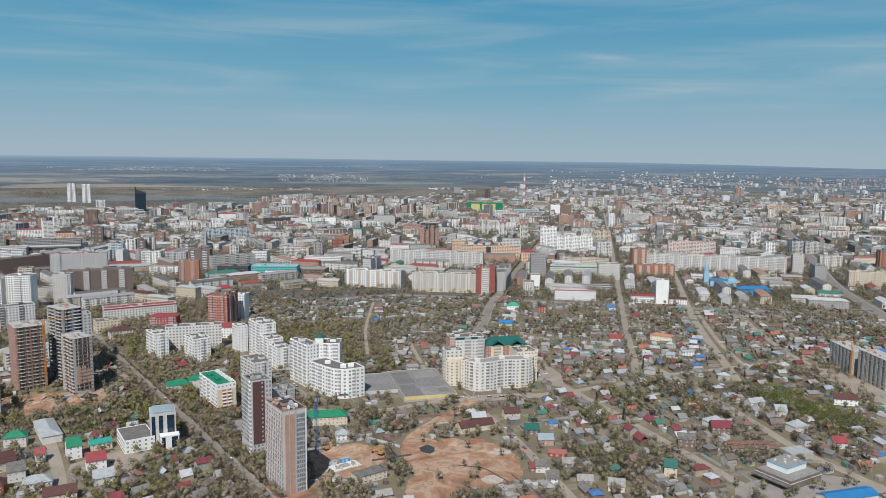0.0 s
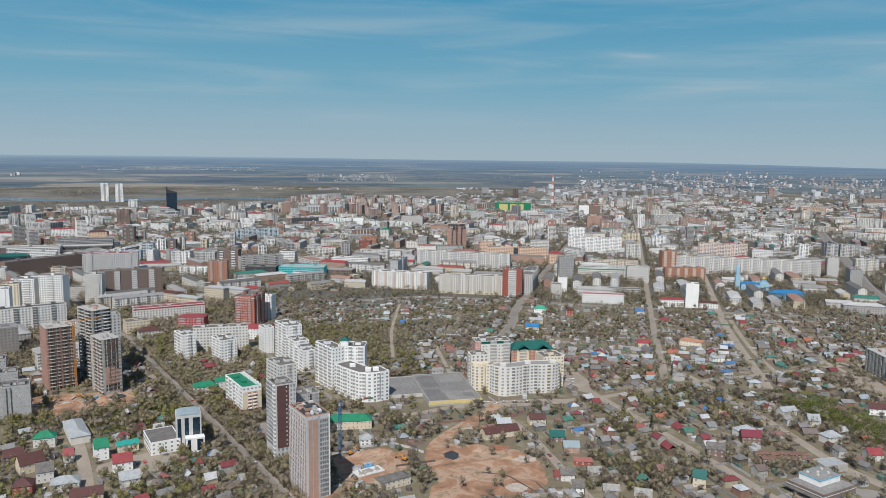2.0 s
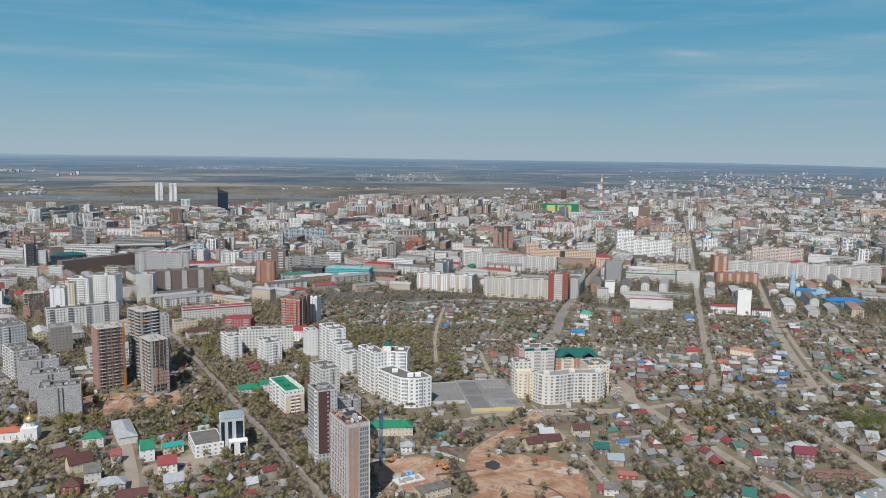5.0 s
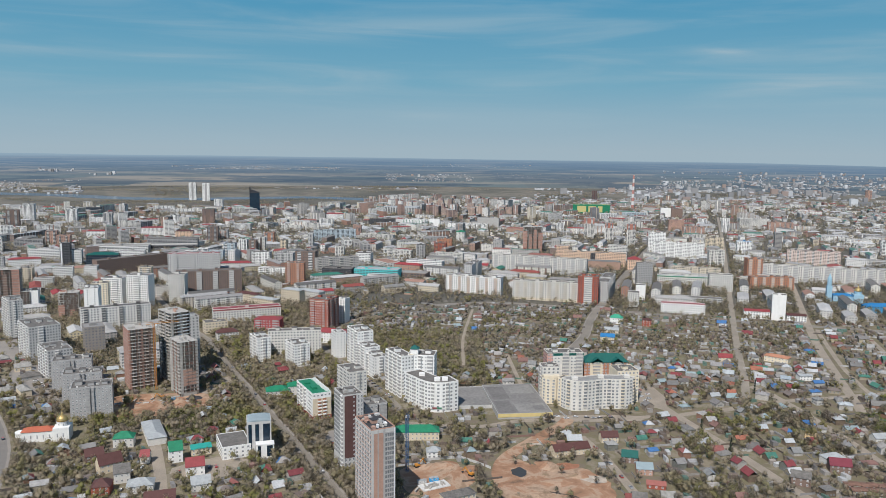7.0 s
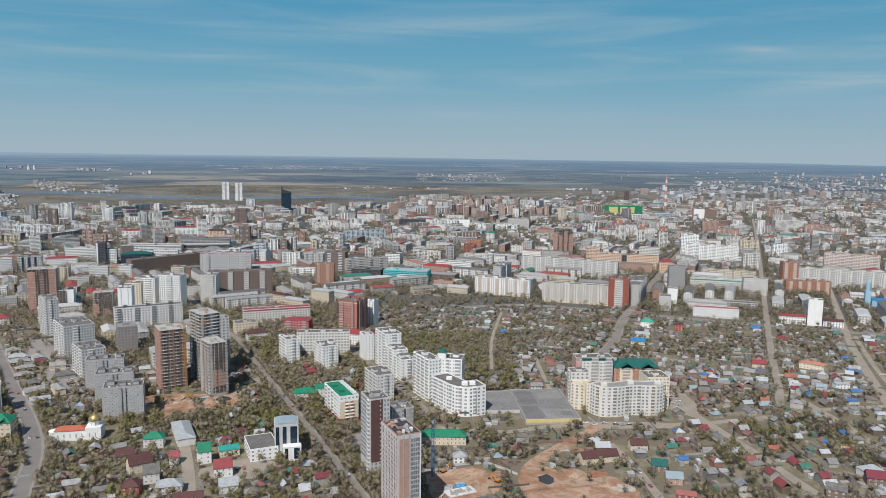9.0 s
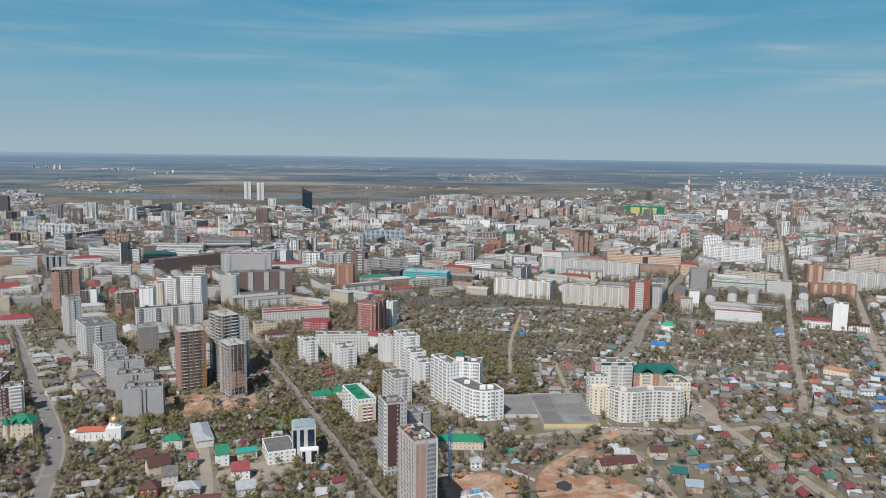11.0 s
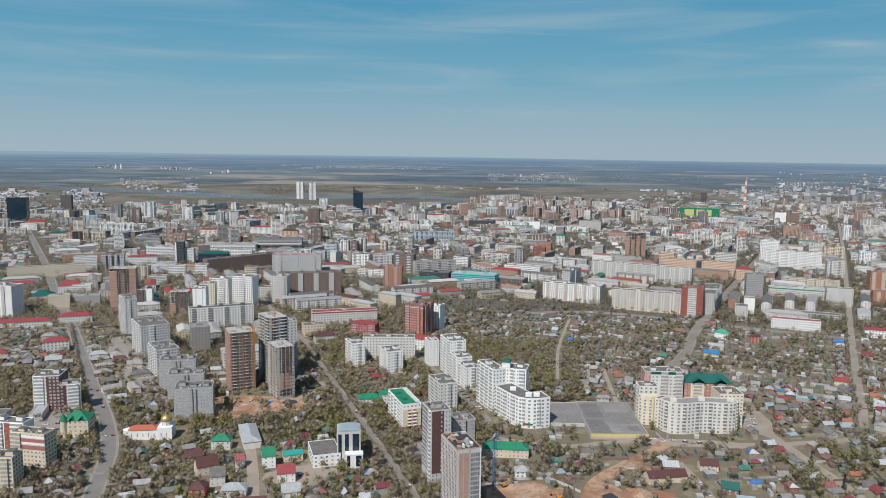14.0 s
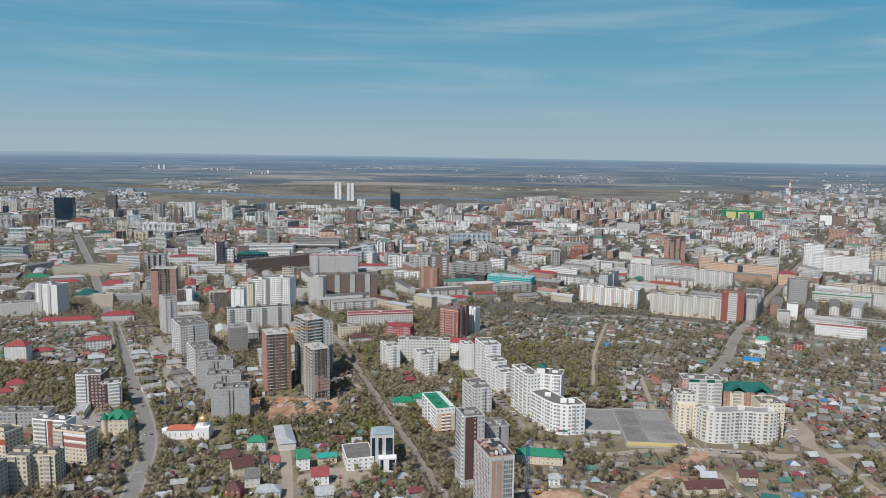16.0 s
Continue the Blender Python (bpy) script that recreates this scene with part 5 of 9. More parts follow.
bare_tower(206, 1636, 42, 20, 56, -8, 18, "unfinished red brick high-rise with open top floors", (("f", 0.0, 0.22, 0, 0.85, SITEBRICK), ("f", 0.3, 0.46, 0, 0.75, SITEBRICK), ("f", 0.54, 0.7, 0, 0.9, SITEBRICK), ("f", 0.78, 1.0, 0, 0.8, SITEBRICK), ("l", 0, 1, 0, 0.9, SITEBRICK)), 7)


def crane(x, y, h, reach, turn, mat, label):
    """A tower crane: lattice mast, jib, counter-jib, cab."""
    s = Shape()
    for a, b in ((-0.8, -0.8), (0.8, -0.8), (0.8, 0.8), (-0.8, 0.8)):
        s.box(a - 0.12, b - 0.12, 0, a + 0.12, b + 0.12, h)
    for k in range(int(h / 2.4)):
        z = k * 2.4
        for y0 in (-0.8, 0.8):
            s.face([(-0.8, y0, z), (0.8, y0, z + 2.2), (0.8, y0, z + 2.4), (-0.8, y0, z + 0.2)])
        for x0 in (-0.8, 0.8):
            s.face([(x0, -0.8, z), (x0, 0.8, z + 2.2), (x0, 0.8, z + 2.4), (x0, -0.8, z + 0.2)])
    root = thing("tower_crane", s.mesh("mast", mat), pose(x, y, 0, 0, 0, turn), label, "crane")
    j = Shape()
    for yy, zz in ((-0.6, 0), (0.6, 0), (0, 1.4)):
        j.box(-reach * 0.3, yy - 0.1, h + zz, reach, yy + 0.1, h + zz + 0.2)
    for k in range(int(reach / 2)):
        j.face([(k * 2, 0, h + 1.4), (k * 2 + 1, 0.6, h), (k * 2 + 1.2, 0.6, h)])
        j.face([(k * 2, 0, h + 1.4), (k * 2 + 1, -0.6, h), (k * 2 + 1.2, -0.6, h)])
    part("jib", j.mesh("jib", mat), root)
    c = Shape()
    c.box(-reach * 0.3, -0.8, h - 1.6, -reach * 0.3 + 2.2, 0.8, h)
    part("counterweight", c.mesh("counterweight", CONCRETE), root)
    c = Shape()
    c.box(0.9, -0.7, h - 2.2, 2.3, 0.7, h - 0.1)
    part("cab", c.mesh("cab", FRAMEWHITE), root)
    TAKEN.append((x, y, 4))


crane(-14, 495, 40, 3.5, 60, STEEL, "blue lattice tower crane in a clay pit")
crane(-246, 671, 61, 22, 28, ORANGESTEEL, "orange tower crane between unfinished towers")
crane(484, 614, 36, 20, 100, ORANGESTEEL, "orange tower crane beside a concrete block")

# -- blocks along the far street
block("apartment_building", 28, 1166, 88, 14, 26, -20, WHITE, "white nine-storey slab with pink balcony stacks", rest="fl", pitch=3.1, bays=tuple(("f", 0.06 + 0.165 * i, 0.11 + 0.165 * i) for i in range(6)), bay_mat=PEACH, lifts=4)
block("apartment_building", 126, 1112, 98, 14, 28, -16, OFFWHITE, "long beige nine-storey slab with a yellow base", rest="fl", pitch=3.1, bays=tuple(("f", 0.05 + 0.12 * i, 0.1 + 0.12 * i) for i in range(8)), bay_mat=CREAM, base=YELLOW, lifts=4)
block("apartment_tower", 217, 1080, 29, 22, 40, -16, REDBRICK, "red brick corner tower with white balcony bands", rest="fr", pitch=3, bays=(("f", 0.3, 0.7),), bay_mat=OFFWHITE, lifts=2)
block("apartment_building", 248, 1092, 16, 90, 30, -20, LIGHTGREY, "grey-blue nine-storey slab along an avenue", rest="fr", pitch=3.1, bays=tuple(("r", 0.06 + 0.16 * i, 0.12 + 0.16 * i) for i in range(6)), lifts=3)
block("apartment_building", 118, 1392, 175, 14, 28, -21, OFFWHITE, "very long grey-white nine-storey slab", rest="fl", pitch=3.2, bays=tuple(("f", 0.03 + 0.09 * i, 0.07 + 0.09 * i) for i in range(11)), bay_mat=LIGHTGREY, lifts=5)
block("apartment_building", 60, 1260, 14, 60, 28, -20, LIGHTGREY, "grey apartment slab with a stepped roof", rest="fl", pitch=3.2, lifts=2)
block("apartment_building", 262, 1455, 118, 18, 26, -14, PEACH, "long peach-coloured block with a dark arch", rest="fl", pitch=3.2, stripes=(("f", 0.44, 0.52, BLACKCLAD),), lifts=2)
block("apartment_building", 372, 1400, 26, 20, 20, -16, PEACH, "peach block with a red hipped roof", rest="fl", pitch=3.2, style="hip", roof=REDROOF, rise=5)
block("apartment_tower", 342, 1222, 25, 20, 38, -8, GREYPANEL, "grey panel tower with narrow windows", rest="fl", pitch=2.6, lifts=1)
block("office_building", 285, 1060, 16, 18, 20, -14, OFFWHITE, "narrow grey-white office house", "office building", rest="fl", pitch=3.2, lifts=0)
block("office_building", 310, 1110, 14, 14, 22, -14, WHITE, "white windowless office annex", "office building", rest="", lifts=0)
block("school", 384, 1248, 92, 14, 15, -14, OFFWHITE, "long pale institute wing with a teal roof edge", "school", rest="fl", pitch=3.2, roof=PALEROOF, bands=(("f", 13.5, 15, GREENROOF),), lifts=1)
block("school", 450, 1190, 36, 18, 26, -12, OFFWHITE, "pale institute block of eight storeys", "school", rest="fl", pitch=3.2, lifts=1)
block("school", 322, 1024, 58, 15, 12.5, -15, WHITE, "white school building with a red roof edge", "school", rest="fl", pitch=3.2, roof=REDROOF, lifts=0, bands=(("l", 11, 12.5, REDROOF),))
block("office_building", 370, 1090, 60, 16, 8, -14, LIGHTGREY, "low grey workshop building with wide windows", "office building", rest="fl", pitch=3.6, win=(2.4, 1.6), lifts=0)
block("office_building", 455, 978, 17, 14, 34, -22, WHITE, "slim white tower with a blank wall", "office building", rest="r", pitch=4, lifts=1)
block("office_building", 424, 990, 32, 12, 10, -14, WHITE, "low white wing with a red roof", "office building", rest="f", pitch=3.4, roof=REDROOF, style="gable", rise=2)
block("office_building", 473, 972, 24, 12, 8, -16, WHITE, "low white wing with a brown roof", "office building", rest="f", pitch=3.4, roof=BROWNROOF, style="gable", rise=2)
block("apartment_building", 524, 1208, 68, 15, 20, -8, ORANGE, "orange brick block with white balconies", rest="fl", pitch=3.2, bays=tuple(("f", 0.08 + 0.2 * i, 0.15 + 0.2 * i) for i in range(5)), bay_mat=PEACH, lifts=3)
block("apartment_tower", 552, 1288, 26, 18, 38, -4, ORANGE, "orange and beige brick tower", rest="fl", pitch=3.2, bays=(("f", 0.1, 0.3), ("f", 0.65, 0.85)), bay_mat=PEACH, lifts=1)
block("apartment_building", 574, 1290, 245, 13, 29, -21, OFFWHITE, "very long off-white nine-storey panel slab", rest="fl", pitch=3.2, bays=tuple(("f", 0.02 + 0.066 * i, 0.05 + 0.066 * i) for i in range(15)), bay_mat=LIGHTGREY, lifts=6)
block("apartment_tower", 806, 1190, 18, 20, 38, -24, OFFWHITE, "off-white panel tower beside an avenue", rest="fl", pitch=3, lifts=1)
block("apartment_building", 829, 1075, 58, 14, 26, -20, CREAM, "beige nine-storey slab with yellow panels", rest="fl", pitch=3.2, bays=tuple(("f", 0.06 + 0.2 * i, 0.12 + 0.2 * i) for i in range(5)), bay_mat=YELLOW, lifts=2)
block("apartment_building", 800, 1120, 18, 40, 28, -24, GREYPANEL, "grey and yellow panel slab seen end on", rest="fl", pitch=3.2, lifts=2)
block("workshop", 612, 1030, 50, 16, 9, -8, BLUEWALL, "bright blue parish building with a blue roof", "building", rest="f", pitch=3.4, roof=BLUEROOF, style="hip", rise=4)
block("mall", -125, 1268, 76, 30, 18, -10, TURQUOISE, "turquoise shopping hall with glazed bands", "shop", rest="f", pitch=5, win=(4.0, 1.4), roof=PALEROOF, lifts=2)
block("mall", -100, 1240, 34, 14, 13, -10, WHITE, "white annex of a turquoise shopping hall", "shop", rest="f", pitch=4, lifts=0)
block("office_building", -182, 1290, 52, 26, 15, -8, BLACKCLAD, "black glazed office block with a flat roof", "office building", rest="f", pitch=4, win=(3, 1.6), lifts=1)
block("apartment_tower", 20, 1664, 32, 18, 24, -8, ORANGE, "orange-red block with a flat roof", rest="f", pitch=3.2, lifts=1)
block("apartment_building", 476, 1590, 104, 16, 31, -20, WHITE, "large white ten-storey block", rest="fl", pitch=3.2, bays=tuple(("f", 0.05 + 0.16 * i, 0.1 + 0.16 * i) for i in range(6)), lifts=3)
block("apartment_tower", 478, 1630, 36, 20, 46, -14, WHITE, "white high-rise wing behind a long block", rest="fl", pitch=3.2, lifts=2)
block("apartment_tower", 680, 2128, 42, 20, 30, -10, SALMON, "orange brick high-rise beside a park", rest="fl", pitch=3.2, lifts=1)
block("mall", 520, 2720, 130, 40, 30, -12, surface("bright_yellow_cladding", (0.52, 0.46, 0.20), amount=0.1), "yellow and green shopping centre", "shop", rest="", roof=GREENROOF, stripes=(("f", 0.0, 0.12, GREENROOF), ("f", 0.36, 0.42, GREENROOF), ("f", 0.62, 0.68, GREENROOF), ("f", 0.8, 1.0, GREENROOF)), bands=(("f", 0, 4, GREENROOF), ("f", 26, 30.5, GREENROOF)), lifts=3)
for x, y in ((-997, 3190), (-927, 3140)):
    block("apartment_tower", x, y, 29, 24, 71, 12, WHITE, "tall white twin high-rise near the river", rest="fr", pitch=4, lifts=2, stripes=(("r", 0.0, 1.0, GREYPANEL), ("f", 0.38, 0.62, GREYPANEL)), group="twin high-rises")
dk = block("office_tower", -606, 2590, 33, 26, 66, 10, BLUEGLASS, "dark blue glass office tower with a pointed crown", "office building", rest="", lifts=0)
cr = Shape()
cr.box(0, 0.5, 66, 2.5, 25, 88)
cr.prism([(2.5, 1.0), (33, 1.0), (33, 25.0), (2.5, 25.0)], 66, 68)
for i in range(6):
    cr.box(2.5 + 5 * i, 1.2, 68, 7.5 + 5 * i, 24.8, 78 - 1.7 * i)
part("crown", cr.mesh("crown", BLACKCLAD), dk)
block("office_tower", -1500, 2045, 52, 30, 68, 20, BLUEGLASS, "broad dark glass office tower", "office building", rest="", lifts=1)
block("office_tower", -1574, 2412, 34, 26, 52, 20, surface("dark_brown_panel", (0.13, 0.115, 0.11), amount=0.15), "dark high-rise block on the western edge", "office building", rest="f", pitch=4, lifts=1)
block("arena", -158, 2610, 120, 70, 22, -8, LIGHTGREY, "pale round-cornered sports arena", "arena", rest="f", pitch=9, win=(6, 2.4), roof=PALEROOF, lifts=0)

# -- west side
block("apartment_building", -358, 489, 27, 12, 24, -4, CREAM, "cream and red banded apartment block", each="f", rest="r", pitch=3.0, bands=(("f", 12.5, 15.5, FADEDRED), ("f", 16.2, 17.6, WHITE), ("f", 18.0, 20.4, FADEDRED), ("f", 21.0, 22.8, WHITE)), bays=(("f", 0.0, 0.3),))
block("apartment_building", -386, 503, 28, 12, 25, 0, WHITE, "white recessed apartment wing with a red strip", rest="f", pitch=3.0, stripes=(("f", 0.45, 0.6, REDBRICK),), bays=(("f", 0.05, 0.4), ("f", 0.65, 0.95)))
block("apartment_building", -412, 472, 32, 16, 27, -8, CREAM, "cream apartment block with white and red upper bands", rest="fr", pitch=3.0, bands=(("f", 19, 23, REDBRICK),))
block("apartment_building", -356, 438, 14, 18, 25, 10, CREAM, "sandy apartment block with tall pilasters", rest="fr", pitch=3.2, bays=(("f", 0.2, 0.5),))
block("apartment_building", -343, 447, 15, 14, 23, 10, CREAM, "sandy apartment wing with vertical windows", rest="fr", pitch=3.2, bays=(("f", 0.5, 0.8),))
block("apartment_building", -375, 412, 24, 22, 26, 0, GREYPANEL, "grey apartment block with a paved roof", rest="fr", pitch=3.2)
block("apartment_building", -414, 594, 22, 20, 30, 14, OFFWHITE, "white and dark brown ten-storey block", each="f", rest="r", pitch=3.0, stripes=(("f", 0.5, 1.0, MAROON), ("r", 0.0, 1.0, MAROON)), bays=(("f", 0.05, 0.4),), bay_mat=WHITE)
block("apartment_building", -388, 592, 16, 16, 24, 30, OFFWHITE, "white and brown eight-storey block", each="f", rest="r", pitch=3.0, stripes=(("f", 0.0, 0.3, MAROON),), bays=(("f", 0.4, 0.9),), bay_mat=WHITE)
mh = block("office_building", -353, 541, 19, 16, 13.5, 14, CREAM, "cream house with a green mansard roof and turret", "office building", each="f", rest="r", pitch=3.2, style="hip", roof=GREENROOF, rise=5.5)
cone = Shape()
cone.lathe([(2.4, 0), (2.4, 14.0)], 12, (0.6, 0.6))
part("turret", cone.mesh("turret", CREAM), mh)
cone = Shape()
cone.lathe([(2.9, 13.9), (1.4, 17.4), (0.0, 20.0)], 12, (0.6, 0.6))
part("turret_roof", cone.mesh("turret_roof", GREENROOF), mh, "green cone roof of a turret")
for u in (7, 14):
    g = Shape()
    g.gable(-3, -2.2, 3, 2.2, 0, 2.6, 0.3)
    part("dormer_roof", g.mesh("dormer_roof", GREENROOF), mh, at=pose(u, 2.2, 13.6, 0, 0, 90))
block("apartment_building", -448, 538, 42, 14, 13, 14, GREYPANEL, "grey brick low-rise with stair turrets", rest="fr", pitch=3.2, bays=(("f", 0.3, 0.4), ("f", 0.85, 0.97)))
block("warehouse", -402, 570, 10, 46, 5, 22, LIGHTGREY, "long low garage row with a pale roof", "garage", rest="", roof=PALEROOF, lifts=0)
block("office_tower", -700, 918, 36, 20, 42, -8, WHITE, "white office tower with grey window strips", "office building", rest="fr", pitch=3.6, lifts=1, bays=(("f", 0.2, 0.3), ("f", 0.6, 0.7)), bay_mat=LIGHTGREY)
block("office_building", -760, 880, 80, 16, 17, 30, OFFWHITE, "long off-white office slab", "office building", rest="fr", pitch=3.2, lifts=1)
block("market_hall", -652, 858, 66, 14, 6, 24, OFFWHITE, "low hall with a bright red roof", "shop", rest="f", style="hip", roof=REDROOF, rise=3.5)
block("market_hall", -590, 896, 40, 16, 8, 24, OFFWHITE, "low market hall with a bright red roof", "shop", rest="f", style="hip", roof=REDROOF, rise=4)
block("office_building", -860, 1170, 120, 15, 19, 36, YELLOW, "long yellow office building", "office building", rest="fr", pitch=3.3, lifts=1)
block("mall", -520, 762, 0.1 + 26, 14, 12, 30, OFFWHITE, "white house with red hipped roof", "house", rest="f", style="hip", roof=REDROOF, rise=4)

# -- the middle of the town: blocks that can be told apart
def mark(x, y, w, d, h, rot, wall, kind, label, **more):
    """A block of the town: flats with balcony stacks ("a" slab, "t" tower, "r" with a red crown, "y" with yellow panels, "s" with green strips),
    offices ("o"), glazed ("g") or low ("h") halls, "hip" roofs, open frames ("f") and blank walls ("n")."""
    if kind == "f":
        return bare_tower(x, y, w, d, h, rot, max(3, round(h / 3.2)), label, (("f", 0.0, 0.3, 0, 0.5, SITEBRICK), ("f", 0.55, 0.8, 0, 0.35, SITEBRICK), ("l", 0, 1, 0, 0.6, SITEBRICK)), 4, 2.0)
    name, category = ("apartment_tower", "apartment building") if kind in "tr" else ("apartment_building", "apartment building") if kind in "asyn" else ("office_building", "office building")
    opt = {"roof": CITYROOF, "rest": "flr", "pitch": 3.1, "plain": True, "lifts": max(1, int(w / 26)), "base_h": 0.3}
    if kind in "tr":
        opt["bays"] = (("f", 0.12, 0.3), ("f", 0.66, 0.86), ("l", 0.38, 0.62)) if w > 16 else (("f", 0.36, 0.66),)
    elif kind in "ay":
        n = max(2, round(w / 13))
        opt["bays"] = tuple(("f", (i + 0.3) / n, (i + 0.3) / n + 3.2 / w) for i in range(n))
    elif kind == "s":
        opt["stripes"] = tuple(("f", (i + 0.4) / 8, (i + 0.55) / 8, GREENROOF) for i in range(8))
    elif kind in "gh":
        opt.update(pitch=5, win=(4.2, 1.7), lifts=1 if h > 14 else 0)
    elif kind == "n":
        opt.update(rest="l", pitch=4)
    elif kind == "o":
        opt.update(pitch=2.9, win=(1.9, 1.5))
    if kind == "hip":
        opt.update(style="hip", lifts=0)
    if kind == "r":
        opt["bands"] = (("f", h * 0.74, h - 0.2, CROWNRED), ("l", h * 0.74, h - 0.2, CROWNRED))
    if kind == "y":
        opt["stripes"] = (("f", 0.0, 0.16, YELLOW), ("f", 0.62, 0.74, YELLOW))
    opt.update(more)
    return block(name, x, y, w, d, h, rot, wall, label, category, **opt)


mark(-1160, 2192, 29, 26, 52, 14, WHITE, "t", "tall white apartment tower with grey side walls")
mark(-1219, 2115, 25, 26, 51, 16, GREYPANEL, "t", "tall grey apartment tower with dark side walls")
mark(-1125, 2040, 31, 24, 46, 20, BROWNBRICK, "t", "brown brick apartment tower with pale balconies", bay_mat=OFFWHITE)
mark(-1065, 1789, 81, 16, 28, 24, WHITE, "a", "long white nine-storey apartment slab")
mark(-802, 1266, 38, 16, 26, 28, WHITE, "o", "white office slab with rows of small windows")
mark(-767, 1296, 38, 18, 26, 22, LIGHTGREY, "o", "grey-blue office slab with dark window strips", stripes=(("f", 0.2, 0.3, BLUEGLASS), ("f", 0.45, 0.55, BLUEGLASS), ("f", 0.7, 0.8, BLUEGLASS)))
mark(-654, 971, 28, 14, 18, 24, CREAM, "o", "cream four-storey house with tall windows", roof=SLATEROOF)
mark(-632, 989, 38, 14, 15, 24, GREYPANEL, "o", "grey low office wing", roof=SLATEROOF)
mark(-709, 1012, 29, 26, 8, 24, OFFWHITE, "hip", "low hall with a teal hipped roof", roof=DARKGREENROOF, rise=7)
mark(-812, 1094, 44, 16, 7, 28, OFFWHITE, "hip", "low white building with a red hipped roof", roof=REDROOF, rise=4)
mark(-889, 1128, 41, 22, 7, 28, OFFWHITE, "hip", "low white building with a green roof", roof=GREENROOF, rise=4)
mark(-705, 1072, 34, 16, 12, 30, WHITE, "hip", "white house with a raspberry roof", roof=REDROOF, rise=7)
mark(-685, 1077, 26, 14, 13, 22, WHITE, "o", "white three-storey office with a pale roof", roof=PALEROOF)
mark(-645, 1196, 18, 18, 25, 14, CREAM, "t", "beige and brown apartment tower")
mark(-609, 1167, 28, 16, 14, 20, OFFWHITE, "o", "white four-storey office of the town")
mark(-747, 1351, 52, 15, 16, 24, WHITE, "hip", "white five-storey building with a red roof", roof=REDROOF, rise=3)
mark(-758, 1441, 54, 14, 22, 20, WHITE, "o", "long white office slab")
mark(-670, 1386, 16, 18, 42, 16, BLACKCLAD, "g", "dark glass office building with a white side wall", stripes=(("f", 0.0, 0.16, FRAMEWHITE),))
mark(-657, 1397, 18, 20, 28, 16, WHITE, "o", "white office wing with wide windows")
mark(-1223, 1974, 38, 16, 29, 20, PALEBLUE, "a", "pale blue and white apartment block")
mark(-836, 1666, 23, 22, 33, 16, SALMON, "t", "reddish brick apartment tower", bay_mat=OFFWHITE)
mark(-805, 1653, 26, 18, 25, 16, SALMON, "a", "reddish brick apartment wing", bay_mat=OFFWHITE)
mark(-1101, 1337, 42, 40, 24, 24, PALEBLUE, "g", "broad grey-blue glass hall with a flat roof", roof=BITUMEN)
mark(-1127, 1469, 31, 18, 16, 26, CREAM, "hip", "cream house with a raspberry roof", roof=REDROOF, rise=4)
mark(-1277, 1736, 43, 20, 16, 26, OFFWHITE, "o", "off-white low office with window bands")
mark(-1343, 1903, 46, 18, 16, 26, PEACH, "hip", "peach house with a dark red roof", roof=REDROOF, rise=6)
mark(-1462, 1864, 40, 22, 34, 22, BROWNBRICK, "t", "dark brown apartment block")
mark(-1375, 1817, 36, 20, 29, 22, LIGHTGREY, "a", "grey and white apartment block")
mark(-1452, 1764, 30, 22, 32, 22, LIGHTGREY, "t", "grey apartment block with stepped roof")
mark(-1287, 1953, 48, 16, 22, 22, GREYPANEL, "a", "grey panel apartment slab")
mark(-1549, 2288, 70, 16, 11, 22, WHITE, "a", "low white slab with a flat roof")
mark(-1074, 1698, 31, 16, 21, 24, CREAM, "a", "cream apartment block with pointed gables", roof=SLATEROOF)
mark(-1020, 1679, 31, 16, 19, 24, CREAM, "a", "cream apartment block with a mansard", roof=SLATEROOF)
mark(-1120, 1672, 41, 16, 16, 24, YELLOW, "hip", "pale yellow block with a green roof", roof=DARKGREENROOF, rise=4)
mark(-929, 1575, 45, 20, 15, 20, GREYPANEL, "o", "grey office with a band of windows", bands=(("f", 8, 10, OFFWHITE),))
mark(-885, 1630, 55, 30, 17, 20, GREYPANEL, "h", "broad low grey hall", roof=BITUMEN)
mark(-613, 1240, 29, 16, 20, 18, WHITE, "o", "white six-storey office of the town")
mark(-538, 988, 15, 18, 28, 20, SALMON, "f", "unfinished brick frame beside a white wall")
mark(-524, 995, 9, 18, 28, 20, WHITE, "n", "blank white wall of an apartment tower")
mark(-474, 966, 24, 18, 31, 18, GREYPANEL, "f", "unfinished concrete frame with red infill")
mark(-651, 2196, 34, 20, 42, 8, BROWNBRICK, "t", "reddish brown apartment tower", bay_mat=SALMON)
mark(-757, 2699, 29, 20, 37, 4, WHITE, "t", "white apartment tower with a stepped crown")
mark(-946, 2629, 70, 14, 16, 8, WHITE, "a", "long white apartment slab near the river")
mark(-715, 1898, 56, 14, 18, 10, WHITE, "hip", "long cream five-storey block with a red roof", roof=REDROOF, rise=2.5)
mark(-611, 1839, 40, 24, 17, 6, PEACH, "hip", "peach public building with a brown roof", roof=BROWNROOF, rise=3)
mark(-595, 1612, 101, 40, 23, 12, GREYPANEL, "h", "modernist theatre with dark glazed bands and a flat roof", bands=(("f", 4, 9, BLACKCLAD), ("f", 11.5, 14, OFFWHITE)), roof=BITUMEN)
mark(-687, 1548, 110, 40, 15, 12, WHITE, "h", "long white hall with a dark domed roof", roof=SLATEROOF)
mark(-633, 1404, 55, 26, 18, 14, BLUEGLASS, "hip", "glass hall under a green roof", roof=DARKGREENROOF, rise=4)
mark(-586, 1440, 45, 18, 21, 12, WHITE, "o", "white public building with tall windows")
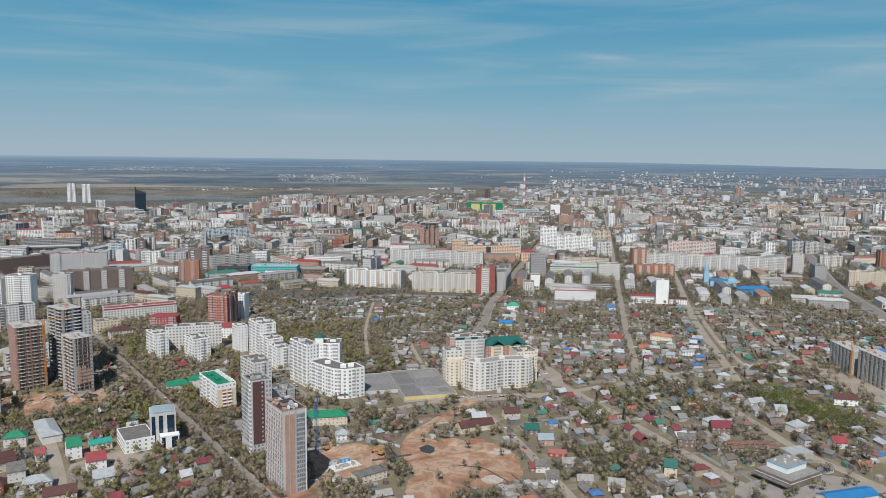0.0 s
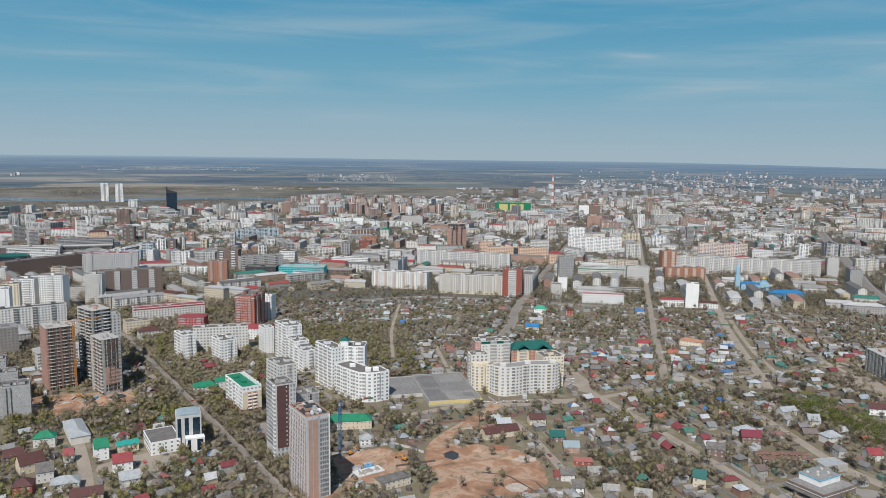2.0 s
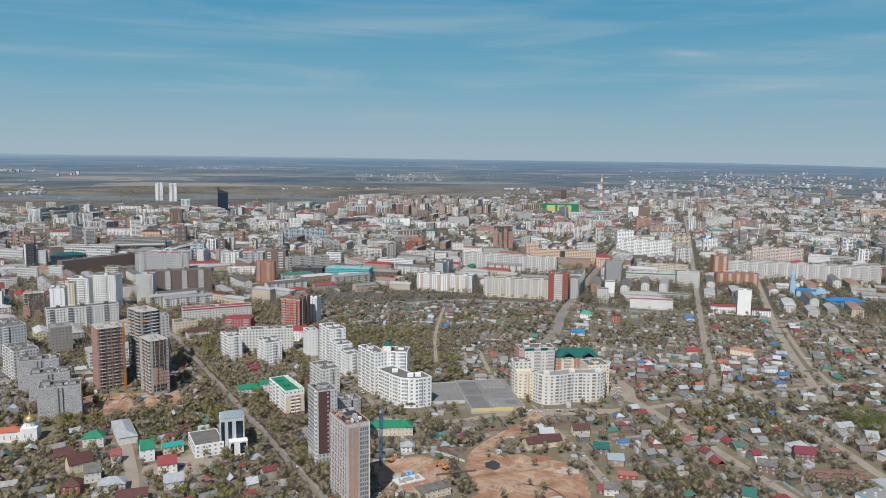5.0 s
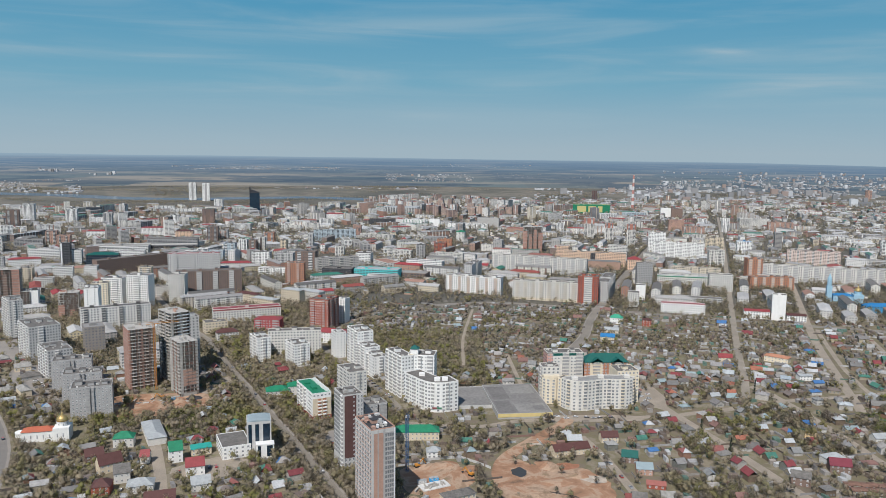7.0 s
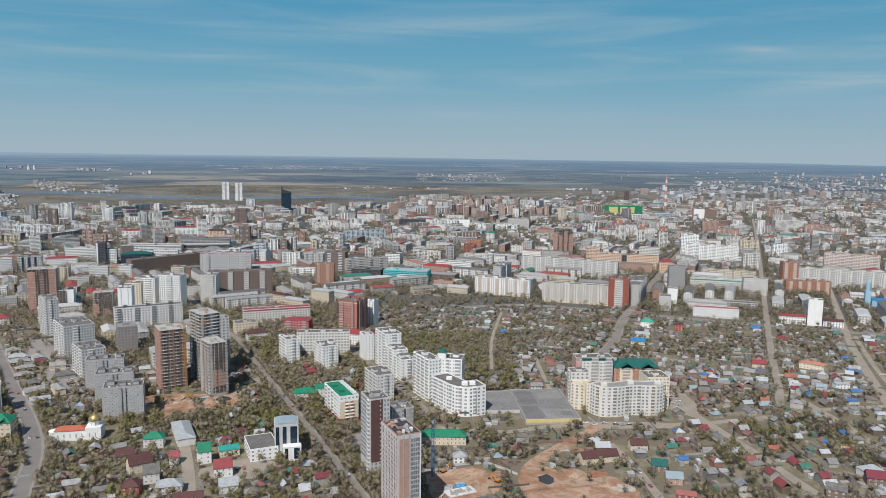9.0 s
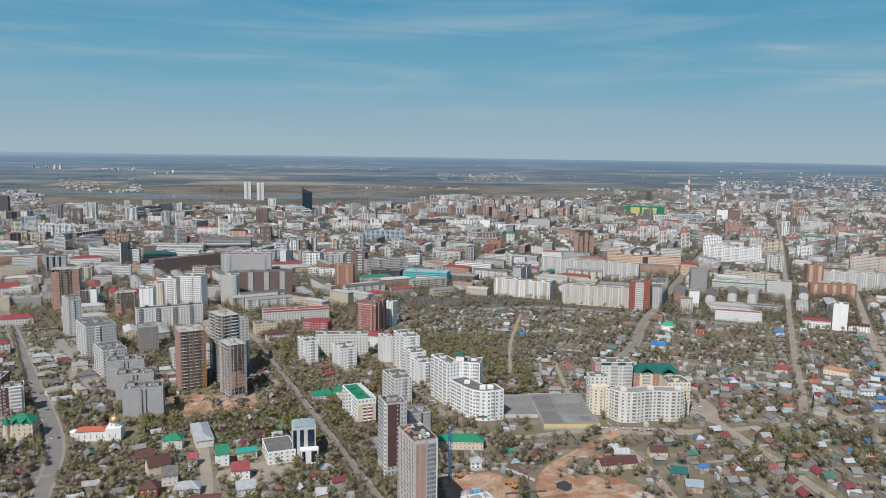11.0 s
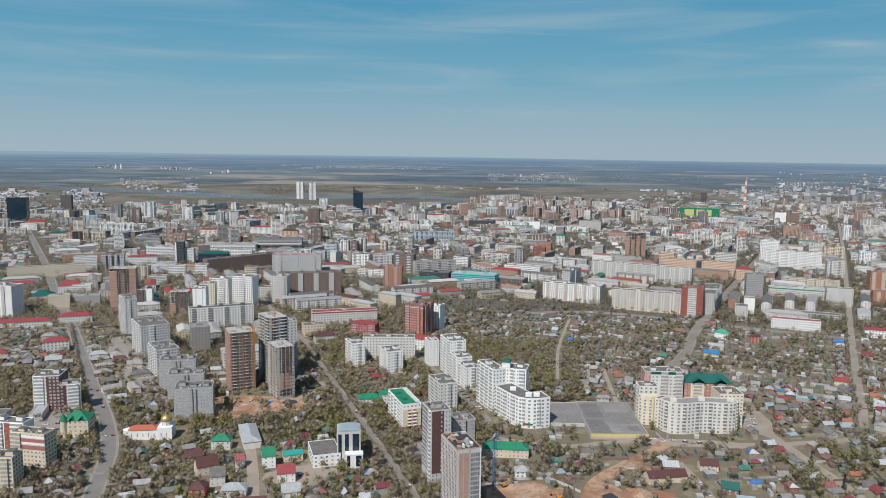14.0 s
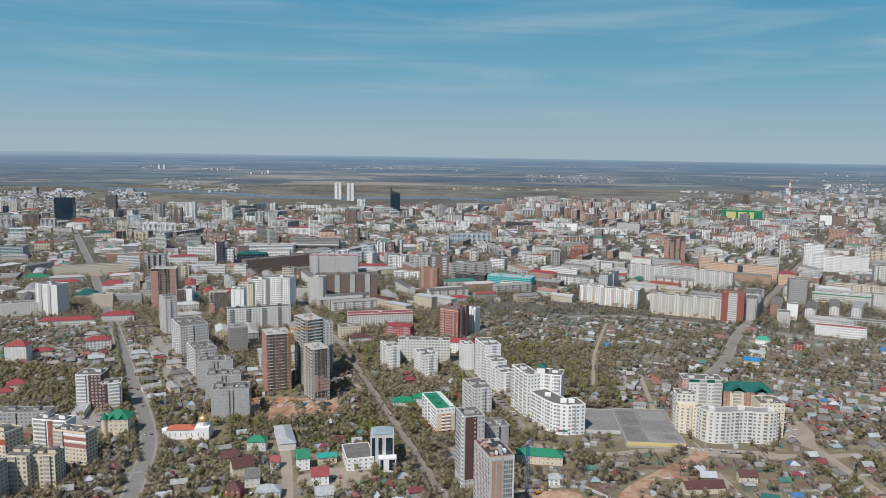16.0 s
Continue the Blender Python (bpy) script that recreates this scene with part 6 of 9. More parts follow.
mark(-461, 1436, 23, 18, 24, 4, WHITE, "t", "white apartment tower with blue stripes", bay_mat=PALEBLUE)
mark(-439, 1442, 20, 18, 27, 4, WHITE, "t", "white high-rise with blue balcony strips", bay_mat=PALEBLUE)
mark(-416, 1441, 25, 18, 24, 2, PALEBLUE, "t", "pale blue apartment tower", bay_mat=WHITE)
mark(-404, 1498, 22, 18, 31, 0, PALEBLUE, "t", "pale blue high-rise with white balconies", bay_mat=WHITE)
mark(-394, 1577, 17, 16, 29, 0, WHITE, "t", "slim white apartment tower", bay_mat=LIGHTGREY)
mark(-374, 1582, 15, 16, 27, 0, BROWNBRICK, "t", "dark brown apartment tower", bay_mat=OFFWHITE)
mark(-361, 1604, 15, 16, 31, 0, OFFWHITE, "t", "cream apartment tower with dark balconies", bay_mat=BROWNBRICK)
mark(-379, 1757, 22, 18, 24, 0, ORANGE, "t", "orange-brown apartment block of the town", bay_mat=OFFWHITE)
mark(-328, 1406, 33, 20, 26, -2, WHITE, "a", "white eight-storey apartment block")
mark(-288, 1410, 36, 18, 24, -4, LIGHTGREY, "a", "grey-blue apartment slab of the town")
mark(-316, 1616, 13, 18, 24, -4, CREAM, "t", "cream apartment tower of the town")
mark(-374, 1360, 54, 13, 12, 10, OFFWHITE, "hip", "long low building with a red roof", roof=REDROOF, rise=3)
mark(-454, 1185, 19, 20, 30, 10, CREAM, "t", "cream apartment tower with a white crown", bay_mat=WHITE)
mark(-569, 1252, 20, 20, 20, 14, WHITE, "o", "white office box with a glass flank")
mark(-417, 1102, 40, 14, 14, 14, OFFWHITE, "o", "white four-storey building with a flat roof")
mark(-394, 1135, 28, 14, 15, 12, WHITE, "o", "white hall with a tall gable")
mark(-294, 1305, 48, 13, 13, -8, WHITE, "a", "white five-storey slab of the town", roof=SLATEROOF)
mark(-208, 1064, 32, 12, 21, -28, CREAM, "hip", "sand-coloured four-storey house of the town", roof=PALEROOF, rise=2.5)
mark(-811, 1997, 44, 16, 24, 10, OFFWHITE, "a", "cream nine-storey apartment block")
mark(-1025, 2162, 30, 20, 41, 12, WHITE, "t", "white apartment tower beside low roofs")
mark(-1148, 2504, 72, 26, 18, 12, BLUEGLASS, "h", "dark blue hall near the river", roof=BITUMEN)
mark(-900, 2114, 23, 18, 35, 10, LIGHTGREY, "t", "pale grey apartment tower")
mark(-898, 2186, 27, 18, 28, 10, OFFWHITE, "t", "pale apartment tower of the town")
mark(-961, 2165, 37, 14, 17, 10, WHITE, "a", "white apartment slab of the town")
mark(-819, 1826, 66, 14, 16, 10, WHITE, "hip", "white building with a long red roof", roof=REDROOF, rise=3)
mark(-850, 2515, 75, 14, 16, 6, WHITE, "a", "long white slab of the town")
mark(-740, 2184, 24, 16, 25, 6, WHITE, "t", "white apartment tower with a grey crown")
mark(-701, 2145, 28, 16, 22, 6, OFFWHITE, "t", "off-white apartment tower of the town")
mark(-513, 1762, 25, 18, 36, 4, BROWNBRICK, "t", "dark brown apartment tower between pale blocks", bay_mat=GREYPANEL)
mark(-496, 1801, 20, 16, 24, 2, LIGHTGREY, "t", "grey apartment tower of the town", bay_mat=SALMON)
mark(-519, 2030, 44, 16, 17, 2, WHITE, "o", "pale office slab with a bluish front")
mark(-392, 2026, 52, 14, 15, -4, OFFWHITE, "a", "cream apartment slab of the town")
mark(-659, 2559, 67, 16, 20, 4, OFFWHITE, "h", "pale building with a turquoise roof", roof=TURQUOISE)
mark(-76, 2200, 73, 14, 18, -6, WHITE, "s", "long white slab with green strips")
mark(3, 2179, 30, 20, 21, -8, WHITE, "n", "plain white box-shaped hall")
mark(48, 2149, 121, 14, 13, -10, WHITE, "a", "very long low white slab")
mark(-189, 1917, 19, 18, 27, -2, SALMON, "t", "reddish brown apartment tower with pale bands")
mark(-166, 1853, 87, 12, 14, -20, OFFWHITE, "a", "long five-storey slab with a pale roof", roof=SLATEROOF)
mark(-73, 1880, 87, 12, 8, -18, OFFWHITE, "a", "long five-storey slab of the town", roof=SLATEROOF)
mark(-187, 1690, 16, 70, 15, 12, WHITE, "a", "white five-storey slab seen end on", roof=SLATEROOF)
mark(-162, 1660, 18, 70, 14, 12, GREYPANEL, "a", "grey five-storey slab seen end on", roof=SLATEROOF)
mark(-138, 1605, 16, 70, 16, 12, GREYPANEL, "a", "dark grey five-storey slab seen end on", roof=SLATEROOF)
mark(-178, 1412, 35, 16, 10, -6, OFFWHITE, "hip", "low hall with a dark green roof", roof=DARKGREENROOF, rise=3)
mark(-140, 1457, 29, 26, 19, -8, WHITE, "o", "white and blue office box")
mark(-92, 1544, 60, 12, 15, -16, OFFWHITE, "a", "long pale five-storey slab", roof=SLATEROOF)
mark(-24, 1517, 17, 24, 28, -4, GREYPANEL, "t", "dark grey nine-storey slab seen end on")
mark(13, 1622, 25, 16, 20, -10, REDBRICK, "t", "red brick apartment tower", bay_mat=ORANGE)
mark(13, 1470, 56, 14, 20, -14, OFFWHITE, "a", "pale five-storey block with corner bays", roof=SLATEROOF)
mark(-40, 1390, 68, 18, 16, -16, WHITE, "o", "long white factory office")
mark(-61, 1286, 59, 30, 10, -16, BROWNBRICK, "h", "low brown brick workshop", roof=SLATEROOF)
mark(68, 1286, 17, 16, 27, -18, LIGHTGREY, "t", "grey apartment tower with white balconies", bay_mat=WHITE)
mark(-191, 1549, 18, 18, 20, 0, OFFWHITE, "t", "pale nine-storey point block")
mark(-262, 1650, 11, 20, 35, 0, LIGHTGREY, "t", "grey high-rise at the end of a row")
mark(-271, 1811, 100, 12, 25, 18, PALEBLUE, "a", "long grey-blue nine-storey slab")
mark(-329, 2032, 36, 18, 20, 2, OFFWHITE, "t", "cream apartment block of the town")
mark(-309, 2157, 39, 16, 21, 2, WHITE, "t", "pale apartment block of the town")
mark(-238, 1350, 37, 20, 36, -6, BROWNBRICK, "t", "brown and white apartment block", bay_mat=WHITE)
mark(-310, 2309, 52, 14, 23, 0, WHITE, "hip", "white building with a red roof", roof=REDROOF, rise=3)
mark(-171, 2201, 74, 18, 18, -6, BLACKCLAD, "h", "dark glass hall of the town", roof=BITUMEN)
mark(67, 1823, 21, 20, 24, -14, OFFWHITE, "hip", "pale house with a green roof", roof=GREENROOF, rise=3)
mark(707, 3270, 20, 24, 52, -14, MAROON, "t", "tall dark reddish tower", bay_mat=BROWNBRICK)
mark(261, 1536, 27, 18, 27, -16, PEACH, "o", "peach office tower of the town")
mark(394, 1904, 25, 22, 53, -14, OFFWHITE, "r", "cream tower with a red upper part")
mark(431, 1833, 18, 22, 48, -14, OFFWHITE, "r", "white tower with a red crown")
mark(467, 1766, 19, 22, 52, -14, OFFWHITE, "r", "white apartment tower with a red crown")
mark(369, 1542, 39, 20, 28, -16, OFFWHITE, "o", "white office block with vertical windows")
mark(549, 1460, 29, 20, 30, -10, OFFWHITE, "a", "white apartment block beside a street")
mark(638, 1724, 40, 18, 25, -12, CREAM, "a", "cream apartment block with stepped roof")
mark(822, 2097, 18, 18, 38, -8, WHITE, "t", "slim white apartment tower near a park")
mark(823, 2287, 23, 18, 20, -8, WHITE, "t", "white apartment tower near a park")
mark(959, 2120, 67, 18, 27, -16, SALMON, "a", "broad brick apartment block", bay_mat=OFFWHITE)
mark(682, 1651, 31, 18, 26, -12, WHITE, "a", "white block with a blue roof box", roof=BLUEROOF)
mark(919, 2218, 83, 18, 28, -14, OFFWHITE, "o", "white institute with dark roof")
mark(551, 2394, 46, 26, 24, -12, WHITE, "h", "white hall with a ribbed front", roof=PALEROOF)
mark(797, 2589, 34, 20, 30, -12, WHITE, "n", "white box-shaped factory building")
mark(826, 2561, 36, 20, 30, -12, BROWNBRICK, "n", "dark brown factory building")
mark(546, 2176, 72, 14, 20, -16, OFFWHITE, "a", "pale five-storey slab beside an avenue")
mark(661, 2574, 79, 26, 14, -12, PALEBLUE, "h", "low blue and white supermarket", roof=PALEROOF)
mark(353, 2073, 19, 16, 24, -14, WHITE, "t", "white point block of the town")
mark(375, 2366, 43, 18, 25, -12, LIGHTGREY, "o", "grey office slab of the town")
mark(670, 1979, 55, 16, 26, -14, SALMON, "a", "pale block with brick bands", bay_mat=WHITE)
mark(638, 1812, 31, 16, 23, -14, OFFWHITE, "a", "pale apartment block of the town")
mark(905, 1255, 39, 16, 26, -18, OFFWHITE, "y", "white and yellow nine-storey panel slab")
mark(715, 1486, 96, 14, 29, -20, PALEPINK, "a", "long pink and white nine-storey slab", bay_mat=WHITE)
mark(992, 1629, 20, 18, 31, -20, WHITE, "t", "white nine-storey point block beside a street")
mark(920, 1454, 18, 18, 29, -20, WHITE, "t", "white point block between trees")
mark(982, 1456, 22, 50, 30, -22, LIGHTGREY, "t", "grey nine-storey slab seen end on")
mark(1029, 1479, 27, 18, 25, -22, LIGHTGREY, "a", "grey-white panel slab of the town")
mark(1463, 2038, 68, 14, 32, -22, OFFWHITE, "a", "white nine-storey panel slab far up the avenue")
mark(1281, 1788, 86, 13, 16, -24, OFFWHITE, "a", "long five-storey slab with a pale roof", roof=SLATEROOF)
mark(1020, 1856, 67, 13, 12, -20, OFFWHITE, "a", "long low pale slab", roof=SLATEROOF)
mark(846, 1490, 74, 30, 9, -18, LIGHTGREY, "h", "long low grey hall", roof=SLATEROOF)
mark(2130, 3664, 25, 20, 47, -18, SALMON, "t", "brick tower on the far rise")
mark(1018, 1241, 19, 20, 37, -18, ORANGE, "t", "orange brick tower with a blue crown", roof=BLUEROOF)
mark(2188, 3107, 19, 18, 46, -20, WHITE, "t", "white high-rise on the far rise")
mark(2250, 3103, 92, 20, 26, -20, SALMON, "h", "long pink shopping hall", roof=REDROOF)
mark(1677, 2661, 89, 26, 22, -20, PEACH, "h", "pale orange shopping hall", roof=PALEROOF)
mark(1480, 2387, 55, 26, 18, -20, OFFWHITE, "h", "low hall with a teal roof", roof=DARKGREENROOF)
mark(1980, 2472, 30, 18, 41, -20, WHITE, "t", "white high-rise with blue edges", bay_mat=PALEBLUE)
mark(1704, 2170, 20, 18, 34, -20, GREYPANEL, "t", "grey high-rise of the town")
mark(1751, 2318, 81, 16, 29, -22, SALMON, "a", "pink-brown panel slab of the town")
mark(1334, 2243, 52, 18, 13, -20, WHITE, "o", "long white school of the town")

# -- flat-topped parking hall
DECK = surface("worn_deck", (0.215, 0.205, 0.195), amount=0.3, scale=0.035, fine=0.4)
DECKS = [surface("patched_deck", c, amount=0.3, scale=0.05, fine=0.5) for c in ((0.165, 0.155, 0.148), (0.245, 0.235, 0.22), (0.19, 0.18, 0.172))]
lot = block("parking_hall", 58, 598, 46, 78, 4.2, 6, GREYPANEL, "low parking hall with a worn grey flat roof", "garage", rest="", roof=DECK, lifts=0, parapet=0.5)
y = Shape()
y.box(-0.1, -0.2, 1.6, 46.1, 0.0, 4.6)
part("front_band", y.mesh("front_band", surface("yellow_band", (0.60, 0.48, 0.22), amount=0.12)), lot, "yellow painted front band")
for k, (u, v, a, b) in enumerate(((2, 3, 14, 30), (18, 2, 26, 22), (20, 28, 24, 20), (3, 38, 15, 34), (22, 52, 21, 22), (33, 8, 9, 11))):
    pnl = Shape()
    pnl.box(u, v, 4.33 + 0.01 * k, u + a, v + b, 4.37 + 0.01 * k)
    part("roof_sheet", pnl.mesh("roof_sheet", DECKS[k % 3]), lot)
block("parking_hall", 24, 622, 36, 52, 2.6, 6, LIGHTGREY, "lower grey deck beside a parking hall", "garage", rest="", roof=DECK, lifts=0, parapet=0.4)

# -- low modern hall and blue-roofed shed
hall = block("shop_hall", 279, 398, 32, 26, 5.5, 22, BROWNBRICK, "low brown brick shop with a stepped grey roof", "shop", rest="fl", pitch=3.0, win=(2.6, 1.3), roof=DECKS[1], lifts=0, parapet=0.5, bands=(("f", 3.9, 4.4, OFFWHITE), ("l", 3.9, 4.4, OFFWHITE)))
up = Shape()
up.box(9, 9, 5.6, 29, 24, 9.2)
part("upper_storey", up.mesh("upper_storey", WHITE), hall)
cap = Shape()
cap.box(8.7, 8.7, 9.2, 29.3, 24.3, 9.75)
upper = part("upper_fascia", cap.mesh("upper_fascia", surface("sky_blue_fascia", (0.16, 0.40, 0.55), amount=0.1)), hall, "sky-blue painted fascia")
cap = Shape()
cap.box(9.1, 9.1, 9.75, 28.9, 23.9, 9.85)
part("upper_roof", cap.mesh("upper_roof", DECKS[1]), hall)
for k, (u, v) in enumerate(((14, 14), (18, 17), (23, 13), (25, 19), (12, 20))):
    part("vent", VENT, hall, at=pose(u, v, 9.85) @ Matrix.Diagonal((1.2, 1.2, 1.0, 1)))
canopy = Shape()
canopy.box(-4, -6, 3.0, -0.6, 26, 3.5)
part("canopy", canopy.mesh("canopy", BITUMEN), hall)
block("side_hall", 308, 441, 18, 12, 4.5, 6, CONCRETE, "low grey hall with a flat roof", "shop", rest="", roof=PALEROOF, lifts=0)
block("shed_hall", 288, 372, 36, 12, 4.5, 8, OFFWHITE, "long low hall with a bright blue roof", "shop", rest="", style="gable", roof=BLUEROOF, rise=2)


# -- churches
def church(x, y, rot, wall, roofm, dome, label, k=1.0, tall=0.0):
    s = Shape()
    s.box(0, 0, 0, 22 * k, 10 * k, 8 * k)
    root = thing("church", s.mesh("nave_walls", wall), pose(x, y, 0, 0, 0, rot), label, "church")
    claim(x - 8, y - 12, 34 * k + 16, 12 * k + 20, rot)
    r = Shape()
    r.hip(0, 0, 22 * k, 10 * k, 8 * k, 2.6 * k)
    part("nave_roof", r.mesh("nave_roof", roofm), root)
    c = Shape()
    c.box(21.9 * k, -1.5 * k, 0, 33 * k, 11.5 * k, 10 * k)
    part("choir", c.mesh("choir", wall), root)
    d = Shape()
    cx, cy = 27.5 * k, 5 * k
    d.lathe([(4.0 * k, 10 * k), (4.0 * k, 13.2 * k), (4.3 * k, 13.3 * k), (4.3 * k, 13.7 * k)], 20, (cx, cy))
    part("drum", d.mesh("drum", wall), root)
    o = Shape()
    o.lathe([(3.9 * k, 13.7 * k), (4.15 * k, 14.8 * k), (3.7 * k, 16.2 * k), (2.4 * k, 17.5 * k), (0.9 * k, 18.4 * k), (0.5 * k, 19.6 * k), (0.2 * k, 20.2 * k), (0.12 * k, 23 * k), (0.0, 23 * k)], 20, (cx, cy))
    part("dome", o.mesh("dome", dome), root, "onion dome")
    x2 = Shape()
    x2.box(cx - 0.8 * k, cy - 0.08, 22.2 * k, cx + 0.8 * k, cy + 0.08, 22.4 * k)
    part("cross", x2.mesh("cross", dome), root)
    if tall:
        t = Shape()
        t.box(-7 * k, 2 * k, 0, -1 * k, 8 * k, tall * 0.55)
        t.lathe([(2.6 * k, tall * 0.55), (2.4 * k, tall * 0.82), (1.6 * k, tall * 0.88), (0.3, tall)], 8, (-4 * k, 5 * k))
        part("bell_tower", t.mesh("bell_tower", wall), root)
    else:
        p = Shape()
        p.lathe([(4 * k, 0), (4 * k, 6.5 * k), (4.3 * k, 6.6 * k), (4.3 * k, 7.2 * k), (0, 7.8 * k)], 16, (-1, 5 * k))
        part("apse", p.mesh("apse", wall), root)
    dw = window_of(0.9, 1.9)
    for i in range(8):
        a = 45 * i + 20
        part("window", dw, root, at=pose(cx + 4.0 * k * math.cos(radians(a - 90)), cy + 4.0 * k * math.sin(radians(a - 90)), 10.7 * k, 0, 0, a))
    wm = window_of(0.9, 3.0)
    for i in range(5):
        part("window", wm, root, at=pose((2.5 + 4.2 * i) * k, -0.02, 2.4 * k))
    for i in range(2):
        part("window", wm, root, at=pose((25 + 4 * i) * k, -1.5 * k - 0.02, 3 * k))
    return root


church(-300, 543, 13, WHITE, surface("tile_red_roof", (0.42, 0.12, 0.07), amount=0.15), GOLD, "white church with a red roof and gilded dome")
church(606, 1106, -16, CHURCHBLUE, BLUEROOF, GOLD, "pale blue church with a tall bell tower", 1.25, 42)


# -- striped chimney
def chimney(x, y, h):
    n = 9
    root = None
    for i in range(n):
        z0, z1 = h * i / n, h * (i + 1) / n
        r0, r1 = 6.2 - 3.0 * z0 / h, 6.2 - 3.0 * z1 / h
        s = Shape()
        s.lathe([(r0, z0), (r1, z1)], 20)
        me = s.mesh("band", CHIMRED if i % 2 == 0 else STRIPES)
        if root is None:
            root = thing("factory_chimney", me, pose(x, y, 0), "tall chimney with red and white bands", "chimney")
        else:
            part("band", me, root)
    s = Shape()
    s.lathe([(3.2, h), (2.6, h + 0.3), (0, h - 1)], 20)
    part("rim", s.mesh("rim", STRIPES), root)
    claim(x - 10, y - 10, 20, 20, 0)


chimney(800, 2960, 130)


# ---- bare ground, pits and yards ----
patch("clay_pit", 93, 466, 31, 40, CLAY, "bare red clay of a building pit", 0.045, 1.0, clear=True)
patch("clay_yard", 6, 484, 27, 27, CLAY, "bare red clay with wheel tracks", 0.040, 3.0, clear=True)
patch("clay_bank", 58, 432, 20, 18, CLAY, "bare clay slope beside a track", 0.050, 5.0, clear=True)
patch("clay_hollow", 66, 488, 17, 26, CLAY, "churned clay round a wet hollow", 0.038, 9.0, clear=True)
patch("clay_site", -238, 633, 54, 32, CLAY, "red clay around unfinished towers", 0.042, 7.0, turn=10, clear=True)
patch("clay_front", -32, 425, 22, 30, CLAY, "clay and rubble at the foot of a tower", 0.047, 8.0, clear=True)
patch("yard", -60, 560, 30, 20, PAVING, "paved forecourt with parked cars", 0.035, 11.0, turn=27, clear=True)
patch("yard", -150, 500, 26, 18, DIRT, "worn yard beside an office", 0.035, 12.0, turn=27, clear=True)
patch("yard", 140, 602, 48, 8, DIRT, "dusty drive before a yellow block", 0.032, 13.0, clear=True)
patch("yard", 200, 668, 14, 42, DIRT, "dusty car park beside a yellow block", 0.033, 14.0, clear=True)
patch("yard", -362, 536, 34, 9, DIRT, "dusty car park before a cream house", 0.038, 27.0, turn=14, clear=True)
patch("yard", -385, 560, 26, 32, PAVING, "car park between blocks", 0.034, 15.0, turn=20, clear=True)
patch("yard", -360, 690, 22, 80, PAVING, "long car park before a grey row", 0.036, 16.0, turn=36, clear=True)
patch("yard", -440, 800, 22, 60, PAVING, "long car park before a grey row", 0.037, 17.0, turn=36, clear=True)
patch("yard", 470, 600, 22, 60, DIRT, "dusty site road by a concrete block", 0.034, 18.0, clear=True)
patch("yard", 290, 385, 60, 30, PAVING, "paved yard round a low hall", 0.031, 19.0, clear=True)
GRASS = surface("spring_grass", (0.115, 0.125, 0.035), amount=0.3, scale=0.05, fine=0.7)
patch("meadow", 395, 560, 26, 70, GRASS, "fresh green overgrown slope", 0.03, 21.0, turn=8)
patch("meadow", -175, 590, 38, 46, GRASS, "rough green slope below a site", 0.029, 22.0, turn=20)
patch("pond", 63, 495, 5.5, 7, surface("wet_hollow", (0.05, 0.05, 0.05), rough=0.4, amount=0.2), "dark wet hollow in the clay", 0.075, 23.0, clear=True)
patch("site_yard", -190, 690, 11, 32, DIRT, "bare yard beside an unfinished tower", 0.041, 24.0, turn=-15, clear=True)


def heap(x, y, r, h, mat, label, seed):
    s = Shape()
    n, rings = 18, 5
    for j in range(rings + 1):
        for i in range(n):
            a = 2 * math.pi * i / n
            q = 1 - j / rings
            k = r * q * (1 + 0.3 * noise.noise((math.cos(a) * 1.5, math.sin(a) * 1.5, seed)))
            z = h * (1 - q ** 1.6) * (1 + 0.35 * noise.noise((a, j * 0.8, seed + 2)))
            s.v.append((k * math.cos(a) * 1.5, k * math.sin(a), max(z, 0) if j else -0.05))
    for j in range(rings):
        for i in range(n):
            p, q = j * n + i, j * n + (i + 1) % n
            s.f.append((p, q, q + n, p + n))
            s.m.append(0)
    thing("clay_mound", s.mesh("clay_mound", mat), pose(x, y, 0.02, 0, 0, seed * 50), label, "soil heap")
    TAKEN.append((x, y, r))


for i, (x, y, r, h) in enumerate(((14, 506, 7, 1.6), (30, 500, 5, 1.5), (84, 505, 7, 2.0), (88, 480, 8, 1.3), (72, 462, 7, 1.5), (92, 548, 5, 1.2), (0, 504, 5, 1.6), (-8, 450, 5, 1.5), (102, 490, 6, 1.4), (-240, 650, 7, 2.5), (-215, 640, 6, 2.0), (-262, 648, 8, 1.8))):
    heap(x, y, r, h, CLAY, "heap of dug red clay", i * 1.3)
th = random.Random(31)
for k in range(26):
    s = Shape()
    mat = th.choice((CONCRETE, SALMON, LIGHTGREY, ORANGE, PALEROOF))
    s.box(-th.uniform(1.2, 3.2), -0.5, 0, th.uniform(1.2, 3.2), 0.5, 0.26)
    stack = thing("building_pallet", s.mesh("building_pallet", mat), pose(-242 + th.uniform(-36, 40), 642 + th.uniform(-14, 12), 0.06, 0, 0, th.uniform(0, 180)), "loaded pallet of building material on bare clay", "pallet", "pallets on the building site")
    for i in range(1, th.randrange(1, 5)):
        s = Shape()
        s.box(-th.uniform(1.2, 3.0), -0.5, i * 0.265, th.uniform(1.2, 3.0), 0.5, i * 0.265 + 0.26)
        part("layer", s.mesh("layer", mat), stack)
heap(18, 463, 3, 1.2, CONCRETE, "heap of pale broken concrete", 20.1)
heap(-205, 648, 5, 2.2, BLACKCLAD, "heap of dark rubble", 21.7)


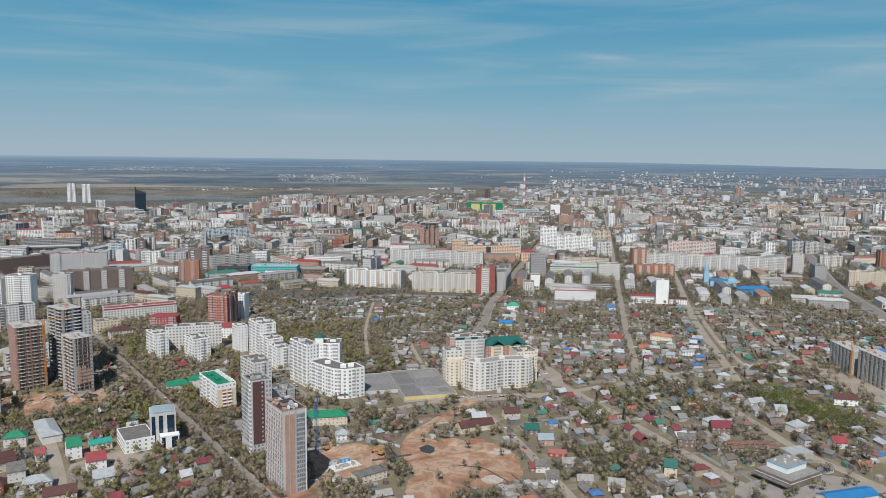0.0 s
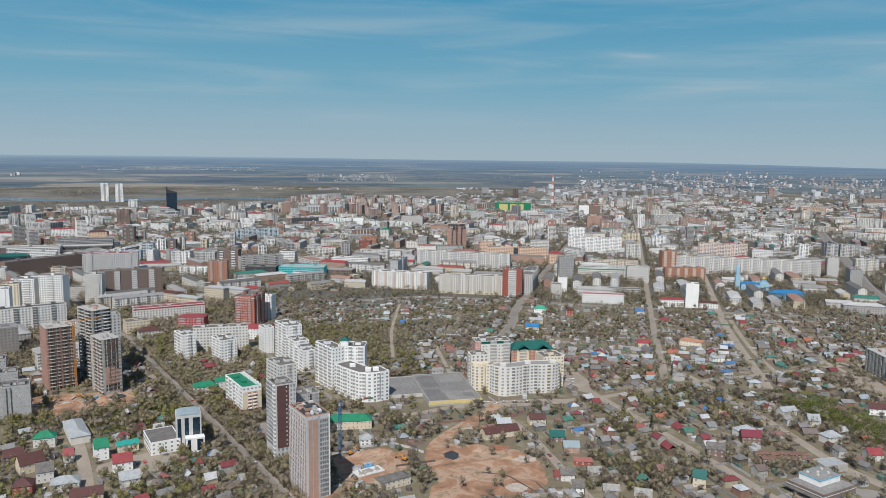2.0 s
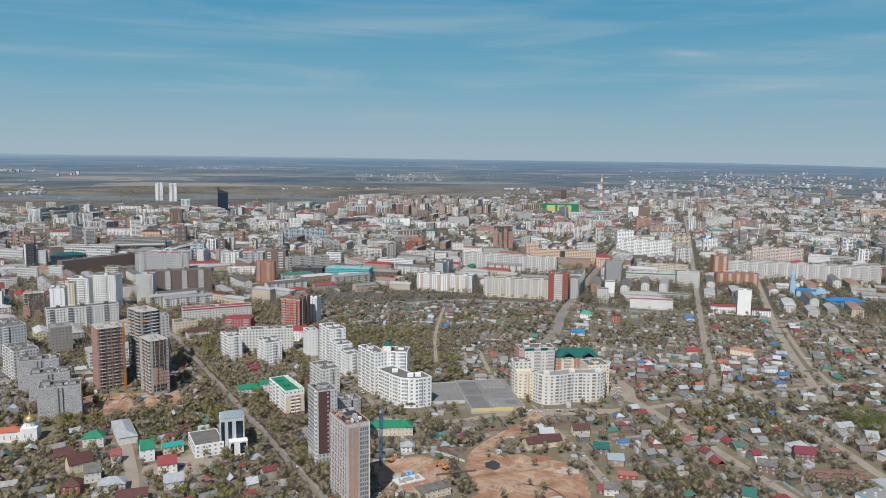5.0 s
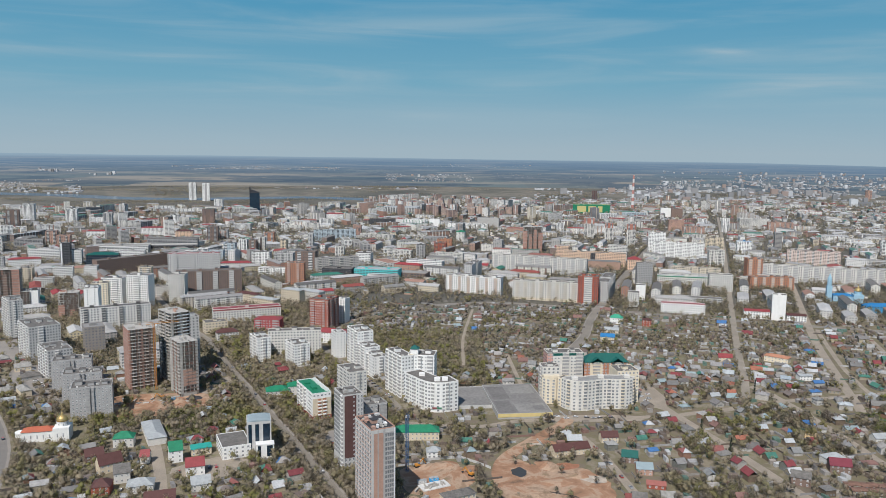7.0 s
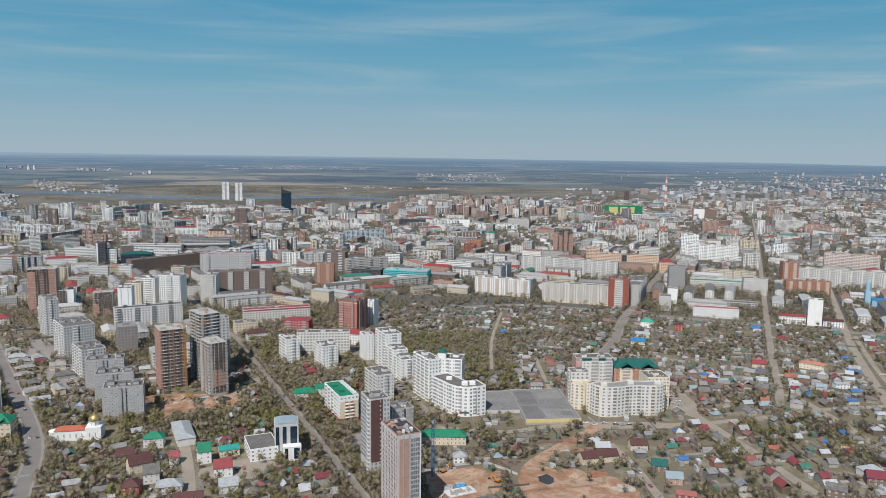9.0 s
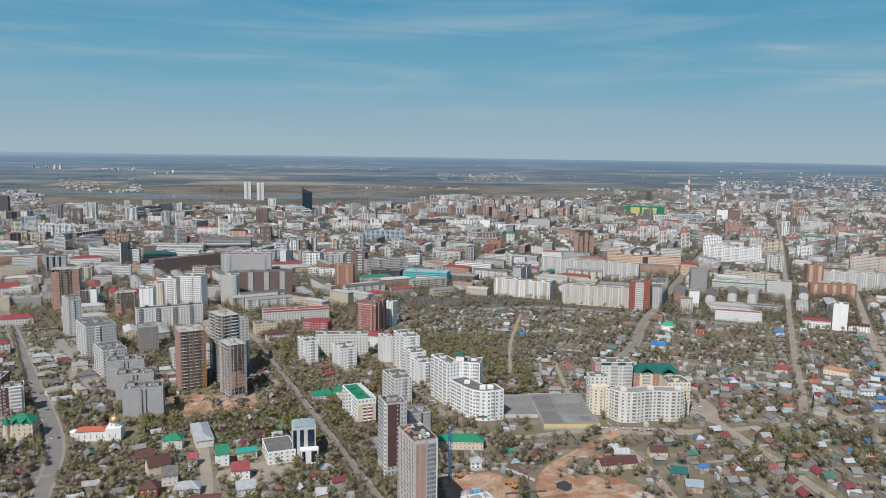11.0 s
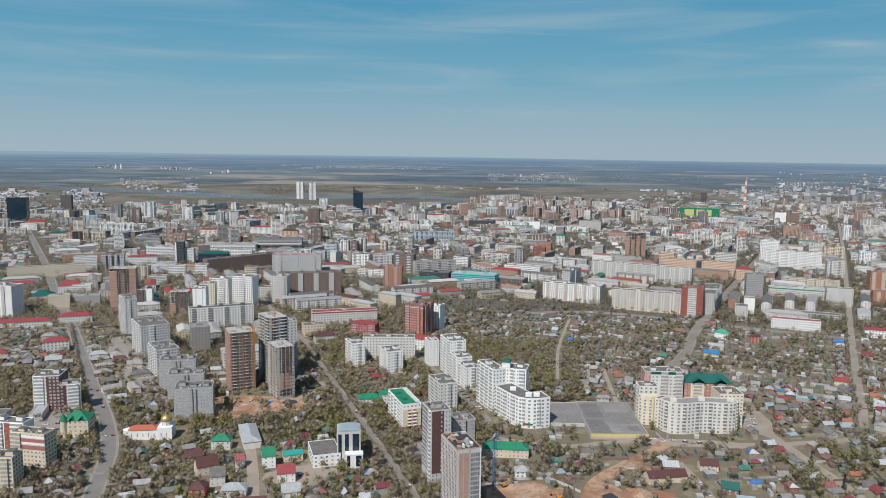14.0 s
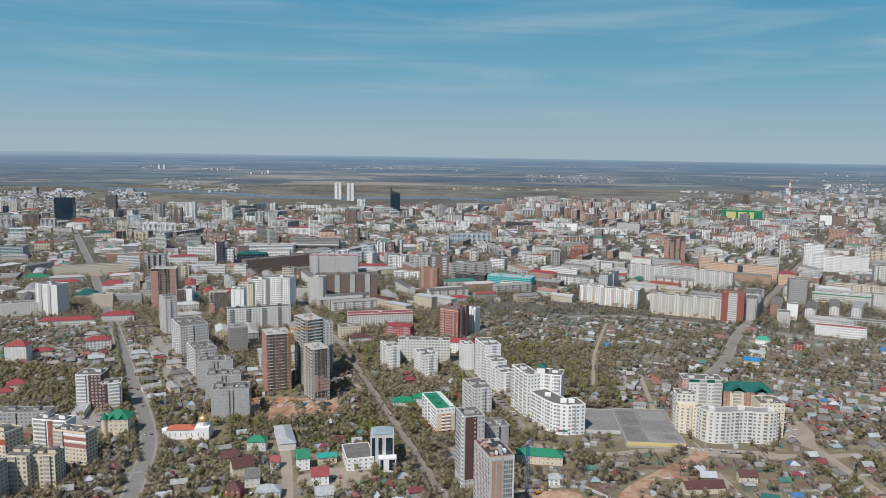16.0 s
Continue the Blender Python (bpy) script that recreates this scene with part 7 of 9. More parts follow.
# ---- the town: repeated blocks ----
def zone(x, y):
    """What stands at a place: 'gardens', 'wood', 'town', 'old' for low old houses, or '' for open ground."""
    if math.hypot(x, y) > 4300 or abs(math.degrees(math.atan2(x, y))) > 43:
        return ""
    if y > 2950 + 0.16 * x if x < -250 else y > 3420:
        return "far"
    west = -318 - (y - 547) * 0.73
    if x < west - 4:
        return "old" if y < 560 else ("wood" if y < 700 else "old" if y < 900 else "town")
    if x < west + 62 and y < 900:
        return "old"
    if x < -20:
        main = -57 - (y - 460) * 0.50
        if x < main:
            return "old" if y < 565 else ("wood" if y < 640 else ("old" if y < 735 else "town"))
        return "gardens" if y < 420 else ("wood" if y < 860 and x > -45 else "town" if y > (1000 if x < -150 else 1140) else "gardens" if y > 890 and x > -110 else "wood")
    if x < 95:
        edge = 1165
        return "wood" if 640 < y < 900 and x < 60 else ("gardens" if y < edge else "town")
    edge = 1125 if x < 260 else 1045 - (x - 260) * 0.30
    return "gardens" if y < edge else "town"


TEMPLATES = {}


def repeat(key, x, y, rot, make):
    """The first of a kind is built, the others are copies."""
    if key not in TEMPLATES:
        TEMPLATES[key] = make(x, y, rot)
        return TEMPLATES[key]
    return copy_thing(TEMPLATES[key], pose(x, y, 0, 0, 0, rot))


def bayrow(n, width, off=0.04):
    return tuple(("f", off + i / n, off + i / n + width) for i in range(n))


def kind_of(name, w, d, h, wall, label, group, category="apartment building", **more):
    more = {"roof": CITYROOF, "lifts": 2, "free": True, "plain": True, **more}
    return w, d, lambda x, y, r: block(name, x, y, w, d, h, r, wall, label, category, group=group, **more)


KINDS = {
    "slab9": kind_of("apartment_building", 78, 13, 27.5, CITYWALL, "nine-storey panel apartment slab with balconies", "panel slabs", bays=bayrow(4, 0.06), lifts=3),
    "slab9l": kind_of("apartment_building", 110, 13, 27.5, CITYWALL, "long nine-storey panel apartment slab", "panel slabs", bays=bayrow(6, 0.045), lifts=4),
    "slab5": kind_of("apartment_building", 64, 12, 15, CITYWALL, "five-storey brick apartment slab with a pale roof", "five-storey slabs", bays=bayrow(5, 0.045), style="gable", rise=2.6),
    "slab5b": kind_of("apartment_building", 84, 12, 15, CITYWALL, "long five-storey apartment slab with a flat roof", "five-storey slabs", bays=bayrow(6, 0.04), lifts=0),
    "tower14": kind_of("apartment_tower", 24, 22, 42, CITYBRICK, "fourteen-storey apartment tower with balcony stacks", "apartment towers", bays=(("f", 0.1, 0.28), ("f", 0.72, 0.9), ("l", 0.4, 0.6), ("r", 0.4, 0.6)), bay_mat=OFFWHITE, lifts=1),
    "tower10": kind_of("apartment_tower", 30, 18, 31, CITYBRICK, "ten-storey apartment tower with a stepped roof", "apartment towers", bays=(("f", 0.3, 0.42), ("f", 0.62, 0.72)), bay_mat=OFFWHITE),
    "tower9": kind_of("apartment_tower", 22, 20, 28, CITYWALL, "nine-storey point block with pale walls", "point blocks", bays=(("f", 0.4, 0.6),), lifts=1),
    "low": kind_of("office_building", 52, 15, 11, CITYLOW, "three-storey office building with a sheet roof", "low offices", "office building", roof=LOWROOF, style="hip", rise=3.2),
    "lowb": kind_of("office_building", 34, 14, 9, CITYLOW, "low town house with a sheet roof", "low offices", "office building", roof=LOWROOF, style="gable", rise=3),
    "hall": kind_of("hall", 58, 28, 9, CITYLOW, "broad low hall with a pale flat roof", "low halls", "hall", roof=LOWROOF, lifts=0, pitch=5, win=(3, 1.6)),
    "office7": kind_of("office_building", 44, 18, 24, CITYLOW, "seven-storey office block with window bands", "office blocks", "office building", pitch=3.0, win=(2.5, 1.6)),
}
SIZES = {"slab9": (27.5, 0), "slab9l": (27.5, 0), "slab5": (15, 2.6), "slab5b": (15, 0), "tower14": (42, 0), "tower10": (31, 0), "tower9": (28, 0), "low": (11, 3.2), "lowb": (9, 3), "hall": (9, 0), "office7": (24, 0)}


def far_block(s, x, y, w, d, h, rise, rot, coarse, wall=0):
    """A farther block of the town: walls, roof and a window in each bay, joined with its neighbours."""
    m = pose(x, y, 0, 0, 0, rot)
    k = len(s.v)
    s.box(0, 0, 0, w, d, h, wall, top=wall, bottom=False)
    s.box(0.4, 0.4, h + 0.01, w - 0.4, d - 0.4, h + 0.3, 2, bottom=False)
    if rise:
        s.hip(0, 0, w, d, h + 0.1, rise, 0.4, 2)
    else:
        for i in range(max(1, int(w / 30))):
            s.box(i * 30 + 8, d * 0.3, h + 0.05, i * 30 + 12, d * 0.7, h + 2.4, 2, bottom=False)
    for side in "flr":
        f, length = side_frame(side, w, d)
        fl = max(2, round(h / 3))
        n = 1 if coarse else max(1, int(length / 3.6))
        a, b = (length / 2 - 0.8, 0.95) if coarse else (0.7, 1.3)
        for i in range(n):
            for q in range(fl):
                u, z = (i + 0.5) * length / n, (q + 0.35) * h / fl
                s.face([f @ Vector(p) for p in ((u - a, -0.06, z), (u + a, -0.06, z), (u + a, -0.06, z + b), (u - a, -0.06, z + b))], 1)
        if coarse:
            for i in range(1, max(1, int(length / 9))):
                u = i * 9.0
                s.face([f @ Vector(p) for p in ((u - 1.2, -0.1, 0), (u + 1.2, -0.1, 0), (u + 1.2, -0.1, h), (u - 1.2, -0.1, h))], wall)
    s.v[k:] = [tuple(m @ Vector(p)) for p in s.v[k:]]


def town():
    t = random.Random(21)
    made, rest = 0, Shape()
    spots = []
    for rot, lo, hi in ((30, -2600, -60), (-20, -60, 3200)):
        c, s = math.cos(radians(rot)), math.sin(radians(rot))
        for i in range(-80, 81):
            for j in range(-14, 98):
                u, v = i * 56 + t.uniform(-12, 12), j * 43 + t.uniform(-9, 9)
                x, y = u * c - v * s, u * s + v * c
                if not lo < x - (y - 1000) * 0.05 < hi:
                    continue
                if zone(x, y) == "town":
                    spots.append((math.hypot(x, y), x, y, rot))
    for _ in range(5200):
        y = t.uniform(740, 3300)
        x = t.uniform(-0.86, 0.86) * y
        if zone(x, y) == "town":
            spots.append((math.hypot(x, y) + 40, x, y, 30 if x < -60 else -20))
    spots.sort()
    for dist, x, y, rot in spots:
        if made >= 3100:
            break
        if t.random() < 0.08 or (dist > 1250 and noise.noise((x * 0.0042, y * 0.0042, 9.7)) > 0.30):
            continue
        a = t.random()
        az = math.degrees(math.atan2(x, y))
        brick = -5 < az < 7 and 2450 < dist < 3250
        core = x < -80 and dist < 2600
        if core:
            table = ((0.08, "slab9"), (0.11, "slab9l"), (0.27, "slab5"), (0.35, "tower14"), (0.45, "tower10"), (0.54, "tower9"), (0.70, "low"), (0.82, "lowb"), (0.93, "hall"), (1.0, "office7"))
        else:
            table = ((0.09, "slab9"), (0.12, "slab9l"), (0.37, "slab5"), (0.55, "slab5b"), (0.59, "tower14"), (0.64, "tower10"), (0.70, "tower9"), (0.81, "low"), (0.89, "lowb"), (0.97, "hall"), (1.0, "office7"))
        if dist < 1330:
            table = ((0.25, "slab5"), (0.5, "low"), (0.75, "lowb"), (0.84, "tower9"), (0.9, "slab9"), (1.0, "office7")) if x < -300 else ((0.3, "slab5"), (0.62, "low"), (0.95, "lowb"), (1.0, "hall"))
        key = next(k for p, k in table if a <= p)
        # tall blocks stand in clusters, low roofs and five-storey slabs between them
        tall = noise.noise((x * 0.0024, y * 0.0024, 4.4))
        if dist > 1100 and key in ("slab9", "slab9l", "tower14", "tower10", "tower9", "office7") and not brick:
            if (dist < 2700 and t.random() < (0.55 if core else 0.8)) or tall < (-0.14 if core else 0.14):
                key = t.choice(("slab5", "slab5b", "hall", "low", "low", "lowb"))
        if dist > 1850 and key in ("slab5", "slab5b") and t.random() < 0.45 and not core:
            key = t.choice(("hall", "hall", "low", "lowb"))
        if brick and t.random() < 0.55:
            key = t.choice(("tower10", "tower9", "tower10", "slab9"))
        w, d, make = KINDS[key]
        turn = noise.noise((x * 0.0035, y * 0.0035, 6.1))
        r = rot + (90 if abs(turn) < 0.09 else 0) + (0 if dist < 1330 else 45 * round(turn * 1.6)) + t.choice((0, 0, 0, 0, 90)) + t.uniform(-3, 3)
        c, s = math.cos(radians(r)), math.sin(radians(r))
        cx, cy = x + (w * c - d * s) / 2, y + (w * s + d * c) / 2
        ok = all(free_at(x + (k + 0.5) / 5 * w * c - d / 2 * s, y + (k + 0.5) / 5 * w * s + d / 2 * c, d / 2 + 1) for k in range(5))
        if not ok or zone(cx, cy) != "town":
            continue
        if made < 130:
            repeat(key, x, y, r, make)
        else:
            far_block(rest, x, y, w * t.uniform(0.55, 1.0), d, SIZES[key][0] * t.uniform(0.75, 1.05) * (0.8 if key == "hall" else 1), SIZES[key][1], r, dist > 1800, 3 if brick and key[0] == "t" else 0)
        claim(x, y, w, d, r, 4)
        made += 1
    # garages, kiosks, boiler houses and yards between the blocks
    small = 0
    for _ in range(16000):
        y = t.uniform(1050, 3400)
        x = t.uniform(-0.86, 0.86) * y
        w, d, h = t.uniform(2.5, 9), t.uniform(2.5, 6), t.choice((2.6, 3, 3.5, 5, 7))
        if zone(x, y) != "town" or not free_at(x, y, max(w, d) * 0.9):
            continue
        k = len(rest.v)
        rest.box(-w, -d, 0, w, d, h, 0, top=2, bottom=False)
        m = pose(x, y, 0, 0, 0, (30 if x < -60 else -20) + t.choice((0, 90)))
        rest.v[k:] = [tuple(m @ Vector(p)) for p in rest.v[k:]]
        TAKEN.append((x, y, max(w, d) * 0.9))
        small += 1
        if small > 3600:
            break
    tagged(new("far_town", rest.mesh("far_town", TOWNMIX, FARGLASS, ROOFTOWN, TOWNBRICK)), "pale housing blocks and offices of the farther town", "buildings", "", "stuff")


town()


# ---- garden houses ----
def house_meshes(k):
    g = random.Random(100 + k)
    w, d, h = g.uniform(6.6, 11.0), g.uniform(5.6, 8.0), g.choice((2.7, 2.9, 3.1, 3.3, 3.2, 4.8))
    rise = g.uniform(1.8, 3.0) * (d / 7)
    s = Shape()
    s.box(-w / 2, -d / 2, 0, w / 2, d / 2, h, bottom=False)
    style = k % 4
    r = Shape()
    if style == 3:
        r.hip(-w / 2, -d / 2, w / 2, d / 2, h, rise * 0.9)
    else:
        for xx in (-w / 2, w / 2):
            s.face([(xx, -d / 2, h), (xx, d / 2, h), (xx, 0, h + rise)])
        r.gable(-w / 2, -d / 2, w / 2, d / 2, h, rise, 0.5)
    if style == 1:
        s.box(w / 2, -d / 4, 0, w / 2 + 3, d / 3, 2.4)
        r.face([(w / 2, -d / 4 - 0.3, 2.9), (w / 2 + 3.3, -d / 4 - 0.3, 2.35), (w / 2 + 3.3, d / 3 + 0.3, 2.35), (w / 2, d / 3 + 0.3, 2.9)])
    c = Shape()
    c.box(w * 0.12, 0.3, h + rise * 0.5, w * 0.12 + 0.7, 1.0, h + rise + 0.8)
    win = Shape()
    for u in (-0.3, 0.0, 0.3):
        win.box(u * w - 0.55, -d / 2 - 0.06, 1.0, u * w + 0.55, -d / 2, 2.2)
        win.box(w / 2 if style != 1 else -w / 2 - 0.06, u * d * 0.7 - 0.5, 1.0, w / 2 + 0.06 if style != 1 else -w / 2, u * d * 0.7 + 0.5, 2.2)
    return s.mesh("house_walls", HOUSEWALL), r.mesh("roof", HOUSEROOF), c.mesh("chimney", BROWNBRICK), win.mesh("windows", GLASS), max(w, d) / 2


HOUSES = [house_meshes(k) for k in range(12)]
LABELS = ("small wooden garden house with a sheet roof", "garden house with a lean-to and sheet roof", "low village house with a gabled roof", "squat village house with a hipped roof")


def villa(x, y, w, d, h, rot, wall, roof, label, rise=4.0, style="gable"):
    block("house", x, y, w, d, h, rot, wall, label, "house", style=style, roof=roof, rise=rise, each="f", rest="", pitch=3.2, win=(1.2, 1.4), lifts=0)


villa(-229, 534, 14, 10, 7, 12, OFFWHITE, GREENROOF, "white cottage with a green roof", 4.0, "hip")
block("workshop", -205, 538, 13, 40, 5.5, 27, OFFWHITE, "long workshop with a pale sheet roof", "workshop", style="hip", roof=PALEROOF, rise=3.0, each="", rest="", lifts=0)
villa(-179, 507, 9, 11, 9, 24, WHITE, GREENROOF, "tall narrow house with a green roof", 5.0)
villa(-168, 520, 14, 9, 5, 24, CREAM, surface("teal_sheet_roof", (0.03, 0.28, 0.24), rough=0.5, amount=0.15), "low house with a teal roof", 2.0)
villa(-161, 486, 12, 11, 6.5, 20, WHITE, REDROOF, "white house with a raspberry roof", 4.5)
villa(-219, 488, 15, 10, 6.5, 38, CREAM, BROWNROOF, "cream house with a maroon roof", 5.5)
villa(-204, 474, 10, 11, 7, 21, OFFWHITE, BITUMEN, "white gabled house with a grey roof", 4.5)
villa(-211, 456, 11, 11, 6, 11, REDBRICK, BROWNROOF, "brick house with a brown roof", 4.0, "hip")
villa(-190, 459, 16, 11, 5, 14, OFFWHITE, PALEROOF, "broad house with a pale roof", 3.5, "hip")
villa(-199, 506, 6, 8, 5.5, 12, OFFWHITE, REDROOF, "small house with a red roof", 3.5)
villa(-172, 440, 18, 11, 5, 16, CREAM, BROWNROOF, "long house with a brown roof", 3.5)
villa(234, 953, 16, 10, 7.5, -18, WHITE, surface("mint_sheet_roof", (0.05, 0.30, 0.19), rough=0.5, amount=0.15), "white two-storey house with a mint green roof", 4.0, "hip")
villa(272, 938, 11, 9, 8, -18, REDBRICK, BROWNROOF, "two-storey red brick house beside a garden lane", 2.0, "hip")
villa(214, 897, 17, 9, 5.2, -18, CREAM, PALEROOF, "long beige house with a grey sheet roof", 2.4)
villa(203, 868, 16, 10, 3.6, -18, CREAM, BLUEROOF, "low house with a bright blue sheet roof", 3.2)
villa(308, 776, 14, 9, 4.6, -12, CREAM, REDROOF, "long house with a crimson sheet roof", 3.2)
villa(-150, 462, 12, 10, 5, 20, OFFWHITE, PALEROOF, "house with a pale grey roof", 4.0)
villa(-236, 505, 12, 9, 5.5, 30, BROWNBRICK, BROWNROOF, "brick house with a dark roof", 4.0)
villa(138, 512, 11, 9, 4.5, -14, BROWNBRICK, DARKGREENROOF, "house with a dark green roof beside a lane", 3.5)
villa(143, 491, 11, 10, 4.5, -8, SALMON, surface("blue_grey_sheet_roof", (0.26, 0.32, 0.34), rough=0.5, amount=0.15), "brick house with a blue-grey roof", 3.0)
villa(132, 548, 13, 8, 4.5, 4, CREAM, BROWNROOF, "cream house with a dark brown roof", 3.5)
villa(124, 447, 8, 7, 3.2, -10, BROWNBRICK, surface("dull_red_sheet", (0.19, 0.06, 0.055), amount=0.25), "house with a red roof beside the clay pit", 2.8)
villa(128, 446, 9, 8, 4.5, -10, OFFWHITE, BITUMEN, "white house with a grey roof beside a lane", 3.0)
villa(279, 496, 14, 9, 5.5, -14, BROWNBRICK, surface("raspberry_sheet_roof", (0.17, 0.03, 0.045), rough=0.5, amount=0.2), "long house with a dark red roof", 4.0)
villa(242, 476, 12, 8, 6, -24, BROWNBRICK, BITUMEN, "old wooden house with a grey roof", 3.5)
villa(283, 504, 14, 10, 5.5, 14, OFFWHITE, PALEROOF, "house with a pale hipped roof", 3.5, "hip")
villa(342, 548, 14, 8, 4, 8, OFFWHITE, PALEROOF, "long house with a pale sheet roof", 3.0)
villa(417, 546, 19, 10, 5.5, -20, WHITE, BROWNROOF, "white house with a dark brown roof", 3.5)
villa(350, 525, 9, 9, 5, -14, OFFWHITE, PALEROOF, "white house with a pale steep roof", 4.0)
villa(342, 487, 12, 10, 5.5, 11, OFFWHITE, PALEROOF, "white house with a light grey roof", 4.0, "hip")
villa(352, 457, 10, 9, 4.5, -8, OFFWHITE, REDROOF, "pale house with a red roof", 3.5)
villa(210, 430, 8, 9, 6.5, -28, CREAM, DARKGREENROOF, "tall cream house with a green mansard roof", 4.0)
villa(148, 451, 9, 7, 3.2, -6, HOUSEWALL, SLATEROOF, "old house with a pale slate roof", 2.6)
villa(149, 424, 10, 8, 3.2, -14, HOUSEWALL, SLATEROOF, "low house with a pale slate roof", 2.6)
villa(165, 413, 10, 8, 4.0, -22, YELLOW, SLATEROOF, "yellow house with a steep grey roof", 3.6)
villa(130, 427, 7, 8, 4.5, -14, WHITE, BITUMEN, "white gabled house with a dark roof", 3.6)
villa(144, 470, 12, 7, 3.0, -14, REDBRICK, surface("faded_red_sheet", (0.32, 0.12, 0.10), rough=0.5, amount=0.25), "low sheds with faded red roofs", 1.6)
RUSTROOF = surface("rusty_garage_roof", (0.20, 0.115, 0.085), amount=0.35, fine=0.7)
for k in range(7):
    for q in range(2):
        villa(276 + 5.2 * k, 470 - 0.8 * k - 8.5 * q + 1.2 * (k % 2), 4.6, 6, 2.5, -8, HOUSEWALL, RUSTROOF, "low garage with a rusty brown roof", 0.5)
villa(358, 780, 24, 12, 6, -40, YELLOW, ORANGE, "low shop with an orange roof", 2.0, "hip")
villa(362, 709, 13, 8, 4.5, 2, WHITE, PALEROOF, "low white shed with a white roof", 1.0)
villa(-575, 705, 22, 14, 18, 14, OFFWHITE, REDROOF, "white villa with a red roof among trees", 5.0, "hip")
villa(-558, 724, 20, 12, 7, 34, CREAM, REDROOF, "low house with red roofs among trees", 4.0, "hip")
villa(-506, 622, 16, 12, 6, 34, CREAM, REDROOF, "house with a bright red hipped roof", 4.0, "hip")
villa(-500, 604, 12, 10, 5, 34, CREAM, REDROOF, "small house with a red roof", 3.5, "hip")
th = random.Random(64)
for a, b, n, side in (((-366, 622), (-474, 776), 8, 0), ((-352, 655), (-418, 752), 4, 1), ((-478, 700), (-556, 812), 5, 2)):
    for k in range(n):
        q = (k + th.uniform(-0.2, 0.2)) / (n - 1)
        w, d = th.uniform(10, 19), th.uniform(8, 12)
        villa(a[0] + (b[0] - a[0]) * q + th.uniform(-3, 3), a[1] + (b[1] - a[1]) * q, w, d, th.choice((3.6, 4.2, 5.4)), 36 + th.uniform(-9, 9) + th.choice((0, 0, 90)) * (side > 0), th.choice((OFFWHITE, HOUSEWALL, CREAM, HOUSEWALL)), th.choice((SLATEROOF, PALEROOF, SLATEROOF, BITUMEN)), "old house with a worn slate roof beside a street", th.uniform(2.0, 3.4), th.choice(("hip", "gable", "hip")))


def houses():
    t = random.Random(33)
    made, tries = 0, 0
    rest = Shape()
    spots = []
    while tries < 26000:
        tries += 1
        y = 330 + 760 * t.random() ** 0.9
        x = t.uniform(-0.86, 0.86) * y
        if zone(x, y) in ("gardens", "old") or (zone(x, y) == "wood" and t.random() < 0.08):
            spots.append((x, y))
    spots.sort(key=lambda q: q[1] + t.uniform(0, 60))
    spots = [(x, y, None) for x, y in spots]
    lined = []
    for name, off in (("road_garden", 14), ("road_slope", 12), ("road_lane", 11), ("road_cross", 11.5), ("road_east", 12), ("road_plots", 10), ("road_hollow", 11), ("road_north", 12.5), ("road_avenue", 14), ("road_path", 10), ("road_gully", 10)):
        vs = bpy.data.objects[name].data.vertices
        mids = [(Vector(vs[i].co) + Vector(vs[i + 1].co)) / 2 for i in range(0, len(vs), 4)]
        for p, q in zip(mids, mids[1:]):
            d = q - p
            m = max(1, round(d.length / 13))
            for i in range(m):
                for side in (-1, 1):
                    c = p + d * ((i + t.uniform(0.2, 0.8)) / m) + Vector((-d.y, d.x, 0)).normalized() * side * (off + t.uniform(0, 2.5))
                    if zone(c.x, c.y) in ("gardens", "old") and t.random() < 0.62:
                        lined.append((c.x, c.y, math.degrees(math.atan2(d.y, d.x)) + t.choice((0, 90, 90))))
    lined.sort(key=lambda q: q[1])
    for x, y, along in lined + spots:
        if made >= 660:
            break
        k = t.randrange(12)
        wm, rm, cm, gm, rad = HOUSES[k]
        if not free_at(x, y, rad * (0.8 if along is not None else 3.4 if y < 650 and x > -60 else 2.4 if y < 600 else 1.9 if y < 700 else 1.3)):
            continue
        base = 30 if x < -60 else (8 if y < 700 else -18)
        r = (base if along is None else along) + t.choice((0, 90, 0, 180) if along is None else (0, 180)) + t.uniform(-9, 9)
        if made >= 258:
            g = random.Random(made)
            w, d, h = g.uniform(3.4, 5.4), g.uniform(2.9, 4.0), g.choice((2.7, 2.9, 3.2, 4.6))
            k0 = len(rest.v)
            rest.box(-w, -d, 0, w, d, h, 0, bottom=False)
            if made % 3:
                rest.gable(-w, -d, w, d, h, d * g.uniform(0.5, 0.8), 0.4, 1)
            else:
                rest.hip(-w, -d, w, d, h, d * 0.7, 0.4, 1)
            mm = pose(x, y, 0, 0, 0, r)
            rest.v[k0:] = [tuple(mm @ Vector(p)) for p in rest.v[k0:]]
            TAKEN.append((x, y, max(w, d) * 0.95))
            made += 1
            continue
        ob = thing("house", wm, pose(x, y, 0, 0, 0, r), LABELS[k % 4], "house", "garden houses")
        top = part("roof", rm, ob)
        part("chimney", cm, top)
        part("window_row", gm, ob)
        TAKEN.append((x, y, rad * 0.95))
        made += 1
    tagged(new("garden_houses", rest.mesh("garden_houses", WALLMIX, ROOFMIX)), "small old houses with grey, brown and red sheet roofs", "houses", "", "stuff")


houses()


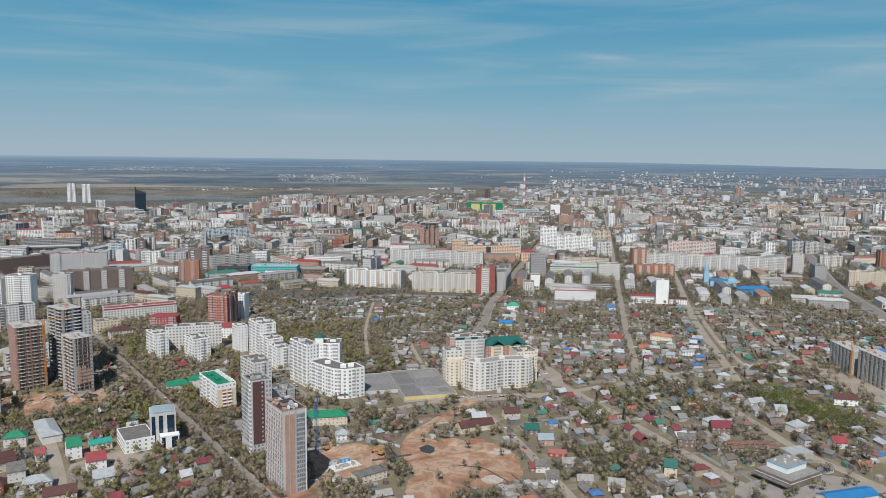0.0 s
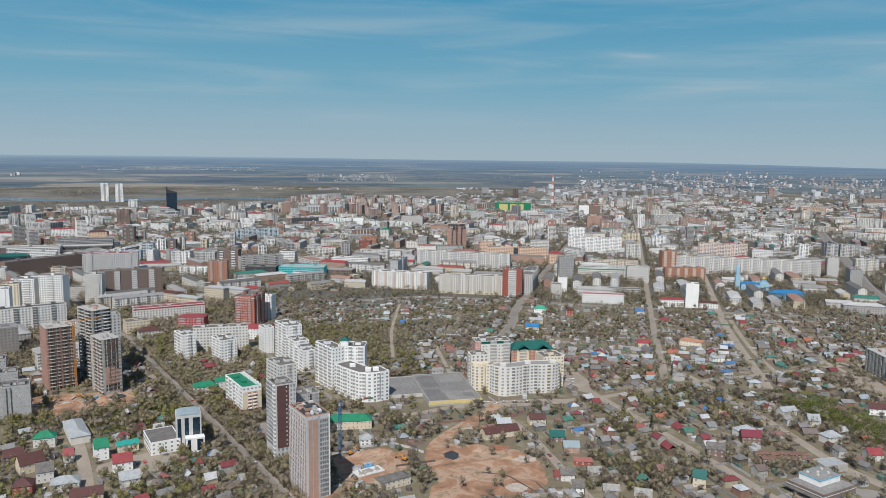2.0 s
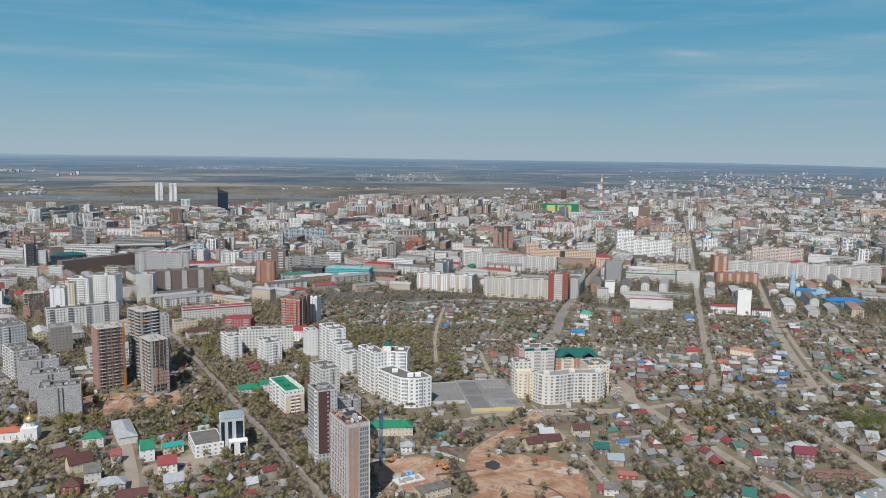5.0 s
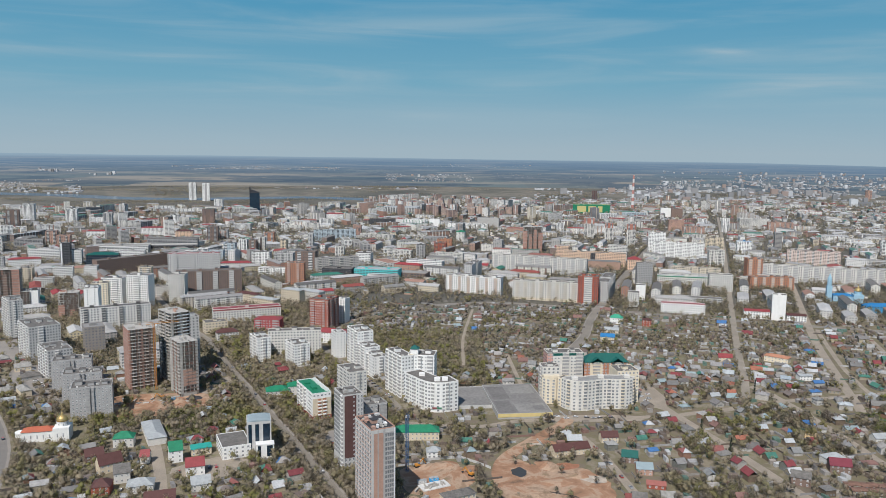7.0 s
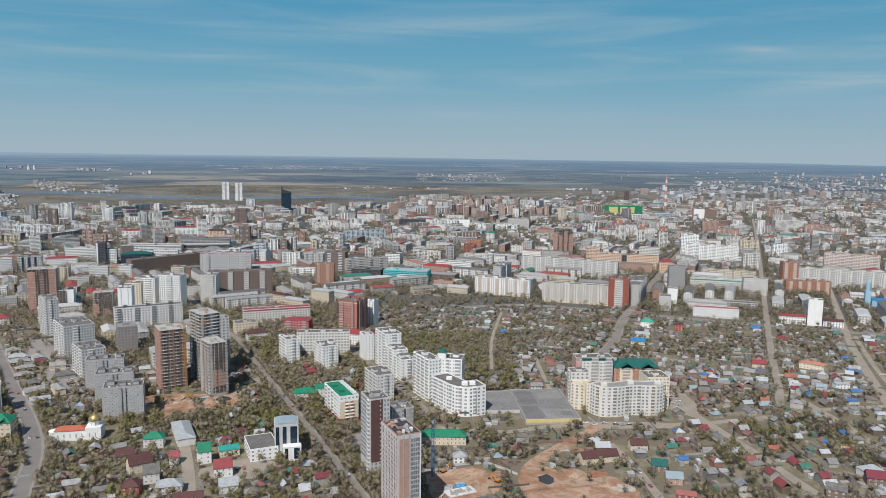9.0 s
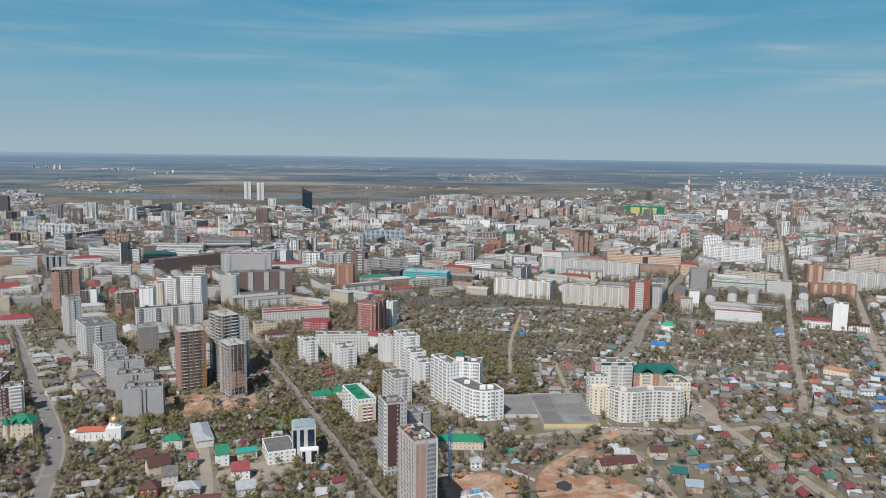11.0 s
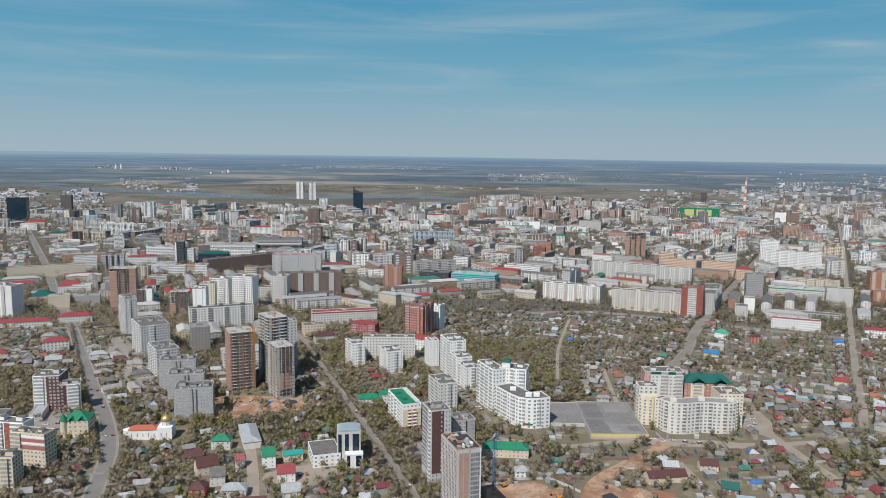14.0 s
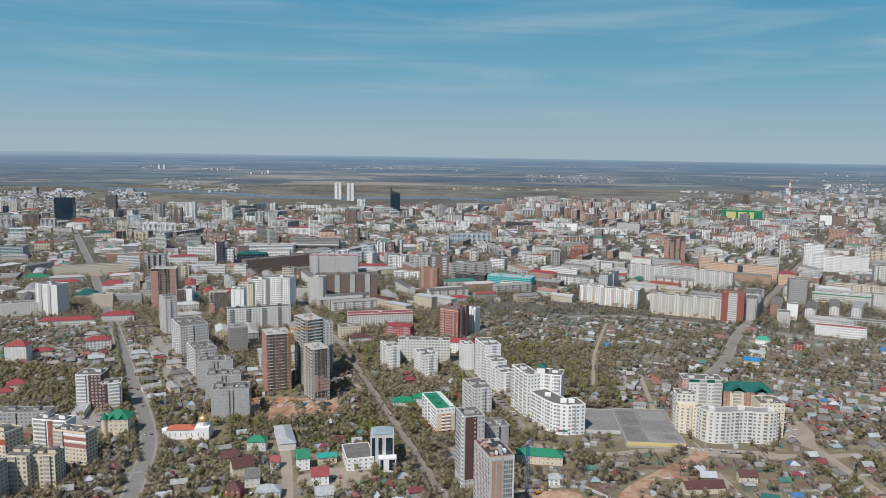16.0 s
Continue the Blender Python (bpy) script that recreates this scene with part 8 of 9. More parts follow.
def sheds():
    """Sheds, garages and plot fences between the gardens: too many to count."""
    t = random.Random(44)
    s, f = Shape(), Shape()
    n = 0
    for _ in range(30000):
        y = 330 + 740 * t.random() ** 0.9
        x = t.uniform(-0.86, 0.86) * y
        z = zone(x, y)
        if z not in ("gardens", "old") or not free_at(x, y, 1.6) or (y < 660 and t.random() < 0.45):
            continue
        a = radians((30 if x < -60 else (8 if y < 700 else -18)) + t.choice((0, 90)) + t.uniform(-8, 8))
        c, q = math.cos(a), math.sin(a)
        if n % 5 < 3:
            w, d, h = t.uniform(1.2, 3.4), t.uniform(1.0, 2.4), t.uniform(1.8, 2.7)
            k = len(s.v)
            s.box(-w, -d, 0, w, d, h, bottom=False)
            for i in (k + 6, k + 7):
                s.v[i] = (s.v[i][0], s.v[i][1], h + 0.7)
            s.v[k:] = [(x + px * c - py * q, y + px * q + py * c, pz) for px, py, pz in s.v[k:]]
            TAKEN.append((x, y, max(w, d) * 0.8))
        else:
            w = t.uniform(5, 15)
            k = len(f.v)
            f.box(-w, -0.05, 0, w, 0.05, t.uniform(1.3, 1.9), bottom=False)
            f.v[k:] = [(x + px * c - py * q, y + px * q + py * c, pz) for px, py, pz in f.v[k:]]
        n += 1
        if n > 4000:
            break
    tagged(new("garden_sheds", s.mesh("garden_sheds", SHEDMIX)), "weathered garden sheds, garages and lean-tos", "sheds", "", "stuff")
    tagged(new("garden_fences", f.mesh("garden_fences", SHEDMIX)), "weathered board fences between garden plots", "fences", "", "stuff")


sheds()


# ---- trees ----
def tree_meshes(k, kind):
    g = random.Random(300 + k)
    h = g.uniform(6.5, 10.5)
    tr, cr = Shape(), Shape()
    if kind == "fir":
        h = g.uniform(11, 15)
        tr.lathe([(0.22, 0), (0.05, h)], 5)
        for i in range(150):
            z = h * (0.08 + 0.92 * g.random() ** 1.3)
            r = (1 - z / h) * 2.3 * g.uniform(0.3, 1.0) + 0.1
            a = g.uniform(0, 6.283)
            x, y = r * math.cos(a), r * math.sin(a)
            w = 0.45
            cr.face([(x - w * math.sin(a), y + w * math.cos(a), z), (x + w * math.sin(a), y - w * math.cos(a), z), (x * 1.4, y * 1.4, z - 0.7)])
        return tr.mesh("trunk", BARK), cr.mesh("crown", NEEDLES), 2.0
    tr.lathe([(0.24, 0), (0.16, h * 0.4), (0.06, h * 0.85)], 5)
    for i in range(6):
        a, z0 = i * 2.4 + g.uniform(-0.4, 0.4), h * (0.28 + 0.09 * i)
        r = h * 0.28
        px, py = -math.sin(a) * 0.09, math.cos(a) * 0.09
        tip = (math.cos(a) * r, math.sin(a) * r, z0 + h * 0.25)
        tr.face([(px, py, z0), (-px, -py, z0), tip])
        tr.face([(0, 0, z0 + 0.1), (0, 0, z0 - 0.12), tip])
    n = 420 if kind == "bare" else 420
    rad = h * 0.36
    lobes = [(g.uniform(-0.5, 0.5) * rad, g.uniform(-0.5, 0.5) * rad, h * g.uniform(0.5, 0.8), rad * g.uniform(0.5, 0.8)) for _ in range(5)]
    for i in range(n):
        lx, ly, lz, lr = lobes[i % 5]
        d = Vector((g.gauss(0, 1), g.gauss(0, 1), g.gauss(0, 1))).normalized() * lr * g.random() ** 0.45
        p = Vector((lx, ly, lz)) + d
        if kind == "bare":
            up = (d.normalized() + Vector((0, 0, 0.7))).normalized() * g.uniform(0.6, 1.2)
            sd = up.cross(Vector((g.gauss(0, 1), g.gauss(0, 1), g.gauss(0, 1)))).normalized() * g.uniform(0.10, 0.20)
            tri = [p + sd, p - sd, p + up]
            cr.face(tri if (tri[1] - tri[0]).cross(tri[2] - tri[0]).dot(d + Vector((0, 0, 1))) > 0 else tri[::-1])
        else:
            e = Vector((g.gauss(0, 1), g.gauss(0, 1), g.gauss(0, 1))).normalized() * g.uniform(0.2, 0.36)
            sd = e.cross(Vector((g.gauss(0, 1), g.gauss(0, 1), g.gauss(0, 1)))).normalized() * g.uniform(0.16, 0.3)
            tri = [p + e, p + sd, p - e, p - sd]
            cr.face(tri if e.cross(sd).dot(d + Vector((0, 0, 1))) > 0 else tri[::-1])
    me = cr.mesh("crown", TWIGS if kind == "bare" else BUDS)
    me.polygons.foreach_set("use_smooth", [True] * len(me.polygons))
    mid = Vector((0, 0, h * 0.55))
    me.normals_split_custom_set_from_vertices([tuple(((q.co - mid).normalized() + Vector((0, 0, 0.45))).normalized()) for q in me.vertices])
    return tr.mesh("trunk", BARK), me, rad


TREES = {"bare": [tree_meshes(k, "bare") for k in range(6)], "budding": [tree_meshes(k + 10, "budding") for k in range(5)], "fir": [tree_meshes(k + 20, "fir") for k in range(2)]}
TREE_LABELS = {"bare": "bare brown garden tree before leafing", "budding": "garden tree with first yellow-green leaves", "fir": "dark narrow fir tree"}


def green_here(x, y):
    return noise.noise((x * 0.011, y * 0.011, 3.3)) + 0.4 * noise.noise((x * 0.05, y * 0.05, 7.3))


def plant():
    t = random.Random(55)
    made = 0
    rest, green = [], []
    for _ in range(90000):
        y = 330 + 1100 * t.random() ** 0.75
        x = t.uniform(-0.84, 0.84) * y
        z = zone(x, y)
        dens = {"gardens": 0.75, "old": 0.75, "wood": 1.0, "town": 0.35, "far": 0, "": 0}[z]
        if z in ("gardens", "old"):
            dens *= min(1.0, max(0.12, 0.5 + 1.5 * noise.noise((x * 0.028, y * 0.028, 12.5))))
        if t.random() > dens or not free_at(x, y, 0.6 if z == "wood" else 0.2):
            continue
        if -30 < x < 116 and 420 < y < 555 and t.random() < 0.2:
            continue
        g = green_here(x, y)
        kind = "budding" if g > (-0.08 if z == "wood" else 0.26) else "bare"
        if t.random() < 0.012:
            kind = "fir"
        TAKEN.append((x, y, 0.9))
        if made < 330 and y < 620:
            tm, cm, rad = t.choice(TREES[kind])
            ob = thing("tree", tm, pose(x, y, 0, 0, 0, t.uniform(0, 360)), TREE_LABELS[kind], "tree", "garden trees")
            k = t.uniform(0.7, 1.2)
            ob.scale = (k, k, k)
            part("crown", cm, ob)
            made += 1
        else:
            (green if kind == "budding" else rest).append((x, y, t.uniform(0.9, 1.5) if z == "wood" else t.uniform(0.65, 1.25)))
        if len(rest) + len(green) > 9500:
            break
    near, close_bare, close_green = 0, [], []
    for _ in range(90000):
        y = t.uniform(335, 690)
        x = t.uniform(-0.84, 0.84) * y
        z = zone(x, y)
        if z not in ("gardens", "old", "wood") or not free_at(x, y, 0.1) or (z == "old" and t.random() < 0.25):
            continue
        if z == "gardens" and t.random() > 0.5 + 1.5 * noise.noise((x * 0.028, y * 0.028, 12.5)):
            continue
        if -30 < x < 116 and 400 < y < 545 and t.random() < 0.2:
            continue
        kind = close_green if green_here(x, y) > 0.14 else close_bare
        kind.append((x, y, t.uniform(0.7, 1.4)))
        TAKEN.append((x, y, 1.5))
        near += 1
        if near > 3000:
            break
    for full, close in ((rest, close_bare), (green, close_green)):
        close += [q for q in full if q[1] < 700]
        full[:] = [q for q in full if q[1] >= 700]
    return rest, green, close_bare, close_green


def woods(spots, name, label, mat, n=30, size=(0.5, 0.9), height=8.0, core=0.0):
    """Many small trees as loose clumps of twigs and leaves, in one mesh; each flake is shaded as the crown that it belongs to."""
    g = np.random.RandomState(5)
    spots = np.array(spots, float)
    m = len(spots)
    d = g.normal(size=(m, n, 3))
    d /= np.linalg.norm(d, axis=2, keepdims=True)
    out = d + np.array([0, 0, 0.25])
    out = (out / np.linalg.norm(out, axis=2, keepdims=True)).reshape(-1, 3)
    d *= g.random_sample((m, n, 1)) ** 0.4
    # two or three lobes to a crown
    lobe = g.normal(size=(m, 3, 3)) * [0.22, 0.22, 0.14]
    d = d * 0.8 + lobe[:, g.randint(0, 3, n)]
    k = spots[:, 2][:, None, None]
    p = d * np.array([height * 0.38, height * 0.38, height * 0.42]) * k
    p[:, :, 0] += spots[:, 0][:, None]
    p[:, :, 1] += spots[:, 1][:, None]
    p[:, :, 2] += (height * 0.55) * spots[:, 2][:, None] + np.array([land(a, b) for a, b in spots[:, :2]])[:, None]
    p = p.reshape(-1, 3)
    a = g.normal(size=p.shape)
    b = g.normal(size=p.shape)
    a *= g.uniform(*size, (len(p), 1)) / np.linalg.norm(a, axis=1, keepdims=True)
    b *= g.uniform(*size, (len(p), 1)) / np.linalg.norm(b, axis=1, keepdims=True)
    flip = (np.cross(b - a, -2 * a) * out).sum(1) < 0
    a[flip] *= -1
    # a lumpy heart of close twigs in each lobe, under the loose ones
    gr = (1 + 5 ** 0.5) / 2
    ico = np.array([(-1, gr, 0), (1, gr, 0), (-1, -gr, 0), (1, -gr, 0), (0, -1, gr), (0, 1, gr), (0, -1, -gr), (0, 1, -gr), (gr, 0, -1), (gr, 0, 1), (-gr, 0, -1), (-gr, 0, 1)]) / math.hypot(1, gr)
    tri = np.array([(0, 11, 5), (0, 5, 1), (0, 1, 7), (0, 7, 10), (0, 10, 11), (1, 5, 9), (5, 11, 4), (11, 10, 2), (10, 7, 6), (7, 1, 8), (3, 9, 4), (3, 4, 2), (3, 2, 6), (3, 6, 8), (3, 8, 9), (4, 9, 5), (2, 4, 11), (6, 2, 10), (8, 6, 7), (9, 8, 1)])
    hearts, shade = [], []
    for q in range(2 if core else 0):
        c = ico[None] * g.uniform(0.4, 1.5, (m, 12, 1)) * core
        c = (c + lobe[:, q][:, None]) * np.array([height * 0.38, height * 0.38, height * 0.42]) * k
        c[:, :, :2] += spots[:, None, :2]
        c[:, :, 2] += (height * 0.55) * spots[:, 2][:, None]
        hearts.append(c[:, tri].reshape(-1, 3))
        o = ico + np.array([0, 0, 0.25])
        o /= np.linalg.norm(o, axis=1, keepdims=True)
        shade.append(np.broadcast_to(o[tri], (m, 20, 3, 3)).reshape(-1, 3))
    # trunks: one slim upright blade per tree
    tb = np.stack([spots[:, 0] - 0.15, spots[:, 1], 0 * spots[:, 0]], 1)
    tc = tb + [0.3, 0, 0]
    td = np.stack([spots[:, 0], spots[:, 1], height * 0.6 * spots[:, 2]], 1)
    v = np.concatenate([np.stack([p + a, p + b, p - a], 1).reshape(-1, 3), np.stack([tb, tc, td], 1).reshape(-1, 3), *hearts])
    f = np.arange(len(v)).reshape(-1, 3)
    me = bpy.data.meshes.new(name)
    me.from_pydata(v.tolist(), [], f.tolist())
    me.materials.append(mat)
    me.polygons.foreach_set("use_smooth", [True] * len(f))
    me.normals_split_custom_set_from_vertices(np.concatenate([np.repeat(out, 3, 0), np.tile([0, -1.0, 0], (3 * m, 1)), *shade]).tolist())
    tagged(new(name, me), label, "trees", "", "stuff")


bare, budding, close_bare, close_budding = plant()
ta = random.Random(99)
for k in range(190):
    q = k / 190
    for side in (-1, 1):
        if ta.random() < 0.7:
            close_bare.append((-40 - 205 * q + side * (3.8 + ta.uniform(0, 3.0)), 425 + 408 * q + side * 2.2, ta.uniform(0.8, 1.35)))
            close_bare.append((-290 - 270 * q + side * (7.4 + ta.uniform(0, 2)), 505 + 390 * q + side * 6, ta.uniform(0.5, 1.0)))
            bare.append((222 + 295 * q + side * (9 + ta.uniform(0, 3)), 995 + 750 * q - side * 3, ta.uniform(0.8, 1.3)))
            bare.append((318 + 400 * q + side * (8 + ta.uniform(0, 3)), 735 + 1090 * q - side * 3, ta.uniform(0.7, 1.2)))
woods(bare, "bare_woods", "bare brown trees among gardens and streets", MIXWOOD, 56, (0.45, 0.85), 8.2, 0.36)
woods(close_bare, "bare_garden_trees", "bare brown trees crowding the gardens", MIXWOOD, 110, (0.34, 0.64), 8.2, 0.36)
woods(close_budding, "budding_garden_trees", "garden trees and scrub with first leaves", BUDMIX, 110, (0.34, 0.64), 8.2, 0.36)
woods(budding, "budding_woods", "trees and scrub with first yellow-green leaves", BUDMIX, 56, (0.45, 0.85), 8.2, 0.36)


FRESH = surface("fresh_spring_leaves", [(0.26, 0.285, 0.09), (0.28, 0.295, 0.105), (0.245, 0.275, 0.085), (0.295, 0.30, 0.115)], by="island", amount=0.3, fine=1.0, thin=0.5)
tg = random.Random(123)
grove = []
for k in range(700):
    q = tg.random()
    x, y = 374 + 14 * q + tg.gauss(0, 8), 572 - 85 * q + tg.gauss(0, 6)
    if not any((x - a) ** 2 + (y - b) ** 2 < 6 for a, b, _ in grove):
        grove.append((x, y, tg.uniform(1.0, 1.6)))
woods(grove, "green_grove", "dense grove of trees in fresh green leaf", FRESH, 110, (0.34, 0.6))
for x, y in ((218, 519), (222, 527), (300, 668), (214, 566)):
    tm, cm, rad = TREES["fir"][int(x) % 2]
    ob = thing("tree", tm, pose(x, y, 0, 0, 0, x), TREE_LABELS["fir"], "tree", "garden trees")
    part("crown", cm, ob)


def street_trees():
    t = random.Random(66)
    spots = []
    for _ in range(80000):
        y = 1000 + 2500 * t.random()
        x = t.uniform(-0.84, 0.84) * y
        if zone(x, y) == "town" and free_at(x, y, 1.6) and noise.noise((x * 0.012, y * 0.012, 1.1)) > -0.3:
            spots.append((x, y, t.uniform(0.9, 1.6)))
        if len(spots) > 22000:
            break
    near = 0
    for _ in range(20000):
        y = t.uniform(700, 1250)
        x = t.uniform(-0.84, 0.84) * y
        if zone(x, y) == "town" and free_at(x, y, 0.8):
            spots.append((x, y, t.uniform(0.7, 1.4)))
            TAKEN.append((x, y, 1.6))
            near += 1
            if near > 3600:
                break
    return spots


woods(street_trees(), "street_trees", "bare trees between housing blocks", MIXWOOD, 18, (1.0, 1.75), 10.0)


# ---- suburbs by the river and beyond ----
def far_spot(az, away):
    """A place on the plain by its heading and distance; what lies past the rim stands on the bank there, smaller in proportion."""
    a = radians(az)
    if away < 4560:
        x, y = away * math.sin(a), away * math.cos(a)
        return x, y, land(x, y), 1.0
    z = 218 * (1 - 4680 / away)
    for (r0, z0), (r1, z1) in zip(RIM, RIM[1:]):
        if z <= z1:
            break
    r = r0 + (r1 - r0) * (z - z0) / (z1 - z0) - 2
    return r * math.sin(a), r * math.cos(a), z, r / away


def suburbs():
    t = random.Random(77)
    s = Shape()
    # heading from and to, distance from and to, houses, tall blocks
    for a0, a1, d0, d1, low, high in ((-29.4, -24.2, 3900, 5600, 420, 0), (-30.6, -28.8, 4100, 4600, 60, 0), (-18.4, -6.6, 8000, 9700, 380, 0), (-3.2, 3.4, 5400, 7000, 260, 6), (-11.2, -0.2, 4200, 4420, 90, 0), (-39.5, -30.5, 2950, 4100, 900, 6), (-31.3, -30, 7900, 8500, 4, 6), (-27, -24.6, 7300, 8200, 10, 14), (-23.8, -22, 6300, 6900, 16, 9), (-0.4, 7.6, 10000, 12000, 70, 0), (8, 20, 3500, 4560, 420, 14), (14, 41, 3550, 5000, 1900, 130), (17, 41, 5000, 6600, 1100, 120), (22, 41, 6300, 8200, 420, 110), (17, 30, 8200, 9600, 60, 30), (5, 20, 6500, 7400, 50, 0)):
        if d0 > 4600:
            low *= 2
        for k in range(low + high):
            az, away = t.uniform(a0, a1), t.uniform(d0, d1)
            x, y, z, q = far_spot(az, away)
            tall = k >= low
            if noise.noise((az * 0.55, away * 0.0016, 8.8)) < (-0.32 if tall else -0.12) or not free_at(x, y, 4):
                continue
            w, d, h = (t.uniform(7, 20), t.uniform(6, 9), t.choice((12, 15, 15, 18, 27, 30))) if tall else (t.uniform(3.5, 7), t.uniform(3.5, 5), t.uniform(3.5, 6.5))
            if not tall and t.random() < 0.08:
                w, d = t.uniform(12, 34), t.uniform(7, 12)
            if away > 4560:
                w, d, h = (0.6 * w, d, 0.75 * h) if tall else (0.45 * w, d, 0.6 * h)
            w, d, h = w * q, d * q, h * q
            s.box(x - w, y - d, z - 1.5, x + w, y + d, z + h, bottom=False)
    tagged(new("far_suburbs", s.mesh("far_suburbs", FARMIX)), "far pale houses and blocks at the edge of town", "houses", "", "stuff")
    spots = []
    for _ in range(42000):
        az, away = t.uniform(-42, 42), t.uniform(2900, 4560)
        x, y, z, q = far_spot(az, away)
        if (zone(x, y) == "far" or away > 4290) and noise.noise((x * 0.0022, y * 0.0035, 2.2)) + 0.4 * noise.noise((x * 0.012, y * 0.012, 5.2)) > 0.16 and free_at(x, y, 4):
            spots.append((x, y, t.uniform(0.8, 1.4)))
    woods(spots, "far_woods", "grey-brown woods beyond the town", MIXWOOD, 10, (1.0, 2.0), 6.0)


suburbs()


# ---- cars ----
def car_meshes():
    b = Shape()
    side = [(-2.2, 0.35), (2.2, 0.35), (2.25, 0.75), (1.2, 0.95), (0.7, 1.0), (-1.7, 1.0), (-2.2, 0.9)]
    roof = [(0.9, 0.98), (0.25, 1.45), (-1.1, 1.47), (-1.75, 1.0)]
    def slab(sh, prof, hw):
        k, n = len(sh.v), len(prof)
        sh.v += [(px, -hw, pz) for px, pz in prof] + [(px, hw, pz) for px, pz in prof]
        for i in range(n):
            j = (i + 1) % n
            sh.f.append((k + j, k + i, k + n + i, k + n + j))
            sh.m.append(0)
        sh.f += [tuple(range(k, k + n)), tuple(range(k + 2 * n - 1, k + n - 1, -1))]
        sh.m += [0, 0]
    slab(b, side, 0.86)
    g = Shape()
    slab(g, roof, 0.76)
    top = Shape()
    top.box(-1.08, -0.7, 1.45, 0.24, 0.7, 1.5)
    w = Shape()
    k = 10
    for yy in (-0.1, 0.1):
        w.v += [(0.32 * math.cos(2 * math.pi * i / k), yy, 0.32 + 0.32 * math.sin(2 * math.pi * i / k)) for i in range(k)]
    w.f = [tuple(range(k)), tuple(range(2 * k - 1, k - 1, -1))] + [(i, i + k, (i + 1) % k + k, (i + 1) % k) for i in range(k)]
    w.m = [0] * len(w.f)
    return b.mesh("car_body", CARPAINT), g.mesh("cabin_glass", GLASS), top.mesh("car_roof", CARPAINT), w.mesh("wheel", RUBBER)


CAR = car_meshes()


def car(x, y, rot, z=0.06):
    ob = thing("car", CAR[0], pose(x, y, z, 0, 0, rot), "small parked passenger car", "car", "parked cars")
    part("cabin_glass", CAR[1], ob)
    part("car_roof", CAR[2], ob)
    for u in (-1.35, 1.35):
        for v in (-0.8, 0.8):
            part("wheel", CAR[3], ob, at=pose(u, v, 0))


tc = random.Random(88)
for k in range(10):
    t = tc.random()
    car(-57 - 143 * t + tc.choice((-3, 3)), 460 + 285 * t, 116.6 + tc.uniform(-3, 3))
for k in range(8):
    t = tc.random()
    car(-318 - 108 * t + tc.choice((-3, 3)), 547 + 149 * t, 126)
for k in range(12):
    car(-370 + tc.uniform(-14, 14), 556 + k * 4 + tc.uniform(-1, 1), 20 + tc.uniform(-8, 8))
for k in range(14):
    t = k / 14
    car(-352 - 85 * t + tc.uniform(-3, 3), 678 + 120 * t, 36 + tc.uniform(-6, 6))
for k in range(12):
    t = k / 12
    car(-37 - 44 * t + tc.choice((-4.5, 4.5)), 652 + 95 * t, 27 + tc.uniform(-8, 8))
for k in range(8):
    car(102 + k * 7 + tc.uniform(-2, 2), 603 + tc.uniform(-3, 3), 6 + tc.uniform(-15, 15))
for k in range(9):
    car(194 + tc.uniform(-5, 8), 640 + k * 6, tc.uniform(-20, 30))
for k in range(7):
    car(93 + tc.uniform(-1, 1), 628 + k * 8, 88 + tc.uniform(-6, 6))
for k in range(6):
    car(125 + k * 2.2, 540 - k * 17 + tc.uniform(-4, 4), 100)
for k in range(10):
    t = tc.random()
    car(225 + 130 * t + tc.choice((-3.5, 3.5)), 1004 + 340 * t, 69)
for k in range(6):
    car(-60 + tc.uniform(-18, 18), 556 + tc.uniform(-10, 10), 27 + tc.choice((0, 90)))
for k in range(6):
    car(-168 + k * 4.5, 494 + k * 1.8 + tc.uniform(-1, 1), 114)


for k in range(9):
    t = k / 9
    car(-203 + 8 * t + 4.6 * (k % 2), 522 - 62 * t + tc.uniform(-2, 2), 96 + tc.uniform(-6, 6))
for k in range(10):
    car(-84 + tc.uniform(-4, 4) - 3 * k, 628 + 6.2 * k, 27 + tc.choice((0, 90)) + tc.uniform(-8, 8))


# ---- the power station across the river ----
def cooling_tower(az):
    x, y, z, q = far_spot(az, 7900)
    s = Shape()
    s.lathe([(15 * q, z - 2), (12 * q, z + 16 * q), (8.5 * q, z + 34 * q), (9 * q, z + 42 * q), (8.2 * q, z + 42 * q), (7.8 * q, z + 34 * q)], 20)
    thing("cooling_tower", s.mesh("cooling_tower", LIGHTGREY), pose(x, y, 0), "far white concrete cooling tower", "cooling tower", "cooling towers")


cooling_tower(-29.65)
cooling_tower(-29.32)


# ---- the building site ----
def cabin(x, y, rot, mat):
    s = Shape()
    s.box(0, 0, 0.2, 6, 2.4, 2.7)
    ob = thing("site_cabin", s.mesh("cabin_walls", mat), pose(x, y, 0.05, 0, 0, rot), "small metal site cabin on bare clay", "cabin", "site cabins")
    r = Shape()
    r.box(-0.15, -0.15, 2.7, 6.15, 2.55, 2.85)
    part("roof", r.mesh("roof", PALEROOF), ob)
    w = window_of(1.1, 0.9)
    part("window", w, ob, at=pose(1.6, -0.02, 1.2))
    part("window", w, ob, at=pose(4.4, -0.02, 1.2))
    b = Shape()
    b.box(0.2, 0.3, 0, 5.8, 2.1, 0.2)
    part("skid", b.mesh("skid", CONCRETE), ob)


